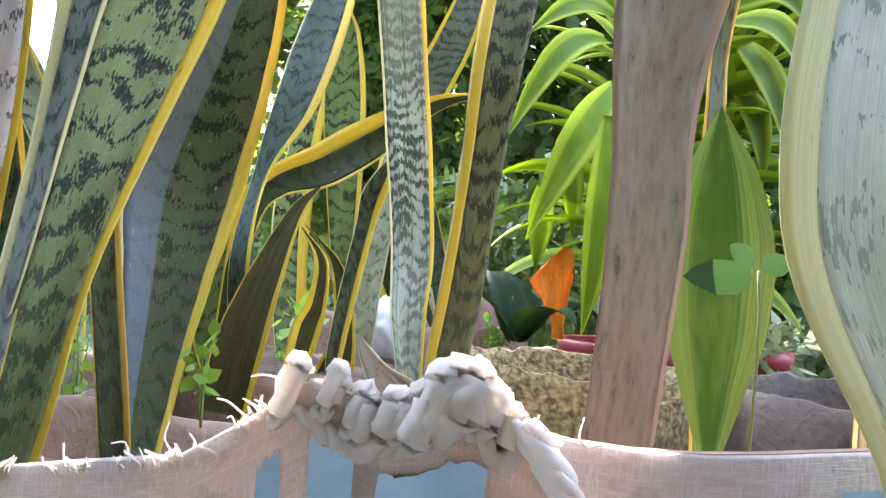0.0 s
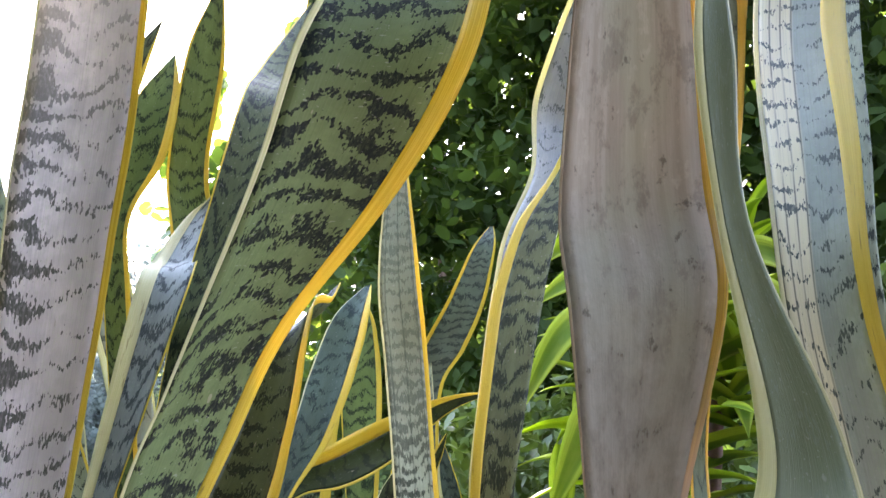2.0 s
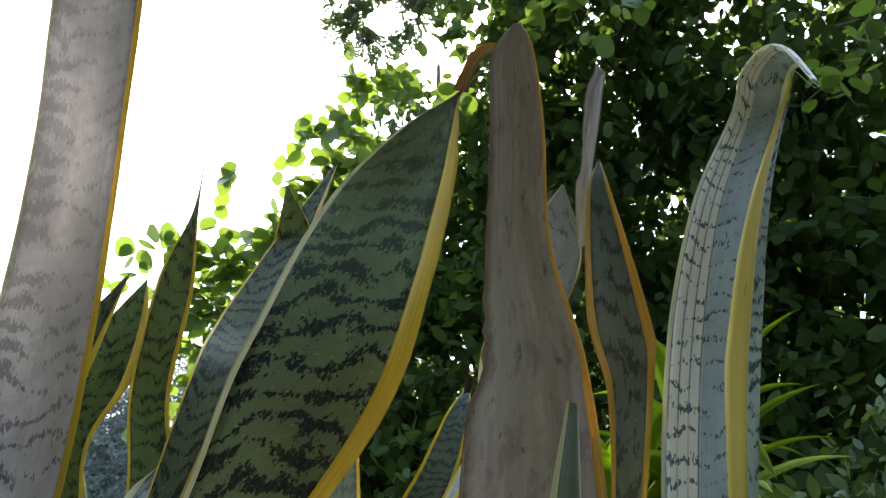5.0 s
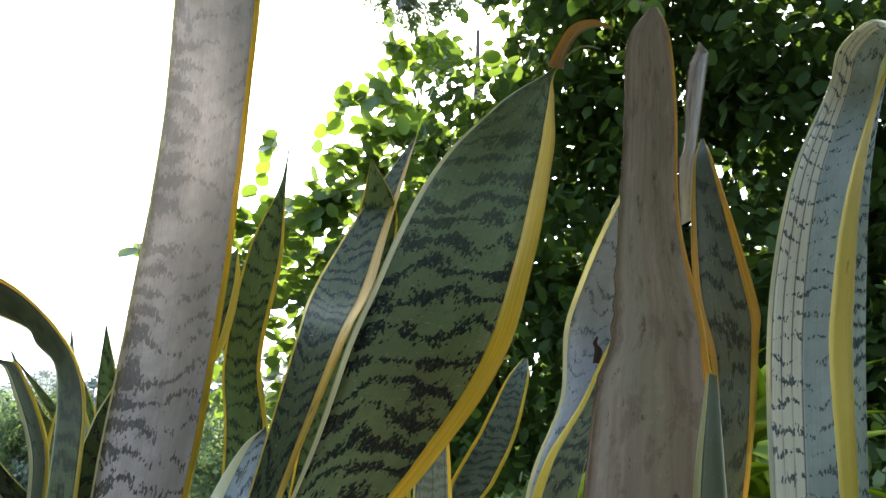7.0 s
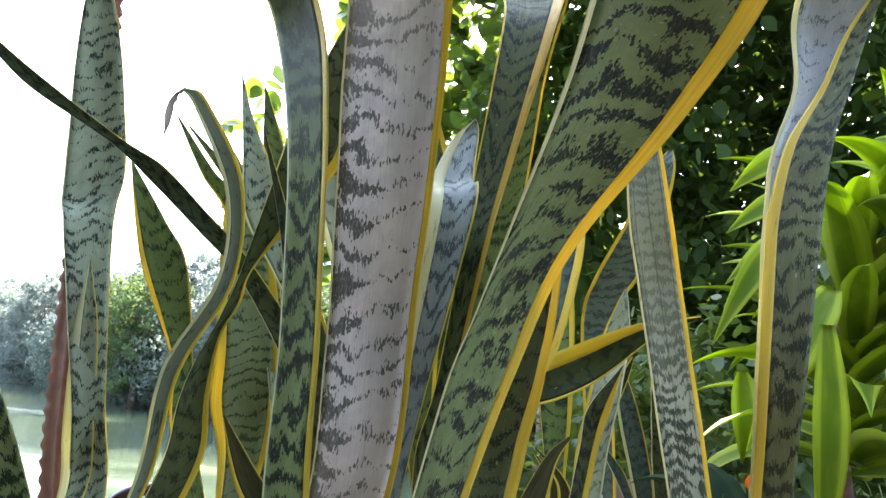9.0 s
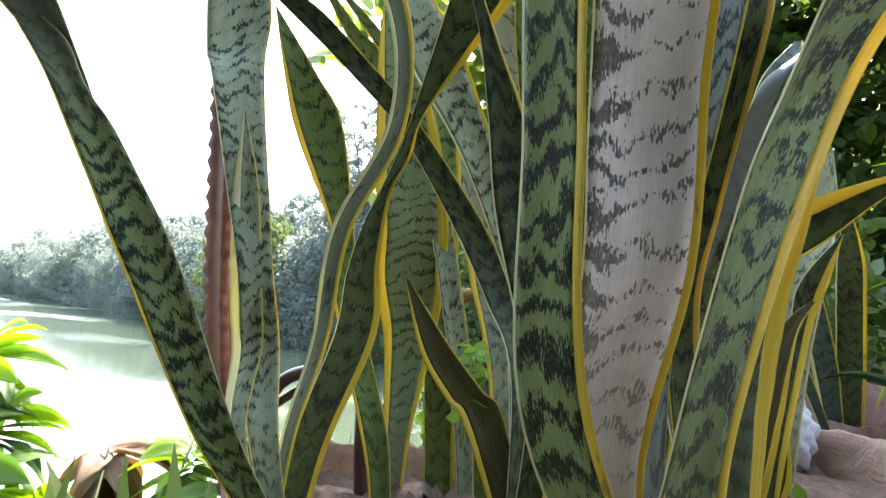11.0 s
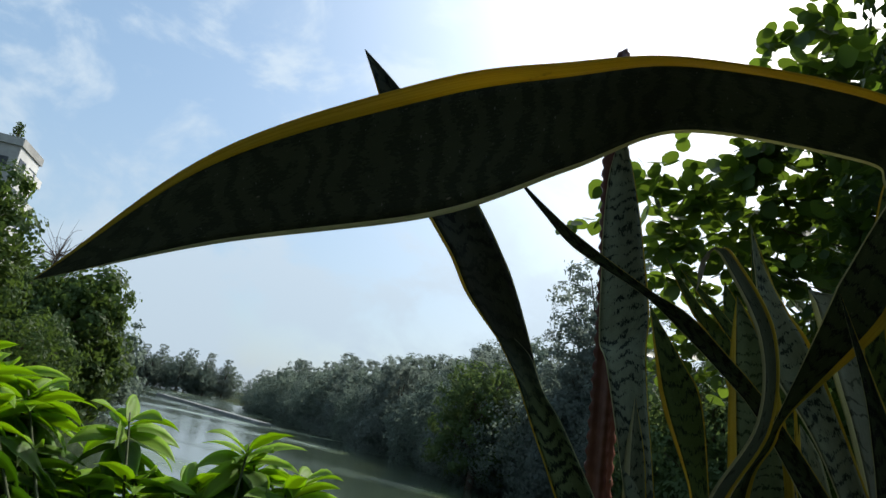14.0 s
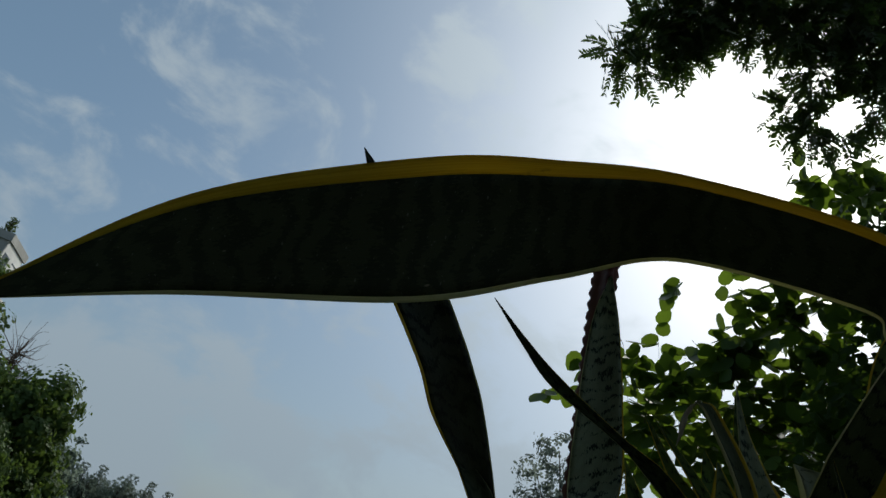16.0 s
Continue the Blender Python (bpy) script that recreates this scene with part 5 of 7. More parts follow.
def flower_pot(at, r, h, mat, label):
    """Round pot with a rolled rim, a wall and soil."""
    p = thing("flower_pot", at, label, "flower pot")
    prof = [(0.0, 0.0), (r * 0.72, 0.0), (r * 0.95, h * 0.86), (r * 1.06, h * 0.87), (r * 1.08, h * 0.98), (r * 1.03, h), (r * 0.95, h * 0.99), (r * 0.92, h * 0.85)]
    n = 40
    v = [(math.cos(i / n * 6.28318) * a, math.sin(i / n * 6.28318) * a, z) for a, z in prof for i in range(n)]
    f = [(j * n + i, j * n + (i + 1) % n, (j + 1) * n + (i + 1) % n, (j + 1) * n + i) for j in range(len(prof) - 1) for i in range(n)]
    child("pot", mesh_from("pot", v, f, mat), p)
    v = [(math.cos(i / n * 6.28318) * r * 0.93 * k, math.sin(i / n * 6.28318) * r * 0.93 * k, h * 0.86) for k in (0.01, 1) for i in range(n)]
    child("soil", mesh_from("soil", v, [(i, (i + 1) % n, n + (i + 1) % n, n + i) for i in range(n)], SOIL), p)
    return p


flower_pot((0.36, 1.42, 0), 0.11, 0.29, REDPOT, "red plastic flower pot under the striped cane plant")
flower_pot((0.66, 1.55, 0), 0.10, 0.29, REDPOT, "red plastic flower pot with trailing leaves")

# ---- snake plants ----
front = thing("snake_plant", (0.02, 0.40, 0.28), "clump of mottled snake plant leaves with yellow edges in a sack", "snake plant", "snake plants")
left = thing("snake_plant", (-0.48, 0.69, 0.22), "clump of twisting banded snake plant leaves by the lake", "snake plant", "snake plants")
back = thing("snake_plant", (-0.20, 1.02, 0.24), "clump of dark green snake plant leaves with yellow edges", "snake plant", "snake plants")
far = thing("snake_plant", (0.05, 1.38, 0.28), "snake plant with pale folded leaves in a cloth pot", "snake plant", "snake plants")
snake_leaf(front, "pale", 0.02, 0.075, 0.12, (-0.2591, 0.4233, 0.2524, 34, 13, 0), (-0.2825, 0.4042, 0.3682, 50, 13, 3), (-0.2648, 0.3793, 0.4759, 57, 14, 5), (-0.2631, 0.3761, 0.5728, 62, 9, 14), (-0.2575, 0.3559, 0.6809, 69, 12, 8), (-0.2559, 0.3451, 0.7958, 73, 8, 6), (-0.2463, 0.3021, 0.9661, 70, 1, 3), (-0.252, 0.2515, 1.1938, 69, 1, 3), (-0.2528, 0.2247, 1.3267, 2, 3, 5))
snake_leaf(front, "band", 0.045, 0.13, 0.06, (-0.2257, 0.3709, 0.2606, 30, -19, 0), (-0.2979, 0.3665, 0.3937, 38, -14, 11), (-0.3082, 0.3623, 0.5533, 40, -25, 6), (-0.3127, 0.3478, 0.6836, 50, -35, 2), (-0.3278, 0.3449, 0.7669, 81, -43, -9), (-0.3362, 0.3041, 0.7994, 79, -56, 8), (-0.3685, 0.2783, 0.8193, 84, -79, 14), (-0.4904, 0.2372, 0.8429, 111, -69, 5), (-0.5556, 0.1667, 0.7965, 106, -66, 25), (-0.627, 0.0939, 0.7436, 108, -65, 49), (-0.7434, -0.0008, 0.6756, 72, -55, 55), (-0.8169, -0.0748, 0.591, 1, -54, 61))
snake_leaf(front, "dark", 0.04, 0.13, 0.12, (-0.242, 0.4091, 0.285, 42, 8, 1), (-0.2286, 0.4255, 0.3903, 40, 33, 5), (-0.1983, 0.4387, 0.5261, 78, 53, 16), (-0.1665, 0.4315, 0.6151, 105, 45, 31), (-0.1009, 0.407, 0.7354, 113, 32, 9), (-0.0559, 0.3816, 0.8369, 131, 13, 8), (-0.0202, 0.4134, 1.0012, 113, 2, 11), (0.0062, 0.4192, 1.072, 57, 2, 2), (0.0308, 0.4205, 1.1164, 7, 8, -11), (0.0548, 0.4017, 1.1331, 2, 21, -36), (0.0742, 0.3908, 1.1248, 3, 22, -36))
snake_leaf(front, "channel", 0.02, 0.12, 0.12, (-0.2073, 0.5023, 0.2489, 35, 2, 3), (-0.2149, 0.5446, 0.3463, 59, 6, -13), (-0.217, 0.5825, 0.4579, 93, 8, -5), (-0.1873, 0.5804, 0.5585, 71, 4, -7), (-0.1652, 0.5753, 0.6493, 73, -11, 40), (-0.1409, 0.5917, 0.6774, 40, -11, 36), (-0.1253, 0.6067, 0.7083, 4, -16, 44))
snake_leaf(front, "ribbed", 0.05, 0.1, 0.12, (-0.017, 0.496, 0.28, 15, 1, 0), (-0.019, 0.504, 0.321, 21, 1, -26), (-0.023, 0.521, 0.366, 27, 0, 3), (-0.027, 0.553, 0.435, 35, 0, 4), (-0.053, 0.593, 0.623, 40, 7, 6), (-0.066, 0.6, 0.714, 41, 7, 7), (-0.078, 0.624, 0.853, 19, 7, 6), (-0.085, 0.621, 0.906, 1, 7, 6))
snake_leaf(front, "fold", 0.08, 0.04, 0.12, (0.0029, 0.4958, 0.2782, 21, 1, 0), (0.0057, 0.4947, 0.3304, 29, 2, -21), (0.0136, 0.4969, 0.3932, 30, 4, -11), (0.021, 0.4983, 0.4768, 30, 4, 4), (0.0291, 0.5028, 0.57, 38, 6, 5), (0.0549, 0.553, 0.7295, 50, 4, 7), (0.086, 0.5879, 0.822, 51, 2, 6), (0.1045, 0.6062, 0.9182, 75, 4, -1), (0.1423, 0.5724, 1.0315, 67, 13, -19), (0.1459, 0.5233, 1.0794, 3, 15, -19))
snake_leaf(front, "dry", 0.02, 0.06, 0.12, (0.0825, 0.3377, 0.2569, 31, -3, -2), (0.0924, 0.3295, 0.4127, 37, 0, 4), (0.0913, 0.3233, 0.507, 47, 10, -9), (0.1022, 0.3149, 0.6265, 98, 17, 10), (0.0999, 0.3242, 0.7035, 119, 27, 18), (0.0917, 0.263, 0.8076, 81, 24, 19), (0.0812, 0.2173, 0.864, 45, 13, 22), (0.0786, 0.1891, 0.9271, 34, 9, 8), (0.0744, 0.1678, 0.9638, 26, 3, 13), (0.0769, 0.1618, 0.9816, 5, 0, 10))
snake_leaf(front, "strip", 0.22, 0.05, 0.12, (0.1407, 0.2176, 0.2523, 16, -1, 0), (0.1306, 0.1808, 0.3455, 27, 0, 4), (0.106, 0.1762, 0.4188, 49, 0, 4), (0.1217, 0.1977, 0.5048, 50, 2, 6), (0.1306, 0.2094, 0.5562, 33, 6, 9), (0.1101, 0.1999, 0.6379, 14, 13, 4), (0.1052, 0.1905, 0.7101, 18, 13, 5), (0.1103, 0.1949, 0.7776, 6, 14, -13))
snake_leaf(front, "bluef", 0.13, 0.16, 0.12, (0.161, 0.42, 0.28, 14, 0, 0), (0.16, 0.44, 0.435, 11, 0, 4), (0.165, 0.447, 0.515, 13, 0, 4), (0.17, 0.452, 0.58, 13, 0, 5), (0.172, 0.377, 0.74, 24, 2, 8), (0.177, 0.372, 0.832, 42, -8, 33), (0.165, 0.354, 0.879, 48, 7, -2), (0.152, 0.343, 0.972, 19, -1, 18), (0.153, 0.347, 1.006, 2, -1, 18))
snake_leaf(front, "drygrey", 0.05, 0.05, 0.3, (0.142, 0.366, 0.937, 10, -7, 31), (0.141, 0.354, 0.983, 14, -3, 24), (0.149, 0.345, 1.067, 21, -5, 28), (0.155, 0.347, 1.091, 11, 9, -7), (0.153, 0.344, 1.099, 2, 9, -7))
snake_leaf(front, "stripe", 0.05, 0.14, 0.12, (0.2249, 0.3436, 0.2727, 50, 3, 0), (0.2187, 0.329, 0.4017, 52, 1, 0), (0.2102, 0.3152, 0.5325, 51, -1, 2), (0.198, 0.3099, 0.6261, 48, -7, 3), (0.2145, 0.3378, 0.7237, 58, -11, 7), (0.2425, 0.3851, 0.8613, 70, -9, 6), (0.277, 0.4135, 1, 65, -4, 2), (0.3232, 0.4378, 1.1177, 50, -1, 1), (0.3274, 0.4172, 1.1488, 50, 7, -9), (0.3299, 0.3746, 1.1417, 32, 21, -33), (0.3323, 0.3401, 1.0842, 9, 26, -38))
snake_leaf(front, "dark2", 0.04, 0.2, 0.12, (-0.2203, 0.4915, 0.2893, 22, 11, 0), (-0.241, 0.4911, 0.446, 21, 11, 5), (-0.2287, 0.4812, 0.5232, 16, 9, 5), (-0.2094, 0.4554, 0.6263, 20, 14, -10), (-0.2027, 0.4679, 0.6872, 28, 9, 4), (-0.1808, 0.4966, 0.845, 49, 7, 5), (-0.1837, 0.565, 0.9193, 64, 6, 5), (-0.1725, 0.6291, 1.0388, 47, 2, 11), (-0.1419, 0.6837, 1.1914, 1, 6, -2))
snake_leaf(front, "blue", 0.3, 0.04, 0.12, (-0.2543, 0.3958, 0.3007, 18, 11, 0), (-0.2528, 0.4349, 0.4537, 17, 11, 5), (-0.2293, 0.4473, 0.6534, 39, 7, 6), (-0.2369, 0.4848, 0.6964, 38, 5, 13), (-0.233, 0.5091, 0.7437, 24, 4, 17), (-0.2262, 0.5096, 0.7615, 1, 4, 17))
snake_leaf(front, "deadleaf", 0.03, 0.12, 0.12, (-0.203, 0.692, 0.245, 46, 1, -10), (-0.19, 0.685, 0.317, 52, 0, 8), (-0.175, 0.689, 0.376, 42, -1, 10), (-0.151, 0.702, 0.448, 15, 2, -18), (-0.131, 0.709, 0.476, 4, 2, -18))
snake_leaf(front, "silver", 0.04, 0.1, 0.12, (0.004, 0.364, 0.28, 19, 0, 0), (-0.006, 0.363, 0.322, 26, 0, 16), (-0.02, 0.362, 0.34, 24, 0, 11), (-0.031, 0.362, 0.351, 15, 0, -7), (-0.04, 0.361, 0.364, 2, 0, -7))
snake_leaf(front, "dryyellow", 0.2, 0.2, 0.2, (0.034, 0.417, 1.12, 16, 9, -6), (0.039, 0.411, 1.135, 12, 12, -15), (0.05, 0.393, 1.146, 12, 19, -30), (0.066, 0.38, 1.145, 9, 33, -50), (0.083, 0.375, 1.137, 4, 51, -62))
snake_leaf(front, "drydark", 0.05, 0.05, 0.3, (0.058, 0.25, 0.791, 4, 4, 4), (0.059, 0.247, 0.798, 5, 7, -4), (0.057, 0.246, 0.802, 3, 7, -4), (0.058, 0.244, 0.806, 1, 7, -4))
snake_leaf(back, "green", 0.06, 0.12, 0.12, (-0.2606, 0.7855, 0.2458, 21, 11, 0), (-0.2944, 0.699, 0.4606, 32, 11, 5), (-0.3059, 0.6941, 0.7341, 52, 7, 7), (-0.3298, 0.6848, 0.8565, 48, 5, 6), (-0.3127, 0.6497, 0.9861, 45, 14, -14), (-0.2983, 0.6268, 1.0775, 8, 17, -25), (-0.3039, 0.6278, 1.1779, 1, 16, -25))
snake_leaf(back, "green", 0.04, 0.2, 0.12, (-0.3522, 0.8304, 0.2404, 22, 4, 0), (-0.3756, 0.7686, 0.4714, 26, 4, 2), (-0.3985, 0.7064, 0.7032, 30, 4, 3), (-0.3989, 0.677, 0.7945, 27, 4, 3), (-0.3757, 0.6616, 0.8657, 56, 5, 2), (-0.3649, 0.6546, 0.9323, 52, 4, 6), (-0.3541, 0.6559, 0.9969, 1, 0, 16))
snake_leaf(back, "green", 0.05, 0.05, 0.12, (-0.277, 0.801, 0.24, 41, 4, 0), (-0.244, 0.752, 0.554, 50, 4, 2), (-0.21, 0.7, 0.866, 58, 4, 5), (-0.185, 0.663, 0.978, 63, 4, 5), (-0.172, 0.636, 1.054, 47, 4, 5), (-0.184, 0.612, 1.113, 1, 4, 5))
snake_leaf(back, "teal", 0.03, 0.2, 0.12, (-0.21, 0.78, 0.24, 15, 0, 0), (-0.204, 0.707, 0.385, 21, 0, 5), (-0.201, 0.746, 0.486, 17, 0, 2), (-0.176, 0.769, 0.568, 48, 1, -3), (-0.158, 0.799, 0.663, 56, -1, 5), (-0.147, 0.815, 0.721, 44, -2, 9), (-0.132, 0.834, 0.763, 7, 1, 1))
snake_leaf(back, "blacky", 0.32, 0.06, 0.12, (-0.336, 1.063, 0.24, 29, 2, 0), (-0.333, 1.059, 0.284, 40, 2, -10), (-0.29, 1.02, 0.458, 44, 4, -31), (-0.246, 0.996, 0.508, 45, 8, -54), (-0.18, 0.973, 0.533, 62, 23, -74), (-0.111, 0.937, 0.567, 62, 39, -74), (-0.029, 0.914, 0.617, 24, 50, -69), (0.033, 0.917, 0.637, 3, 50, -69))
snake_leaf(back, "green", 0.03, 0.14, 0.12, (-0.137, 1.098, 0.213, 21, 0, 3), (-0.153, 1.094, 0.347, 25, 0, 3), (-0.162, 1.087, 0.509, 54, 0, 3), (-0.172, 1.087, 0.649, 66, -1, 6), (-0.178, 1.086, 0.749, 47, -2, 12), (-0.182, 1.081, 0.804, 5, 1, 1))
snake_leaf(back, "pale2", 0.1, 0.05, 0.12, (-0.108, 1.039, 0.202, 20, 0, 3), (-0.11, 1.028, 0.321, 38, 0, 3), (-0.103, 1.025, 0.434, 47, 0, 3), (-0.087, 1.027, 0.525, 48, 0, 3), (-0.073, 1.046, 0.613, 42, 0, 3), (-0.06, 1.049, 0.692, 3, 0, 3))
snake_leaf(back, "band", 0.04, 0.3, 0.12, (-0.238, 1.19, 0.19, 46, 0, 3), (-0.254, 1.185, 0.335, 58, 0, 3), (-0.259, 1.179, 0.484, 64, 0, 3), (-0.243, 1.176, 0.627, 48, 0, 3), (-0.221, 1.181, 0.757, 38, 0, 3), (-0.213, 1.175, 0.825, 4, 0, 3))
snake_leaf(back, "deadleaf", 0.1, 0.14, 0.12, (-0.161, 0.968, 0.205, 37, 0, 3), (-0.142, 0.964, 0.242, 57, 0, 6), (-0.127, 0.958, 0.304, 35, 3, -19), (-0.141, 0.948, 0.396, 21, 2, -17), (-0.189, 0.942, 0.45, 3, 3, -23))
snake_leaf(back, "silver", 0.14, 0.05, 0.12, (-0.372, 0.868, 0.24, 31, 23, 0), (-0.38, 0.851, 0.358, 38, 23, 6), (-0.389, 0.834, 0.475, 45, 23, 11), (-0.409, 0.793, 0.609, 51, 23, 11), (-0.433, 0.757, 0.71, 55, 23, 11), (-0.455, 0.729, 0.785, 51, 23, 11), (-0.481, 0.712, 0.802, 2, 23, 11))
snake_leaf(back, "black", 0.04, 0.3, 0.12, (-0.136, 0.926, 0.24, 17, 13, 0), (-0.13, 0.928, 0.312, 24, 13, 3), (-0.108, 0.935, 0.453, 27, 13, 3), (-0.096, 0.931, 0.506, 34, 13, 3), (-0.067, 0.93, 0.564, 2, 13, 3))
snake_leaf(back, "deadleaf", 0.3, 0.2, 0.12, (-0.18, 0.89, 0.24, 28, 13, 0), (-0.166, 0.888, 0.316, 38, 13, 2), (-0.155, 0.886, 0.349, 26, 15, -12), (-0.153, 0.88, 0.403, 17, 13, 1), (-0.178, 0.869, 0.442, 3, 14, -8))
snake_leaf(far, "slim", 0.1, 0.1, 0.12, (-0.0667, 1.4061, 0.2167, 57, 13, 0), (-0.0843, 1.4147, 0.4452, 62, 13, 1), (-0.0957, 1.4209, 0.6737, 72, 13, 2), (-0.0589, 1.4142, 0.7707, 96, 11, 6), (-0.0135, 1.4035, 0.8696, 80, 10, -2), (0.0218, 1.3955, 0.9852, 53, 6, 4), (0.0394, 1.4071, 1.0425, 10, 7, 6))
snake_leaf(left, "band2", 0.025, 0.03, 0.12, (-0.5591, 0.5651, 0.2192, 16, 19, 0), (-0.5873, 0.5628, 0.3183, 27, 21, 9), (-0.613, 0.5845, 0.3956, 36, 26, 10), (-0.618, 0.5683, 0.4821, 33, 30, 9), (-0.6618, 0.5815, 0.6539, 50, 32, 10), (-0.6828, 0.6035, 0.7256, 73, 25, 31), (-0.7042, 0.5919, 0.9092, 41, 29, 8), (-0.7017, 0.5694, 0.9862, 4, 24, 10))
snake_leaf(left, "band2", 0.3, 0.05, 0.12, (-0.572, 0.562, 0.22, 14, 20, 0), (-0.608, 0.55, 0.321, 19, 20, 9), (-0.622, 0.576, 0.396, 28, 23, 11), (-0.624, 0.57, 0.447, 30, 23, 11), (-0.632, 0.567, 0.542, 25, 23, 11), (-0.638, 0.562, 0.62, 1, 23, 11))
snake_leaf(left, "bandq", 0.05, 0.03, 0.12, (-0.5313, 0.5443, 0.2168, 21, 20, 0), (-0.5753, 0.4814, 0.3319, 33, 20, 9), (-0.6254, 0.4493, 0.4607, 42, 23, 11), (-0.6798, 0.4347, 0.5596, 35, 22, 16), (-0.7066, 0.4249, 0.605, 33, 28, -12), (-0.7294, 0.4185, 0.6431, 38, 28, -13), (-0.7492, 0.4124, 0.6643, 22, 27, -8))
snake_leaf(left, "turned", 0.06, 0.03, 0.12, (-0.7207, 0.4399, 0.6164, 77, 37, -45), (-0.7504, 0.3912, 0.696, 59, 31, 3), (-0.7662, 0.3514, 0.7496, 60, 30, 12), (-0.8329, 0.2994, 0.8584, 67, 29, 14), (-0.8207, 0.2265, 0.8891, 29, 37, 18), (-0.8467, 0.1957, 0.9349, 1, 37, 17))
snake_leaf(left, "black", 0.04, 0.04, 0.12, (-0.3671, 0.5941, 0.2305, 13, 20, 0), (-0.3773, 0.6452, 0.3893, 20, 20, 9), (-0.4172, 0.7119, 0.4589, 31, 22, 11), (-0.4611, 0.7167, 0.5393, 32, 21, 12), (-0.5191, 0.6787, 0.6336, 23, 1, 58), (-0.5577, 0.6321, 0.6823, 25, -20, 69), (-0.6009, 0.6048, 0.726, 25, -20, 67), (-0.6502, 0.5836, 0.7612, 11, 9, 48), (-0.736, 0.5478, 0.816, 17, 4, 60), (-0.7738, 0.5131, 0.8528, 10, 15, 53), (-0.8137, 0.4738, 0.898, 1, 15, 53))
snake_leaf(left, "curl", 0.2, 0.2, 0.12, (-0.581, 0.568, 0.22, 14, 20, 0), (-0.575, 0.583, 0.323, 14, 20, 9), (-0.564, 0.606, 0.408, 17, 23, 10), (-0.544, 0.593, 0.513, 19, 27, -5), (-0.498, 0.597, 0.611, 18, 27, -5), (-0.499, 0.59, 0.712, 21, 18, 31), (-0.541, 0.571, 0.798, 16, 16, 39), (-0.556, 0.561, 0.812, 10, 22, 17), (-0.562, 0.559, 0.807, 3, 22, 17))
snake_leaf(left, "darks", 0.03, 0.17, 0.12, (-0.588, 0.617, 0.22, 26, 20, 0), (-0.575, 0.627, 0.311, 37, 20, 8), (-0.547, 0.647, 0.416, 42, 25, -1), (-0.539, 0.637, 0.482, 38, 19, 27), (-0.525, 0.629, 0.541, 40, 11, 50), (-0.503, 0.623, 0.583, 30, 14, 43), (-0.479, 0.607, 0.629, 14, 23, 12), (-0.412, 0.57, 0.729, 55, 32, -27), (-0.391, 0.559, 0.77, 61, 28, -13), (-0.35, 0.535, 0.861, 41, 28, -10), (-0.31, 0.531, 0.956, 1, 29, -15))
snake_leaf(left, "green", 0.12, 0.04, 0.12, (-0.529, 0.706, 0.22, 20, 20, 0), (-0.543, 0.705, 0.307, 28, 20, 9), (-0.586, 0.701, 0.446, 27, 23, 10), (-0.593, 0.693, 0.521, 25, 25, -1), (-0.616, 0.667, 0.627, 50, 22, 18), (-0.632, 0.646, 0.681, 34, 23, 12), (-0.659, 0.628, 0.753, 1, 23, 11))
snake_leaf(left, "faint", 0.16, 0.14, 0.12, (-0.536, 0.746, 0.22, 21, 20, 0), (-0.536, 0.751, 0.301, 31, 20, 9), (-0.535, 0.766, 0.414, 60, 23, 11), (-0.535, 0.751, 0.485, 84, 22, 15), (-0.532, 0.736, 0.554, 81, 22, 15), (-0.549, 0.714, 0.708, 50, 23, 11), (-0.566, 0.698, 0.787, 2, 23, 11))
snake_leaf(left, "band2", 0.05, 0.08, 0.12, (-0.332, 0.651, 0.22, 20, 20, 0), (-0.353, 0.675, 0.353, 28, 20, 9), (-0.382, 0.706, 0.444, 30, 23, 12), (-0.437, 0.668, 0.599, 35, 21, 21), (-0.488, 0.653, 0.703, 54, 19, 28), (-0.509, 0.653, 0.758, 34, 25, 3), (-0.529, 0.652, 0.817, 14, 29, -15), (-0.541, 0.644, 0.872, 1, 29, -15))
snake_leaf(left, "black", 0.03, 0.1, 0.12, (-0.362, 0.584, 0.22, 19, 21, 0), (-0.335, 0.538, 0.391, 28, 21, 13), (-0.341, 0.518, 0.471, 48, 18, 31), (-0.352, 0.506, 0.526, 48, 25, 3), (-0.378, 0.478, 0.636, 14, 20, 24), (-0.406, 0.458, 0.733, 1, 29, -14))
snake_leaf(left, "green", 0.03, 0.1, 0.12, (-0.488, 0.806, 0.22, 15, 23, 0), (-0.51, 0.836, 0.375, 18, 23, 6), (-0.534, 0.862, 0.53, 22, 23, 10), (-0.58, 0.837, 0.695, 28, 18, 7), (-0.604, 0.826, 0.787, 28, 13, 3), (-0.619, 0.816, 0.838, 2, 13, 3))
snake_leaf(left, "green", 0.03, 0.1, 0.12, (-0.5, 0.805, 0.22, 32, 13, 0), (-0.514, 0.809, 0.426, 39, 13, 2), (-0.527, 0.811, 0.633, 45, 13, 3), (-0.539, 0.796, 0.738, 41, 13, 2), (-0.554, 0.781, 0.824, 31, 15, -11), (-0.572, 0.766, 0.906, 2, 15, -11))
snake_leaf(left, "green", 0.12, 0.03, 0.12, (-0.452, 0.804, 0.22, 16, 19, 0), (-0.503, 0.812, 0.452, 20, 19, 14), (-0.555, 0.816, 0.682, 22, 19, 29), (-0.604, 0.776, 0.766, 17, 17, 34), (-0.663, 0.73, 0.84, 1, 19, 27))
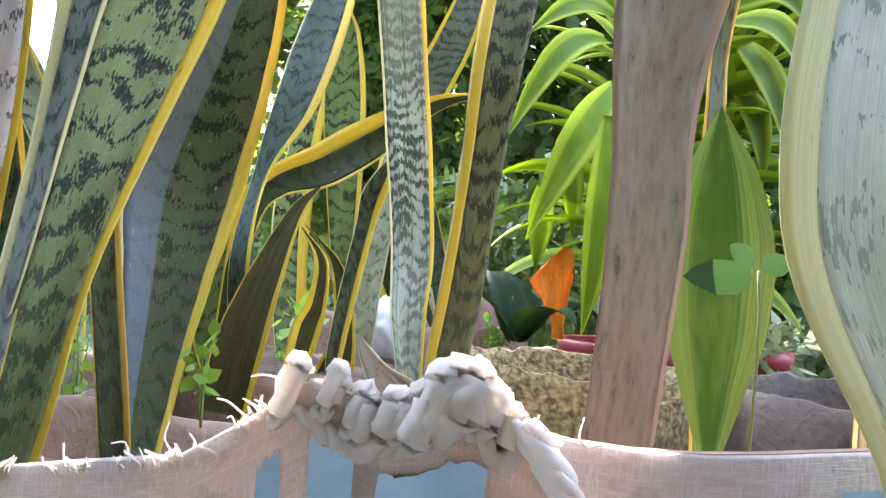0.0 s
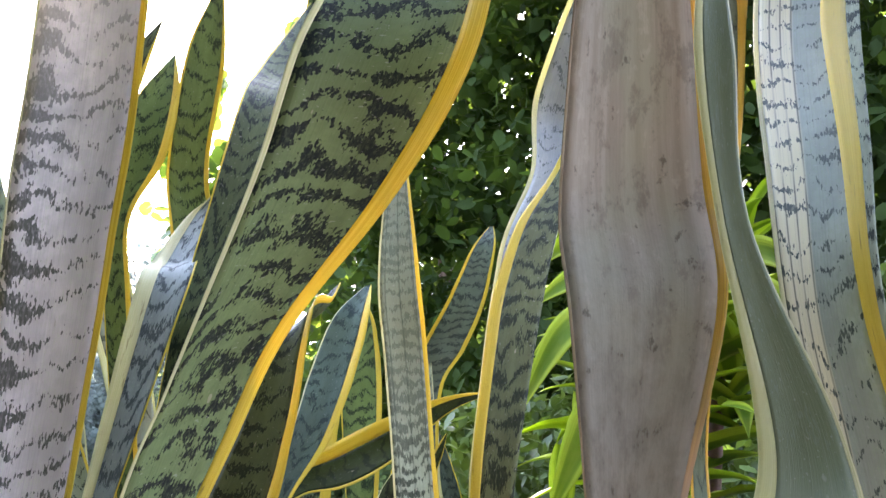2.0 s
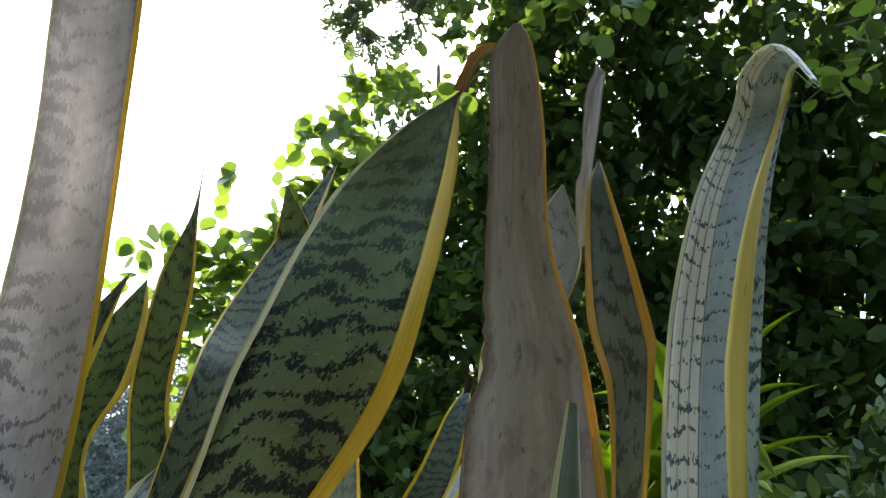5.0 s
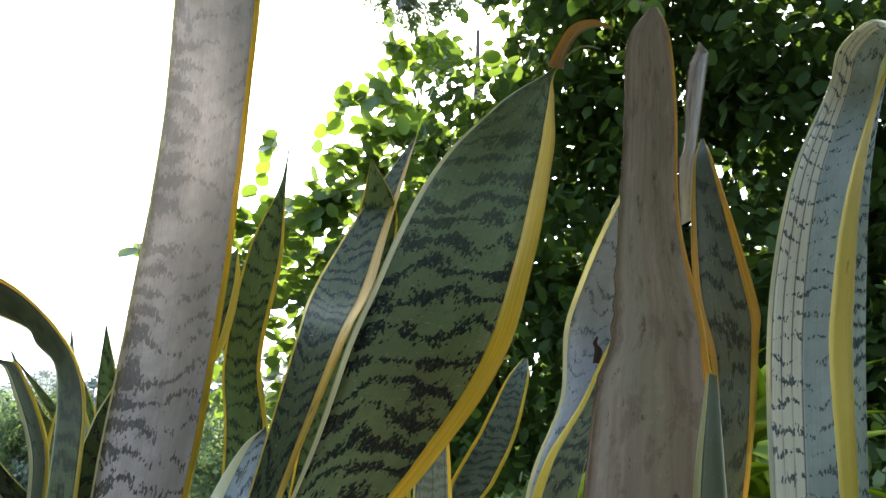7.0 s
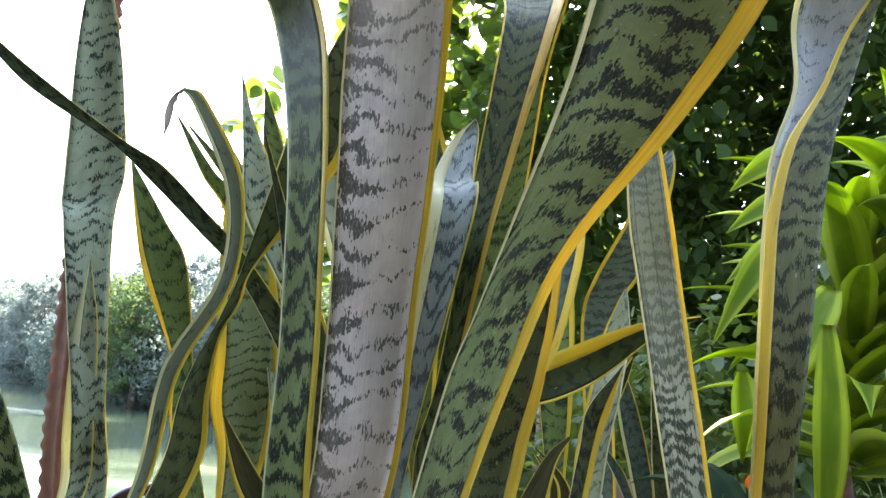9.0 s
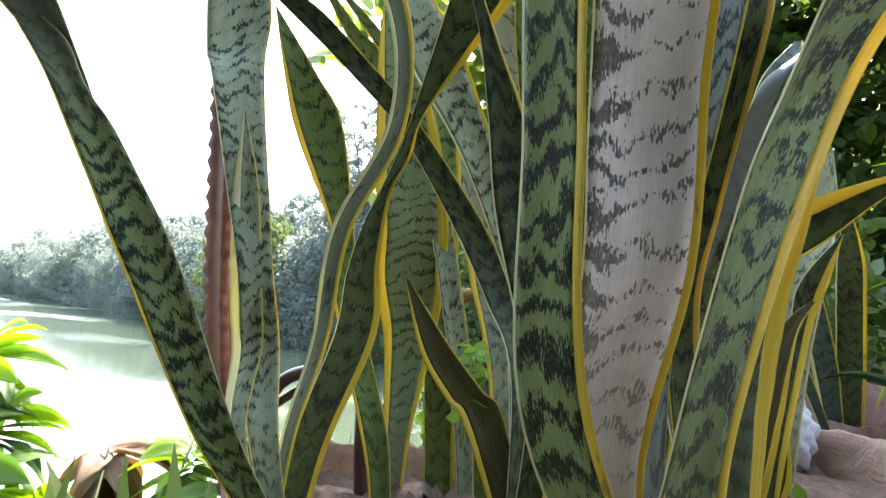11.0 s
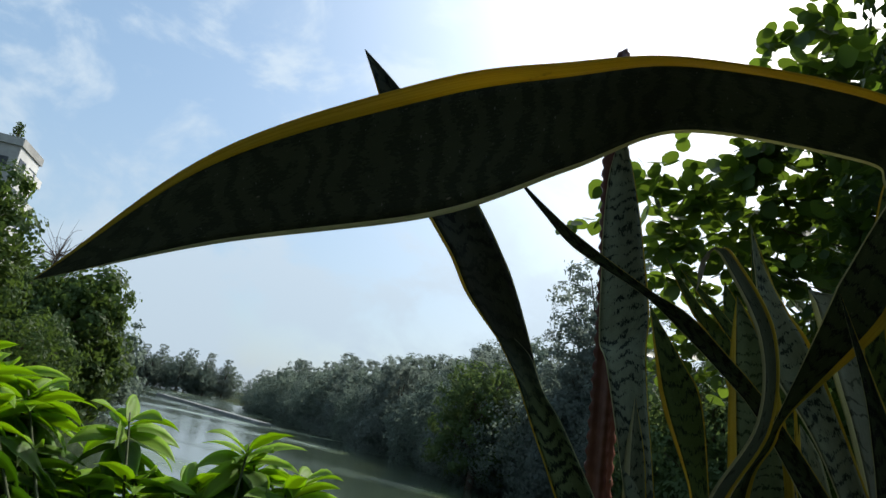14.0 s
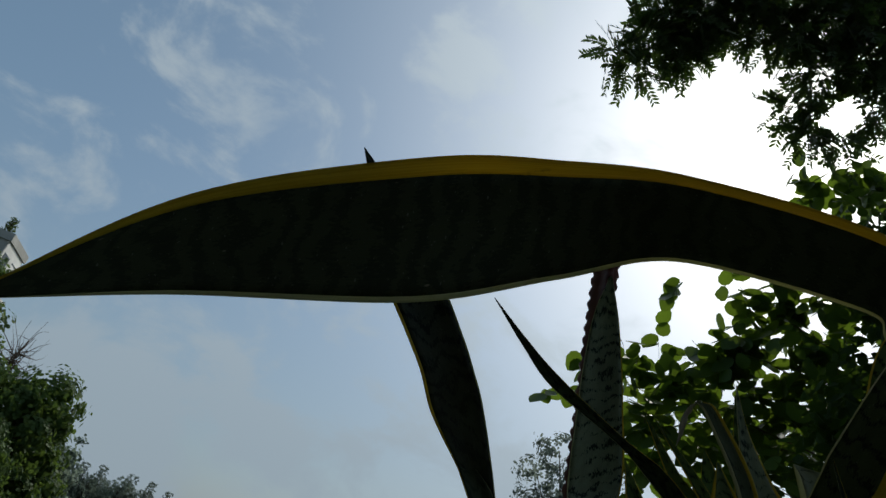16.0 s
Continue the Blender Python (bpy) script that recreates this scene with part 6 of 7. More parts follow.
snake_leaf(left, "green", 0.12, 0.03, 0.12, (-0.445, 0.802, 0.22, 19, 8, 0), (-0.518, 0.794, 0.466, 23, 8, 18), (-0.594, 0.785, 0.711, 26, 8, 36), (-0.642, 0.766, 0.781, 17, 9, 29), (-0.688, 0.745, 0.856, 2, 9, 29))
snake_leaf(left, "deadleaf", 0.16, 0.04, 0.12, (-0.365, 0.643, 0.22, 25, 20, 0), (-0.403, 0.622, 0.349, 36, 20, 10), (-0.421, 0.613, 0.374, 34, 19, 16), (-0.445, 0.599, 0.411, 28, 20, 10), (-0.47, 0.581, 0.471, 3, 18, 26))
snake_leaf(left, "band2", 0.05, 0.06, 0.12, (-0.452, 0.758, 0.22, 17, 20, 0), (-0.468, 0.757, 0.375, 24, 20, 9), (-0.489, 0.756, 0.48, 25, 20, 9), (-0.509, 0.758, 0.572, 24, 20, 9), (-0.524, 0.747, 0.7, 1, 20, 9))
snake_leaf(left, "pale2", 0.2, 0.05, 0.12, (-0.423, 0.796, 0.22, 18, 20, 0), (-0.437, 0.801, 0.377, 25, 20, 9), (-0.461, 0.799, 0.486, 34, 20, 9), (-0.484, 0.799, 0.582, 30, 20, 9), (-0.499, 0.797, 0.634, 2, 20, 9))
snake_leaf(left, "drygrey", 0.05, 0.05, 0.25, (-0.558, 0.56, 0.812, 10, -164, -38), (-0.566, 0.558, 0.803, 11, -165, -41), (-0.57, 0.56, 0.787, 12, -160, -26), (-0.573, 0.563, 0.772, 8, -164, -38), (-0.577, 0.564, 0.758, 1, -164, -38))
snake_leaf(left, "dryyellow", 0.05, 0.05, 0.3, (-0.59, 0.763, 0.22, 14, -51, 0), (-0.567, 0.794, 0.338, 15, -51, 42), (-0.542, 0.825, 0.453, 18, -54, 82), (-0.521, 0.834, 0.453, 24, -81, 83), (-0.48, 0.848, 0.463, 15, -113, 81), (-0.453, 0.864, 0.425, 15, 16, 35), (-0.44, 0.878, 0.357, 17, 20, 9))

# more leaves of the plant in the cloth pot
snake_leaf(far, "teal", 0.14, 0.06, 0.12, (0.014, 1.38, 0.275, 30, 8, 0), (-0.007, 1.362, 0.384, 42, 8, 4), (-0.03, 1.344, 0.478, 42, 8, 6), (-0.042, 1.335, 0.53, 30, 8, 6), (-0.056, 1.327, 0.60, 2, 8, 6))
snake_leaf(far, "darks", 0.05, 0.12, 0.12, (0.052, 1.441, 0.275, 36, 4, 0), (0.045, 1.426, 0.382, 48, 4, 2), (0.039, 1.41, 0.491, 50, 4, 4), (0.034, 1.397, 0.579, 44, 4, 4), (0.024, 1.386, 0.68, 2, 4, 4))
snake_leaf(far, "blacky", 0.40, 0.05, 0.2, (-0.062, 1.36, 0.275, 12, 8, 0), (-0.107, 1.25, 0.391, 30, 8, 16), (-0.082, 1.205, 0.487, 40, 8, 24), (-0.058, 1.195, 0.546, 34, 8, 30), (-0.036, 1.193, 0.592, 3, 8, 30))
snake_leaf(far, "teal", 0.08, 0.08, 0.12, (-0.003, 1.343, 0.275, 14, 8, 20), (-0.04, 1.326, 0.364, 20, 8, 28), (-0.062, 1.316, 0.40, 16, 8, 28), (-0.088, 1.306, 0.44, 2, 8, 28))

# ---- dark metal hoop stuck into the bag ----
RAIL = plain_mat("dark_brown_enamel", (0.035, 0.018, 0.016), (0.06, 0.03, 0.025), 60.0, 0.28, 0.0006, spec=0.6)
hoop = thing("metal_stand", (-0.62, 0.72, 0.20), "dark brown enamelled metal hoop stand in the bag", "plant stand")
here = np.array(hoop.location)
for name, path, r in (("rail", ((-0.69, 0.705, 0.19), (-0.685, 0.705, 0.30), (-0.668, 0.708, 0.345), (-0.640, 0.712, 0.364), (-0.60, 0.720, 0.369), (-0.578, 0.726, 0.366)), 0.0075), ("leg", ((-0.579, 0.726, 0.366), (-0.571, 0.729, 0.352), (-0.570, 0.732, 0.30), (-0.566, 0.738, 0.20)), 0.0085), ("brace", ((-0.672, 0.715, 0.325), (-0.640, 0.722, 0.347), (-0.60, 0.730, 0.352), (-0.574, 0.732, 0.348)), 0.005)):
    v, f = tube([np.array(q) - here for q in path], [r] * len(path), 12, 6)
    child(name, mesh_from(name, v, f, RAIL), hoop)

# ---- reddish toothed stem behind the left clump ----
STEM = plain_mat("red_brown_stem", (0.15, 0.045, 0.03), (0.24, 0.09, 0.06), 26.0, 0.55, 0.003)
STEMSCAR = plain_mat("pale_scar", (0.45, 0.36, 0.28), (0.36, 0.26, 0.2), 60.0, 0.8, 0.001)
spurge = thing("spurge", (-0.696, 0.657, 0.20), "red-brown three-sided spurge stem with toothed ridges", "succulent")
foot, top = np.array((0.0, 0.0, 0.0)), np.array((-0.737, 0.617, 1.153)) - np.array((-0.696, 0.657, 0.20))
length = np.linalg.norm(top)
axis = top / length
ex = unit(np.cross(axis, np.array([0.2, 1.0, 0.0])))
ey = np.cross(axis, ex)
v, sides, rows_n = [], 24, 170
for i in range(rows_n):
    k = i / (rows_n - 1)
    c = foot + top * k + ex * 0.004 * math.sin(k * 9) + np.array([0.035, 0.005, 0.0]) * (1 - k) ** 8
    tooth = 0.5 + 0.5 * math.sin(i * 2 * math.pi / 3.4)
    close = 1.0 if k < 0.985 else 0.55
    for j in range(sides):
        a = 2 * math.pi * j / sides
        ridge = max(0.0, math.cos(3 * (a - 0.35) / 2) ** 2) ** 2.5
        r = close * (0.0095 + ridge * (0.0105 + 0.005 * tooth))
        v.append(c + (ex * math.cos(a) + ey * math.sin(a)) * r)
f = [(i * sides + j, i * sides + (j + 1) % sides, (i + 1) * sides + (j + 1) % sides, (i + 1) * sides + j) for i in range(rows_n - 1) for j in range(sides)]
f.append(tuple((rows_n - 1) * sides + j for j in range(sides)))
child("stem", mesh_from("stem", v, f, STEM), spurge)
rng_s = np.random.default_rng(8)
for k in range(26):
    bm = bmesh.new()
    bmesh.ops.create_icosphere(bm, subdivisions=1, radius=1.0)
    h = rng_s.uniform(0.05, 0.9)
    c = top * h - ey * 0.012 + ex * rng_s.uniform(-0.012, 0.012)
    bmesh.ops.transform(bm, matrix=Matrix.LocRotScale(c, None, (0.0018, 0.0016, rng_s.uniform(0.002, 0.005))), verts=bm.verts)
    part("scar", bm, STEMSCAR, spurge)


# ---- striped cane plant ----
def strap_mat(name, mid, edge, through_color, share=0.4):
    """Bright strap leaf: green middle, paler stripes to the edges."""
    m, n, l = graph(name)
    u, v, r = leaf_axes(n, l)
    e = n_math(n, l, "ABSOLUTE", n_math(n, l, "SUBTRACT", u, 0.5))
    wob = n_noise(n, l, n_vec(n, l, n_math(n, l, "MULTIPLY", u, 22.0), n_math(n, l, "MULTIPLY", v, 1.5), r), 1.0, 2.0)
    k = n_range(n, l, n_math(n, l, "ADD", e, n_math(n, l, "MULTIPLY", wob, 0.24)), 0.30, 0.46)
    col = n_mix(n, l, k, mid, edge)
    vein = n_noise(n, l, n_vec(n, l, n_math(n, l, "MULTIPLY", u, 75.0), n_math(n, l, "MULTIPLY", v, 2.0), r), 1.0, 2.0)
    blotch = n_noise(n, l, n_vec(n, l, n_math(n, l, "MULTIPLY", u, 3.0), n_math(n, l, "MULTIPLY", v, 16.0), r), 1.0, 3.0)
    col = n_mix(n, l, n_range(n, l, vein, 0.42, 0.62, 0.0, 0.4), col, tuple(c * 0.55 for c in mid))
    col = n_mix(n, l, n_range(n, l, blotch, 0.45, 0.7, 0.0, 0.35), col, edge)
    n_out(n, l, col, 0.48, wob, 0.001, 0.4, share, n_mix(n, l, k, through_color, tuple(min(1, c * 1.6) for c in through_color)), 0.12)
    return m


STRAP = strap_mat("striped_strap_leaf", (0.09, 0.175, 0.014), (0.36, 0.42, 0.04), (0.29, 0.40, 0.02), 0.42)
CLOVER = foliage_mat("clover_leaf", (0.028, 0.075, 0.025), (0.04, 0.095, 0.032), (0.05, 0.12, 0.03), 0.25, 0.6, 8.0, 0.08)
LILY = strap_mat("striped_green_leaf", (0.04, 0.10, 0.018), (0.17, 0.25, 0.07), (0.13, 0.22, 0.02), 0.2)
STRAP_DARK = strap_mat("dark_broad_leaf", (0.025, 0.055, 0.03), (0.05, 0.09, 0.05), (0.05, 0.1, 0.02))
ORANGELEAF = dry_mat("orange_dead_leaf", (0.85, 0.27, 0.02), (0.70, 0.20, 0.012), (0.45, 0.12, 0.02), 0.35)


def strap_leaf(name, parent, root, az, rise, length, width, droop, mat, seed, label="", full=0.8, start=0.12, twist=0.0):
    """A strap leaf that leaves its stem at a slope and bends over; az in degrees from +y towards +x."""
    rng = np.random.default_rng(seed)
    a = radians(az)
    d = np.array([math.sin(a), math.cos(a), 0.0])
    side = np.array([math.cos(a), -math.sin(a), 0.0])
    c, h = [], []
    p, el = np.array(root, float), radians(rise)
    for i in range(13):
        k = i / 12
        c.append(p.copy())
        w = width * 0.5 * max(0.02, math.sin(math.pi * min(1, start + (1 - start) * k) ** full)) if k < 1 else 0.0005
        tw = twist + rng.normal() * 0.04 + 0.25 * k * math.sin(seed)
        h.append((side * math.cos(tw) + np.array([0, 0, 1]) * math.sin(tw)) * w)
        p = p + (d * math.cos(el) + np.array([0, 0, 1]) * math.sin(el)) * length / 12
        el -= radians(droop) / 12 * (0.5 + k)
    both = spline(np.hstack([np.array(c), np.array(h)]), 2)
    along = np.concatenate([[0], np.cumsum(np.linalg.norm(np.diff(both[:, :3], axis=0), axis=1))])
    return child(name, ribbon(name, both[:, :3], both[:, 3:], list(np.linspace(-1, 1, 5)), mat, 0.0012, 0.14, along, rng, 0.03), parent, label)


WEEDSTEM = plain_mat("weed_stem", (0.14, 0.22, 0.05), (0.20, 0.26, 0.08), 40.0, 0.6, 0.0005)
def leaf_between(name, parent, root, tip, width, sag, mat, seed):
    """A broad strap leaf from root to tip (world), bowed upwards by sag, turned to show its face sideways."""
    rng = np.random.default_rng(seed)
    a, b = np.array(root) - np.array(parent.location), np.array(tip) - np.array(parent.location)
    k = np.linspace(0, 1, 11)[:, None]
    c = a + (b - a) * k + np.array([0, 0, 1.0]) * sag * np.sin(np.pi * k) + np.array([0, -0.03, 0]) * np.sin(np.pi * k)
    tang = unit(np.gradient(c, axis=0))
    across = unit(np.cross(tang, unit(np.array([rng.uniform(-0.3, 0.3), -1.0, rng.uniform(0.2, 0.7)]))))
    w = width * 0.5 * np.maximum(0.03, np.sin(np.pi * np.minimum(1, 0.1 + 0.9 * k) ** 0.85))
    both = spline(np.hstack([c, across * w]), 3)
    along = np.concatenate([[0], np.cumsum(np.linalg.norm(np.diff(both[:, :3], axis=0), axis=1))])
    return child(name, ribbon(name, both[:, :3], both[:, 3:], list(np.linspace(-1, 1, 9)), mat, 0.0012, 0.12, along, rng, 0.03), parent)


cane = thing("cane_plant", (0.38, 1.38, 0.25), "striped cane plant with arching yellow-green strap leaves", "cane plant")
v, f = tube([(0.0, 0.05, 0), (-0.02, 0.03, 0.25), (0.0, 0.0, 0.6)], [0.02, 0.017, 0.014], 10)
child("cane", mesh_from("cane", v, f, CANE), cane)
v, f = tube([(0.09, 0.1, 0), (0.12, 0.06, 0.35), (0.15, 0.02, 0.68)], [0.018, 0.016, 0.012], 10)
child("cane", mesh_from("cane", v, f, CANE), cane)
rng_c = np.random.default_rng(17)
for k in range(46):
    h = 0.16 + 0.44 * k / 46
    strap_leaf("leaf", cane, (0.0, 0.0, h), k * 137.5 + rng_c.uniform(-15, 15), 15 + 55 * k / 46, rng_c.uniform(0.30, 0.42), rng_c.uniform(0.066, 0.086), rng_c.uniform(45, 105), STRAP, 300 + k, "", 0.7, 0.08, rng_c.uniform(-0.5, 0.5))
for k in range(36):
    h = 0.36 + 0.34 * k / 36
    strap_leaf("leaf", cane, (0.15, 0.02, h), k * 137.5 + rng_c.uniform(-15, 15), 15 + 55 * k / 36, rng_c.uniform(0.28, 0.38), rng_c.uniform(0.062, 0.082), rng_c.uniform(45, 105), STRAP, 400 + k, "", 0.7, 0.08, rng_c.uniform(-0.5, 0.5))

leaf_between("leaf", cane, (0.248, 1.081, 0.711), (0.119, 1.049, 0.458), 0.065, 0.02, STRAP, 900)
leaf_between("leaf", cane, (0.279, 1.226, 0.863), (0.113, 1.187, 0.816), 0.06, 0.03, STRAP, 901)
leaf_between("leaf", cane, (0.262, 1.198, 0.797), (0.107, 1.160, 0.721), 0.055, 0.03, STRAP, 902)
leaf_between("leaf", cane, (0.240, 1.148, 0.803), (0.081, 1.114, 0.616), 0.06, 0.05, STRAP, 903)
leaf_between("leaf", cane, (0.226, 1.033, 0.650), (0.202, 1.004, 0.325), 0.046, -0.02, STRAP, 904)
leaf_between("leaf", cane, (0.294, 1.273, 0.965), (0.127, 1.234, 0.905), 0.065, 0.03, STRAP, 905)
leaf_between("leaf", cane, (0.479, 1.227, 0.849), (0.571, 1.194, 0.640), 0.07, 0.02, STRAP, 906)
leaf_between("leaf", cane, (0.483, 1.275, 0.928), (0.622, 1.237, 0.873), 0.07, 0.04, STRAP, 907)
leaf_between("leaf", cane, (0.453, 1.177, 0.859), (0.570, 1.140, 0.752), 0.065, 0.03, STRAP, 908)
leaf_between("leaf", cane, (0.525, 1.329, 0.799), (0.576, 1.295, 0.605), 0.06, 0.02, STRAP, 909)
leaf_between("leaf", cane, (0.182, 1.385, 0.585), (0.174, 1.351, 0.416), 0.05, 0, STRAP, 910)
leaf_between("leaf", cane, (0.219, 1.382, 0.688), (0.241, 1.349, 0.487), 0.05, 0, STRAP, 911)
orange = thing("fallen_leaf", (0.185, 1.22, 0.33), "bright orange dead leaf hanging over the pots", "dead leaf")
c = np.array([(0.02, 0.0, -0.03), (0.016, 0.0, 0.0), (0.008, 0.0, 0.04), (0.0, 0.005, 0.08), (0.004, 0.01, 0.105), (0.014, 0.012, 0.122)])
h = np.array([(0.012, 0.004, 0), (0.013, 0.006, 0.0), (0.026, 0.012, 0.004), (0.038, 0.014, 0.016), (0.030, 0.010, 0.022), (0.010, 0, 0.010)])
both = spline(np.hstack([c, h]), 5)
along = np.linspace(0, 0.18, len(both))
child("blade", ribbon("blade", both[:, :3], both[:, 3:], list(np.linspace(-1, 1, 9)), ORANGELEAF, 0.0015, 0.22, along, rng_c, 0.06), orange)

broad = thing("lily_plant", (0.146, 0.373, 0.336), "single broad green leaf with pale stripes", "foliage plant")
strap_leaf("leaf", broad, (0.0, 0.0, -0.02), 8, 87, 0.19, 0.058, 8, LILY, 801, "", 1.25)
v, f = tube([(0.0, 0.006, -0.12), (0.001, 0.006, -0.05), (0.0, 0.005, -0.01)], [0.004, 0.0038, 0.003], 8, 3)
child("stalk", mesh_from("stalk", v, f, WEEDSTEM), broad)

dark_plant = thing("foliage_plant", (0.14, 1.24, 0.27), "dark glossy broad-leaved plant", "foliage plant")
for k, (az, rise, le, wi) in enumerate(((-75, 62, 0.22, 0.10), (-20, 70, 0.24, 0.09), (60, 50, 0.22, 0.09), (150, 55, 0.18, 0.08))):
    strap_leaf("leaf", dark_plant, (0.0, 0.0, 0.02), az, rise, le, wi, 110, STRAP_DARK, 820 + k)

TRAIL = foliage_mat("variegated_leaf", (0.16, 0.24, 0.08), (0.55, 0.58, 0.40), (0.4, 0.5, 0.2), 0.3, 0.4, 4.0)
trail = thing("trailing_plant", (0.62, 1.50, 0.24), "variegated trailing plant in a red pot", "foliage plant")
child("foliage", leaf_cloud("foliage", blobs(rng_c, [((0, 0, 0.08), (0.16, 0.14, 0.09)), ((-0.12, -0.1, 0.05), (0.1, 0.08, 0.07))], 700, 0.8), 0.05, TRAIL, rng_c, 0.2, 0.36, 0.2), trail)

clover = thing("weed", (0.134, 0.300, 0.411), "sprig of dark green clover over the bag", "weed", "weeds in the bags")
for foot, tip, ratio in (((0.1311, 0.3002, 0.4080), (0.1020, 0.3000, 0.4065), 0.55), ((0.1319, 0.3001, 0.4134), (0.1210, 0.2998, 0.4215), 0.8), ((0.1356, 0.3001, 0.4122), (0.1480, 0.3000, 0.4170), 0.8)):
    way = np.array([tip]) - np.array([foot])
    child("leaf", leaf_mesh("leaf", np.array([foot]) - np.array(clover.location), unit(way), unit(np.array([[0.05, -1.0, 0.35]])), np.linalg.norm(way, axis=1), CLOVER, ratio, 0.1, ROUND), clover)
v, f = tube([(0.0, 0.0, 0.0), (0.006, 0.01, -0.04), (0.02, 0.05, -0.17)], [0.0006, 0.0008, 0.001], 6, 4)
child("stem", mesh_from("stem", v, f, WEEDSTEM), clover)

# ---- young mango trees on the bank ----
MANGO = strap_mat("mango_leaf", (0.22, 0.36, 0.045), (0.27, 0.40, 0.055), (0.44, 0.60, 0.05), 0.48)
MANGO_STEM = plain_mat("mango_stem", (0.10, 0.12, 0.05), (0.06, 0.075, 0.03), 30.0, 0.8, 0.002)
MANGO_OLD = strap_mat("old_mango_leaf", (0.10, 0.18, 0.04), (0.14, 0.23, 0.05), (0.22, 0.36, 0.03))
MANGO_RED = strap_mat("young_mango_leaf", (0.20, 0.13, 0.07), (0.28, 0.19, 0.11), (0.28, 0.19, 0.08))


def mango(at, tips, seed, label):
    """Slender stems that end in whorls of long leaves. tips: x, y, z of each whorl in the world, and whether its leaves are young and reddish."""
    t = thing("mango_tree", at, label, "shrub", "young mango trees")
    rng = np.random.default_rng(seed)
    for x, y, z, red in tips:
        e = np.array((x, y, z)) - np.array(at)
        v, f = tube([(0, 0, -0.2), e * np.array([0.35, 0.35, 0.5]), e * np.array([0.8, 0.8, 0.85]), e], [0.010, 0.008, 0.006, 0.004], 7, 4)
        child("stem", mesh_from("stem", v, f, MANGO_STEM), t)
        for k in range(9):        # older leaves down the stem
            q = 0.5 + 0.045 * k
            strap_leaf("leaf", t, e * np.array([0.35, 0.35, 0.5]) * (1 - q) * 2 + e * (2 * q - 1) * np.array([1.0, 1.0, 1.0]), k * 137.5 + rng.uniform(-25, 25), rng.uniform(-35, 25), rng.uniform(0.24, 0.32), rng.uniform(0.085, 0.11), rng.uniform(30, 75), MANGO_OLD, seed * 100 + 50 + k, "", 0.8, 0.0, rng.uniform(-0.9, 0.9))
        n = 20
        for k in range(n):
            young = k / n
            m = MANGO_RED if red else (MANGO if young > 0.3 else MANGO_OLD)
            strap_leaf("leaf", t, e + np.array([0, 0, -0.16 + 0.13 * young]), k * 137.5 + rng.uniform(-20, 20), -45 - 25 * red + (85 - 10 * red) * young ** 0.8 + rng.uniform(-14, 14), rng.uniform(0.27, 0.35) * (1.0 - 0.25 * young), rng.uniform(0.092, 0.118) * (1.0 - 0.2 * young), rng.uniform(30, 75) + 20 * red, m, seed * 100 + k, "", 0.8, 0.0, rng.uniform(-0.9, 0.9))
    return t


mango((-1.9, 0.95, -1.35), ((-3.22, 1.42, 0.37, 0), (-2.91, 1.84, 0.33, 0), (-3.46, 0.90, 0.48, 0), (-3.34, 0.74, 0.45, 0), (-2.94, 1.61, 0.13, 0), (-3.35, 1.10, 0.15, 0), (-2.74, 2.03, 0.23, 0), (-3.66, 0.60, 0.44, 0), (-3.16, 1.30, 0.07, 0), (-3.31, 0.88, 0.09, 0), (-3.44, 1.08, 0.39, 0), (-3.35, 0.91, 0.31, 0), (-3.32, 0.69, 0.23, 0), (-3.01, 1.40, 0.15, 0), (-3.63, 0.70, 0.61, 0)), 61, "young mango tree with bright green whorls of leaves")
mango((-2.9, 0.75, -1.35), ((-3.75, 0.90, 0.52, 0), (-3.61, 1.04, 0.49, 0), (-3.71, 1.00, 0.32, 0), (-3.50, 1.16, 0.40, 0), (-3.77, 1.02, 0.12, 0), (-3.59, 1.17, 0.14, 0), (-3.43, 1.33, 0.09, 0), (-3.68, 1.16, -0.05, 0), (-3.35, 1.41, 0.06, 0), (-3.05, 1.65, 0.14, 0)), 63, "bushy young mango tree low on the bank")
mango((-1.6, 1.2, -1.35), ((-2.22, 2.15, -0.13, 1), (-1.93, 2.25, -0.11, 0), (-2.39, 1.99, -0.31, 0), (-2.70, 1.92, 0.17, 0), (-2.60, 1.98, -0.03, 0), (-2.95, 1.92, 0.25, 0), (-2.85, 1.90, -0.11, 0)), 62, "young mango tree with drooping leaves and a reddish flush")

# ---- frayed rim, print and small growth at the front bag ----


def print_patch(u0, u1, h0, h1, mat=BLUEPRINT):
    """Block printed on the front sack, lying on its surface."""
    n, m = 10, 6
    v = []
    for j in range(m + 1):
        for i in range(n + 1):
            wave = noise.noise(Vector((u0 * 300 + i * 0.7, j * 0.9, h0 * 9))) * 0.12
            q = np.array(front_surf(u0 + (u1 - u0) * (i / n + wave), h0 + (h1 - h0) * min(1.0, j / m + wave * 0.6)))
            away = unit(np.array([q[0], q[1], 0.0]))
            v.append(q + away * 0.0012)
    f = [(j * (n + 1) + i, j * (n + 1) + i + 1, (j + 1) * (n + 1) + i + 1, (j + 1) * (n + 1) + i) for j in range(m) for i in range(n)]
    child("print", mesh_from("print", v, f, mat), front_bag)


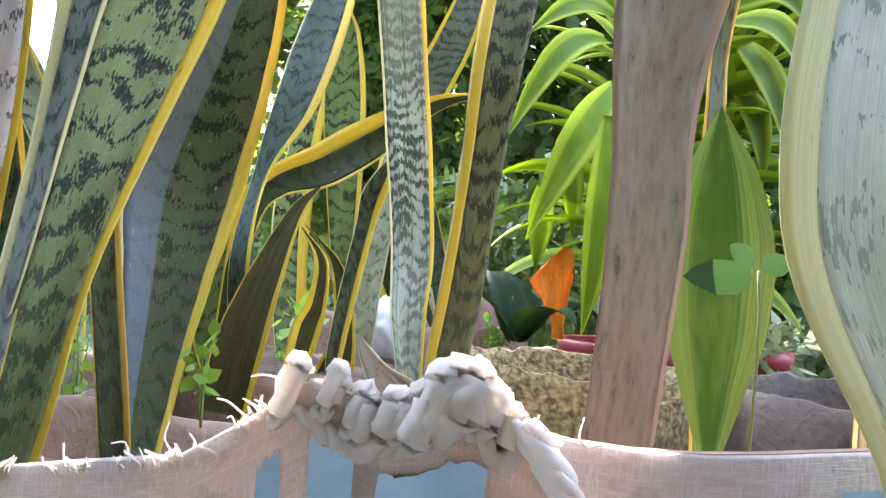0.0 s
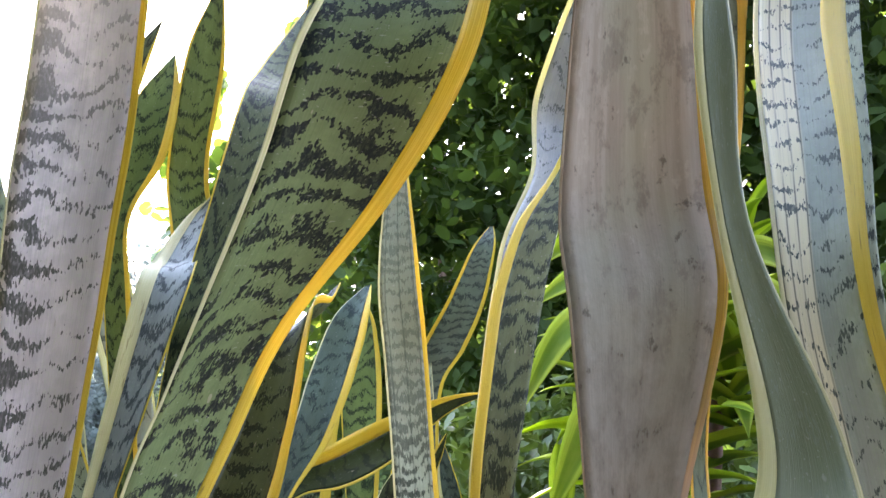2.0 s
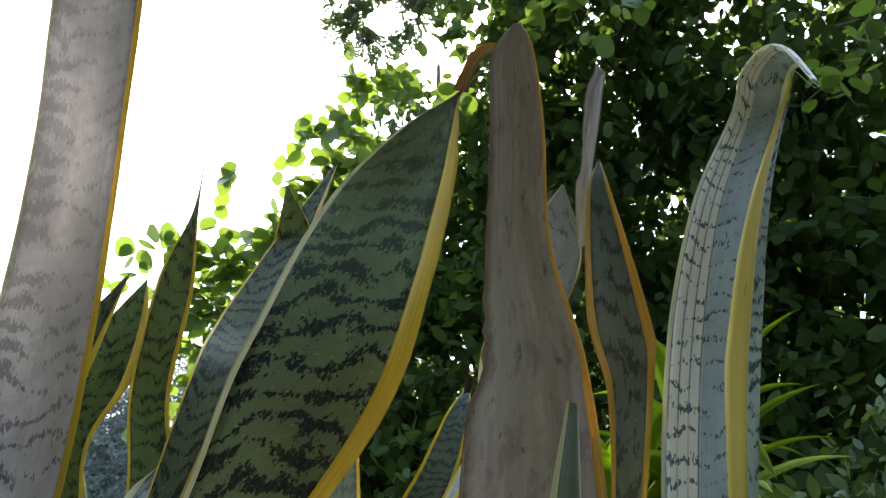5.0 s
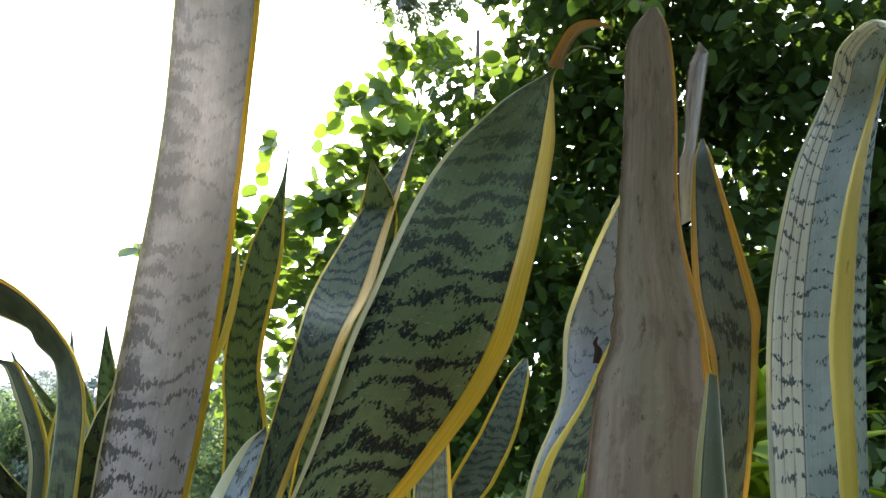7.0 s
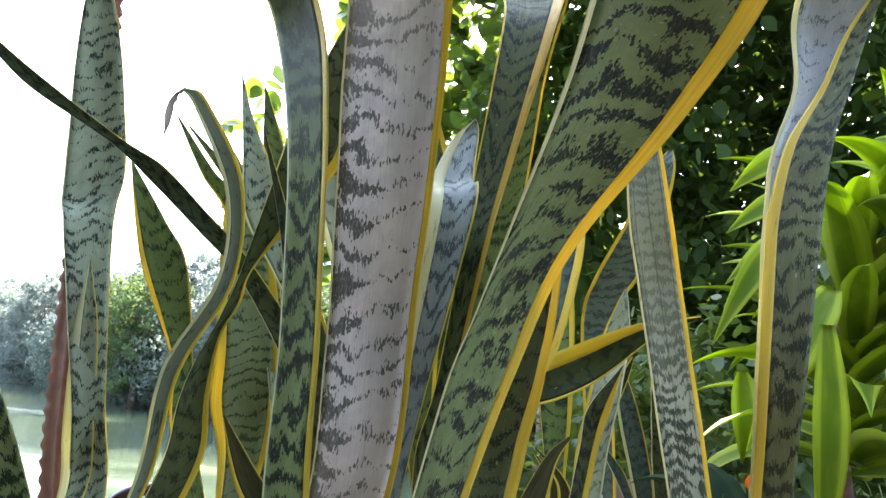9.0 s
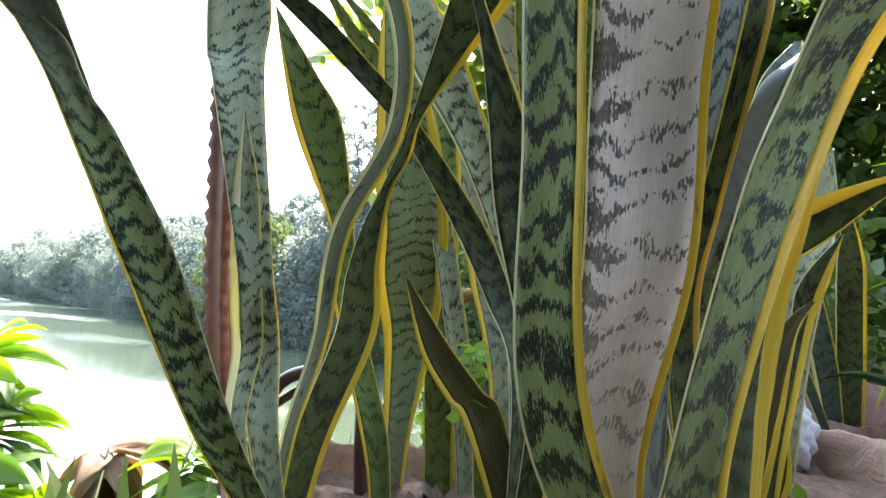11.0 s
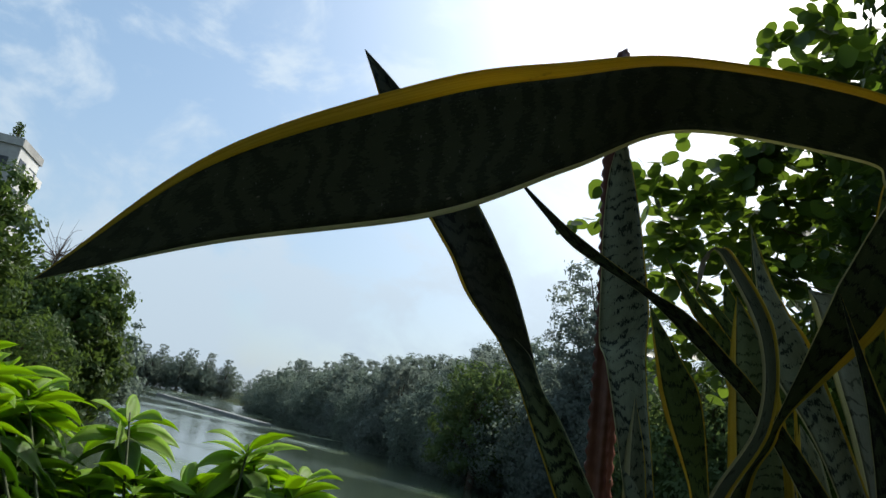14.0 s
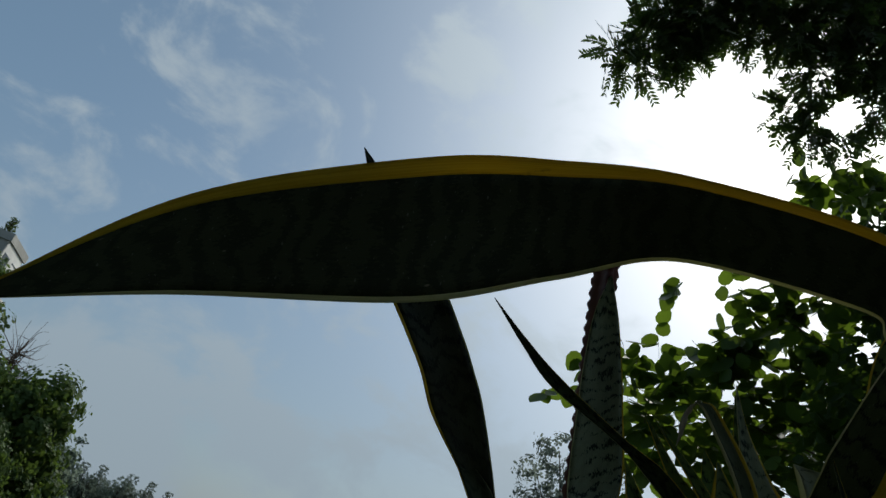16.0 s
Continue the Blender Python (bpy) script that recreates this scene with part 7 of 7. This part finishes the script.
for u0, u1, h0, h1 in ((0.7185, 0.7215, 0.70, 0.955), (0.7255, 0.7315, 0.70, 0.965), (0.7345, 0.7475, 0.72, 0.955), (0.7475, 0.751, 0.74, 0.94), (0.7915, 0.7985, 0.935, 0.975), (0.66, 0.69, 0.4, 0.8)):
    print_patch(u0, u1, h0, h1)

rng_f = np.random.default_rng(44)
TUFT = plain_mat("soft_cream_cloth", (0.95, 0.90, 0.81), (0.90, 0.83, 0.73), 160.0, 0.9, 0.0015, 0.6, spec=0.1)


def lumpy_roll(path, radius, seed):
    """A soft roll of cloth: an uneven tube with rounded ends."""
    rng = np.random.default_rng(seed)
    n = len(path)
    r = [radius * (0.45 if i in (0, n - 1) else rng.uniform(0.8, 1.15)) for i in range(n)]
    v, f = tube(path, r, 12, 4)
    v = np.asarray(v)
    wob = np.array([noise.noise(Vector(p) * 420.0) for p in v])[:, None]
    mid = np.repeat(v.reshape(-1, 12, 3).mean(axis=1), 12, axis=0)
    fuzz = np.array([noise.noise(Vector(p) * 1300.0) for p in v])[:, None]
    return mid + (v - mid) * (1 + 0.35 * wob + 0.12 * fuzz), f


def tuft_piece(foot_u, foot_h, top_u, rise, radius, seed, proud=0.002):
    """One soft tab of the frayed hem, from the sack's face over its rim."""
    foot, top = np.array(front_surf(foot_u, foot_h)), np.array(front_surf(top_u, 1.0))
    out = unit(np.array([top[0], top[1], 0.0]))
    rise = np.array([0, 0, rise])
    path = [foot + out * 0.0005, foot * 0.5 + top * 0.5 + out * proud, top + rise * 0.7 + out * proud * 0.6, top + rise - out * 0.001, top + rise * 0.6 - out * 0.006]
    v, f = lumpy_roll(path, radius, seed)
    child("fringe", mesh_from("fringe", v, f, TUFT), front_bag)


for k, row in enumerate(((0.7200, 0.975, 0.7230, 0.0050, 0.0030), (0.7206, 0.972, 0.7237, 0.0035, 0.0022), (0.7252, 0.975, 0.7284, 0.0072, 0.0029), (0.7259, 0.972, 0.7291, 0.0050, 0.0022), (0.7296, 0.974, 0.7320, 0.0045, 0.0034), (0.7312, 0.968, 0.7330, 0.0020, 0.0028),
                         (0.7340, 0.972, 0.7362, 0.0032, 0.0040), (0.7362, 0.974, 0.7380, 0.0030, 0.0036), (0.7385, 0.970, 0.7402, 0.0035, 0.0046), (0.7402, 0.976, 0.7422, 0.0060, 0.0050), (0.7418, 0.970, 0.7440, 0.0045, 0.0052), (0.7434, 0.976, 0.7458, 0.0030, 0.0056), (0.7448, 0.972, 0.7474, 0.0014, 0.0050), (0.7462, 0.966, 0.7484, 0.0022, 0.0040), (0.7490, 0.970, 0.7506, 0.0040, 0.0030), (0.7498, 0.962, 0.7514, 0.0020, 0.0026))):
    tuft_piece(*row, 500 + k)
for k in range(9):         # soft band of turned-over cloth below the tabs
    q = [np.array(front_surf(0.7215 + 0.0030 * k + 0.0016 * i, 0.974 + 0.006 * math.sin(k + 1.7 * i))) + np.array([0, -0.0012, 0]) for i in range(4)]
    v, f = lumpy_roll(q, rng_f.uniform(0.0018, 0.0030), 540 + k)
    child("hem", mesh_from("hem", v, f, TUFT), front_bag)
for k in range(110):
    u = rng_f.uniform(0.60, 0.722)
    foot = np.array(front_surf(u, 0.992))
    away = unit(np.array([foot[0], foot[1], 0.0]))
    side = np.array([-away[1], away[0], 0.0])
    tall = rng_f.uniform(0.002, 0.0065)
    lean = rng_f.uniform(-0.5, 0.9)
    c = np.array([foot, foot + np.array([0, 0, tall * 0.5]) + away * lean * tall * 0.3, foot + np.array([0, 0, tall]) + away * lean * tall + side * rng_f.normal() * 0.003])
    w = rng_f.uniform(0.0005, 0.0016)
    h = np.array([side * w, side * w * 1.1 + away * w * 0.4, side * w * 0.6 + away * w * 0.5])
    both = spline(np.hstack([c, h]), 3)
    child("fringe", ribbon("fringe", both[:, :3], both[:, 3:], [-1, 0, 1], TUFT, 0.001, 0.2, np.linspace(0, tall, len(both)), rng_f, 0.1), front_bag)
for k in range(26):
    u = rng_f.uniform(0.58, 0.76)
    foot = np.array(front_surf(u, 1.0))
    d = unit(rng_f.normal(size=3) + np.array([0, 0, 0.7])) * rng_f.uniform(0.004, 0.012)
    v, f = tube([foot, foot + d * 0.5 + rng_f.normal(size=3) * 0.002, foot + d], [0.0004, 0.0003, 0.0002], 4, 3)
    child("thread", mesh_from("thread", v, f, THREAD), front_bag)
foot = np.array(front_surf(0.7515, 1.0))
for k in range(4):
    path = [foot + np.array([0.0026 * math.sin(1.6 * k + i * 1.0), -0.004 - 0.0022 * math.cos(1.6 * k + i * 1.0), 0.004 - 0.0042 * i]) + np.array([0.0028 * i, 0, 0]) for i in range(8)]
    v, f = lumpy_roll(path, 0.0026, 560 + k)
    child("twist", mesh_from("twist", v, f, THREAD), front_bag, "twisted cream strand" if k == 0 else "")
GREYPRINT = plain_mat("grey_print", (0.30, 0.31, 0.35), (0.42, 0.40, 0.40), 60.0, 0.7, 0.001)
for k in range(16):
    u0 = rng_f.uniform(0.655, 0.712)
    print_patch(u0, u0 + rng_f.uniform(0.0008, 0.0022), *((0.90, 0.925) if k % 2 else (0.84, 0.875)), GREYPRINT)


# ---- weeds and litter ----
WEED = foliage_mat("weed_leaf", (0.10, 0.22, 0.03), (0.20, 0.34, 0.06), (0.35, 0.55, 0.05), 0.4, 0.45, 8.0)


def weed(at, tall, seed, label, leaf=0.012, stems=3):
    """A small sprig: thin stems with little leaves up their length."""
    w = thing("weed", at, label, "weed", "weeds in the bags")
    rng = np.random.default_rng(seed)
    pieces, pts = [], []
    for k in range(stems):
        e = np.array([rng.normal() * 0.25, rng.normal() * 0.25, 1.0]) * tall * rng.uniform(0.7, 1.0)
        mid = e * 0.5 + rng.normal(size=3) * tall * 0.08
        pieces.append(tube([(0, 0, -0.02), mid, e], [0.0011, 0.0008, 0.0005], 5, 4))
        for q in np.linspace(0.25, 1.0, 7):
            pts.append(e * q + (mid - e * 0.5) * math.sin(math.pi * q))
    v, f = joined(pieces)
    child("stem", mesh_from("stem", v, f, WEEDSTEM), w)
    child("leaves", leaf_cloud("leaves", np.array(pts), leaf, WEED, rng, -0.1, 0.7, 0.15), w)
    return w


weed((-0.169, 0.523, 0.292), 0.05, 70, "small green weed growing in the sack", 0.014, 3)
weed((-0.311, 0.623, 0.262), 0.07, 71, "small bright weed at the bag edge", 0.014, 3)
weed((-0.190, 0.953, 0.253), 0.1, 72, "bright green weed with broad leaves", 0.022, 5)
weed((0.108, 1.304, 0.261), 0.09, 73, "thin grassy weed in the cloth pot", 0.022, 5)
weed((-0.426, 0.631, 0.343), 0.08, 74, "fine green weed between the leaves", 0.022, 5)
weed((-0.548, 0.899, 0.240), 0.1, 75, "leafy green weed by the bag", 0.022, 5)


PLASTIC = plain_mat("white_plastic", (0.75, 0.76, 0.78), (0.62, 0.64, 0.67), 25.0, 0.35, 0.002, 0.3)
BLUEPLASTIC = plain_mat("blue_plastic", (0.10, 0.30, 0.50), (0.08, 0.24, 0.42), 25.0, 0.4, 0.001)


def crumpled(name, at, size, mat, label, seed):
    """A crumpled plastic bag: a bulging skin of sharp folds."""
    t = thing(name, at, label, "litter")
    bm = bmesh.new()
    bmesh.ops.create_icosphere(bm, subdivisions=4, radius=1.0)
    for v in bm.verts:
        d = v.co.normalized()
        k = 0.75 + 0.5 * abs(noise.noise(d * 2.3 + Vector((seed, 0, 0)))) + 0.22 * abs(noise.noise(d * 6.0 + Vector((0, seed, 0))))
        v.co = Vector((d.x * size[0], d.y * size[1], max(-0.7, d.z) * size[2])) * k
    part("bag_skin", bm, mat, t)
    return t


crumpled("plastic_bag", (-0.094, 1.177, 0.294), (0.05, 0.05, 0.06), PLASTIC, "crumpled white plastic bag beside the cloth pot", 3)
crumpled("plastic_bag", (-0.070, 1.533, 0.310), (0.05, 0.04, 0.04), BLUEPLASTIC, "scrap of blue plastic behind the pots", 5)
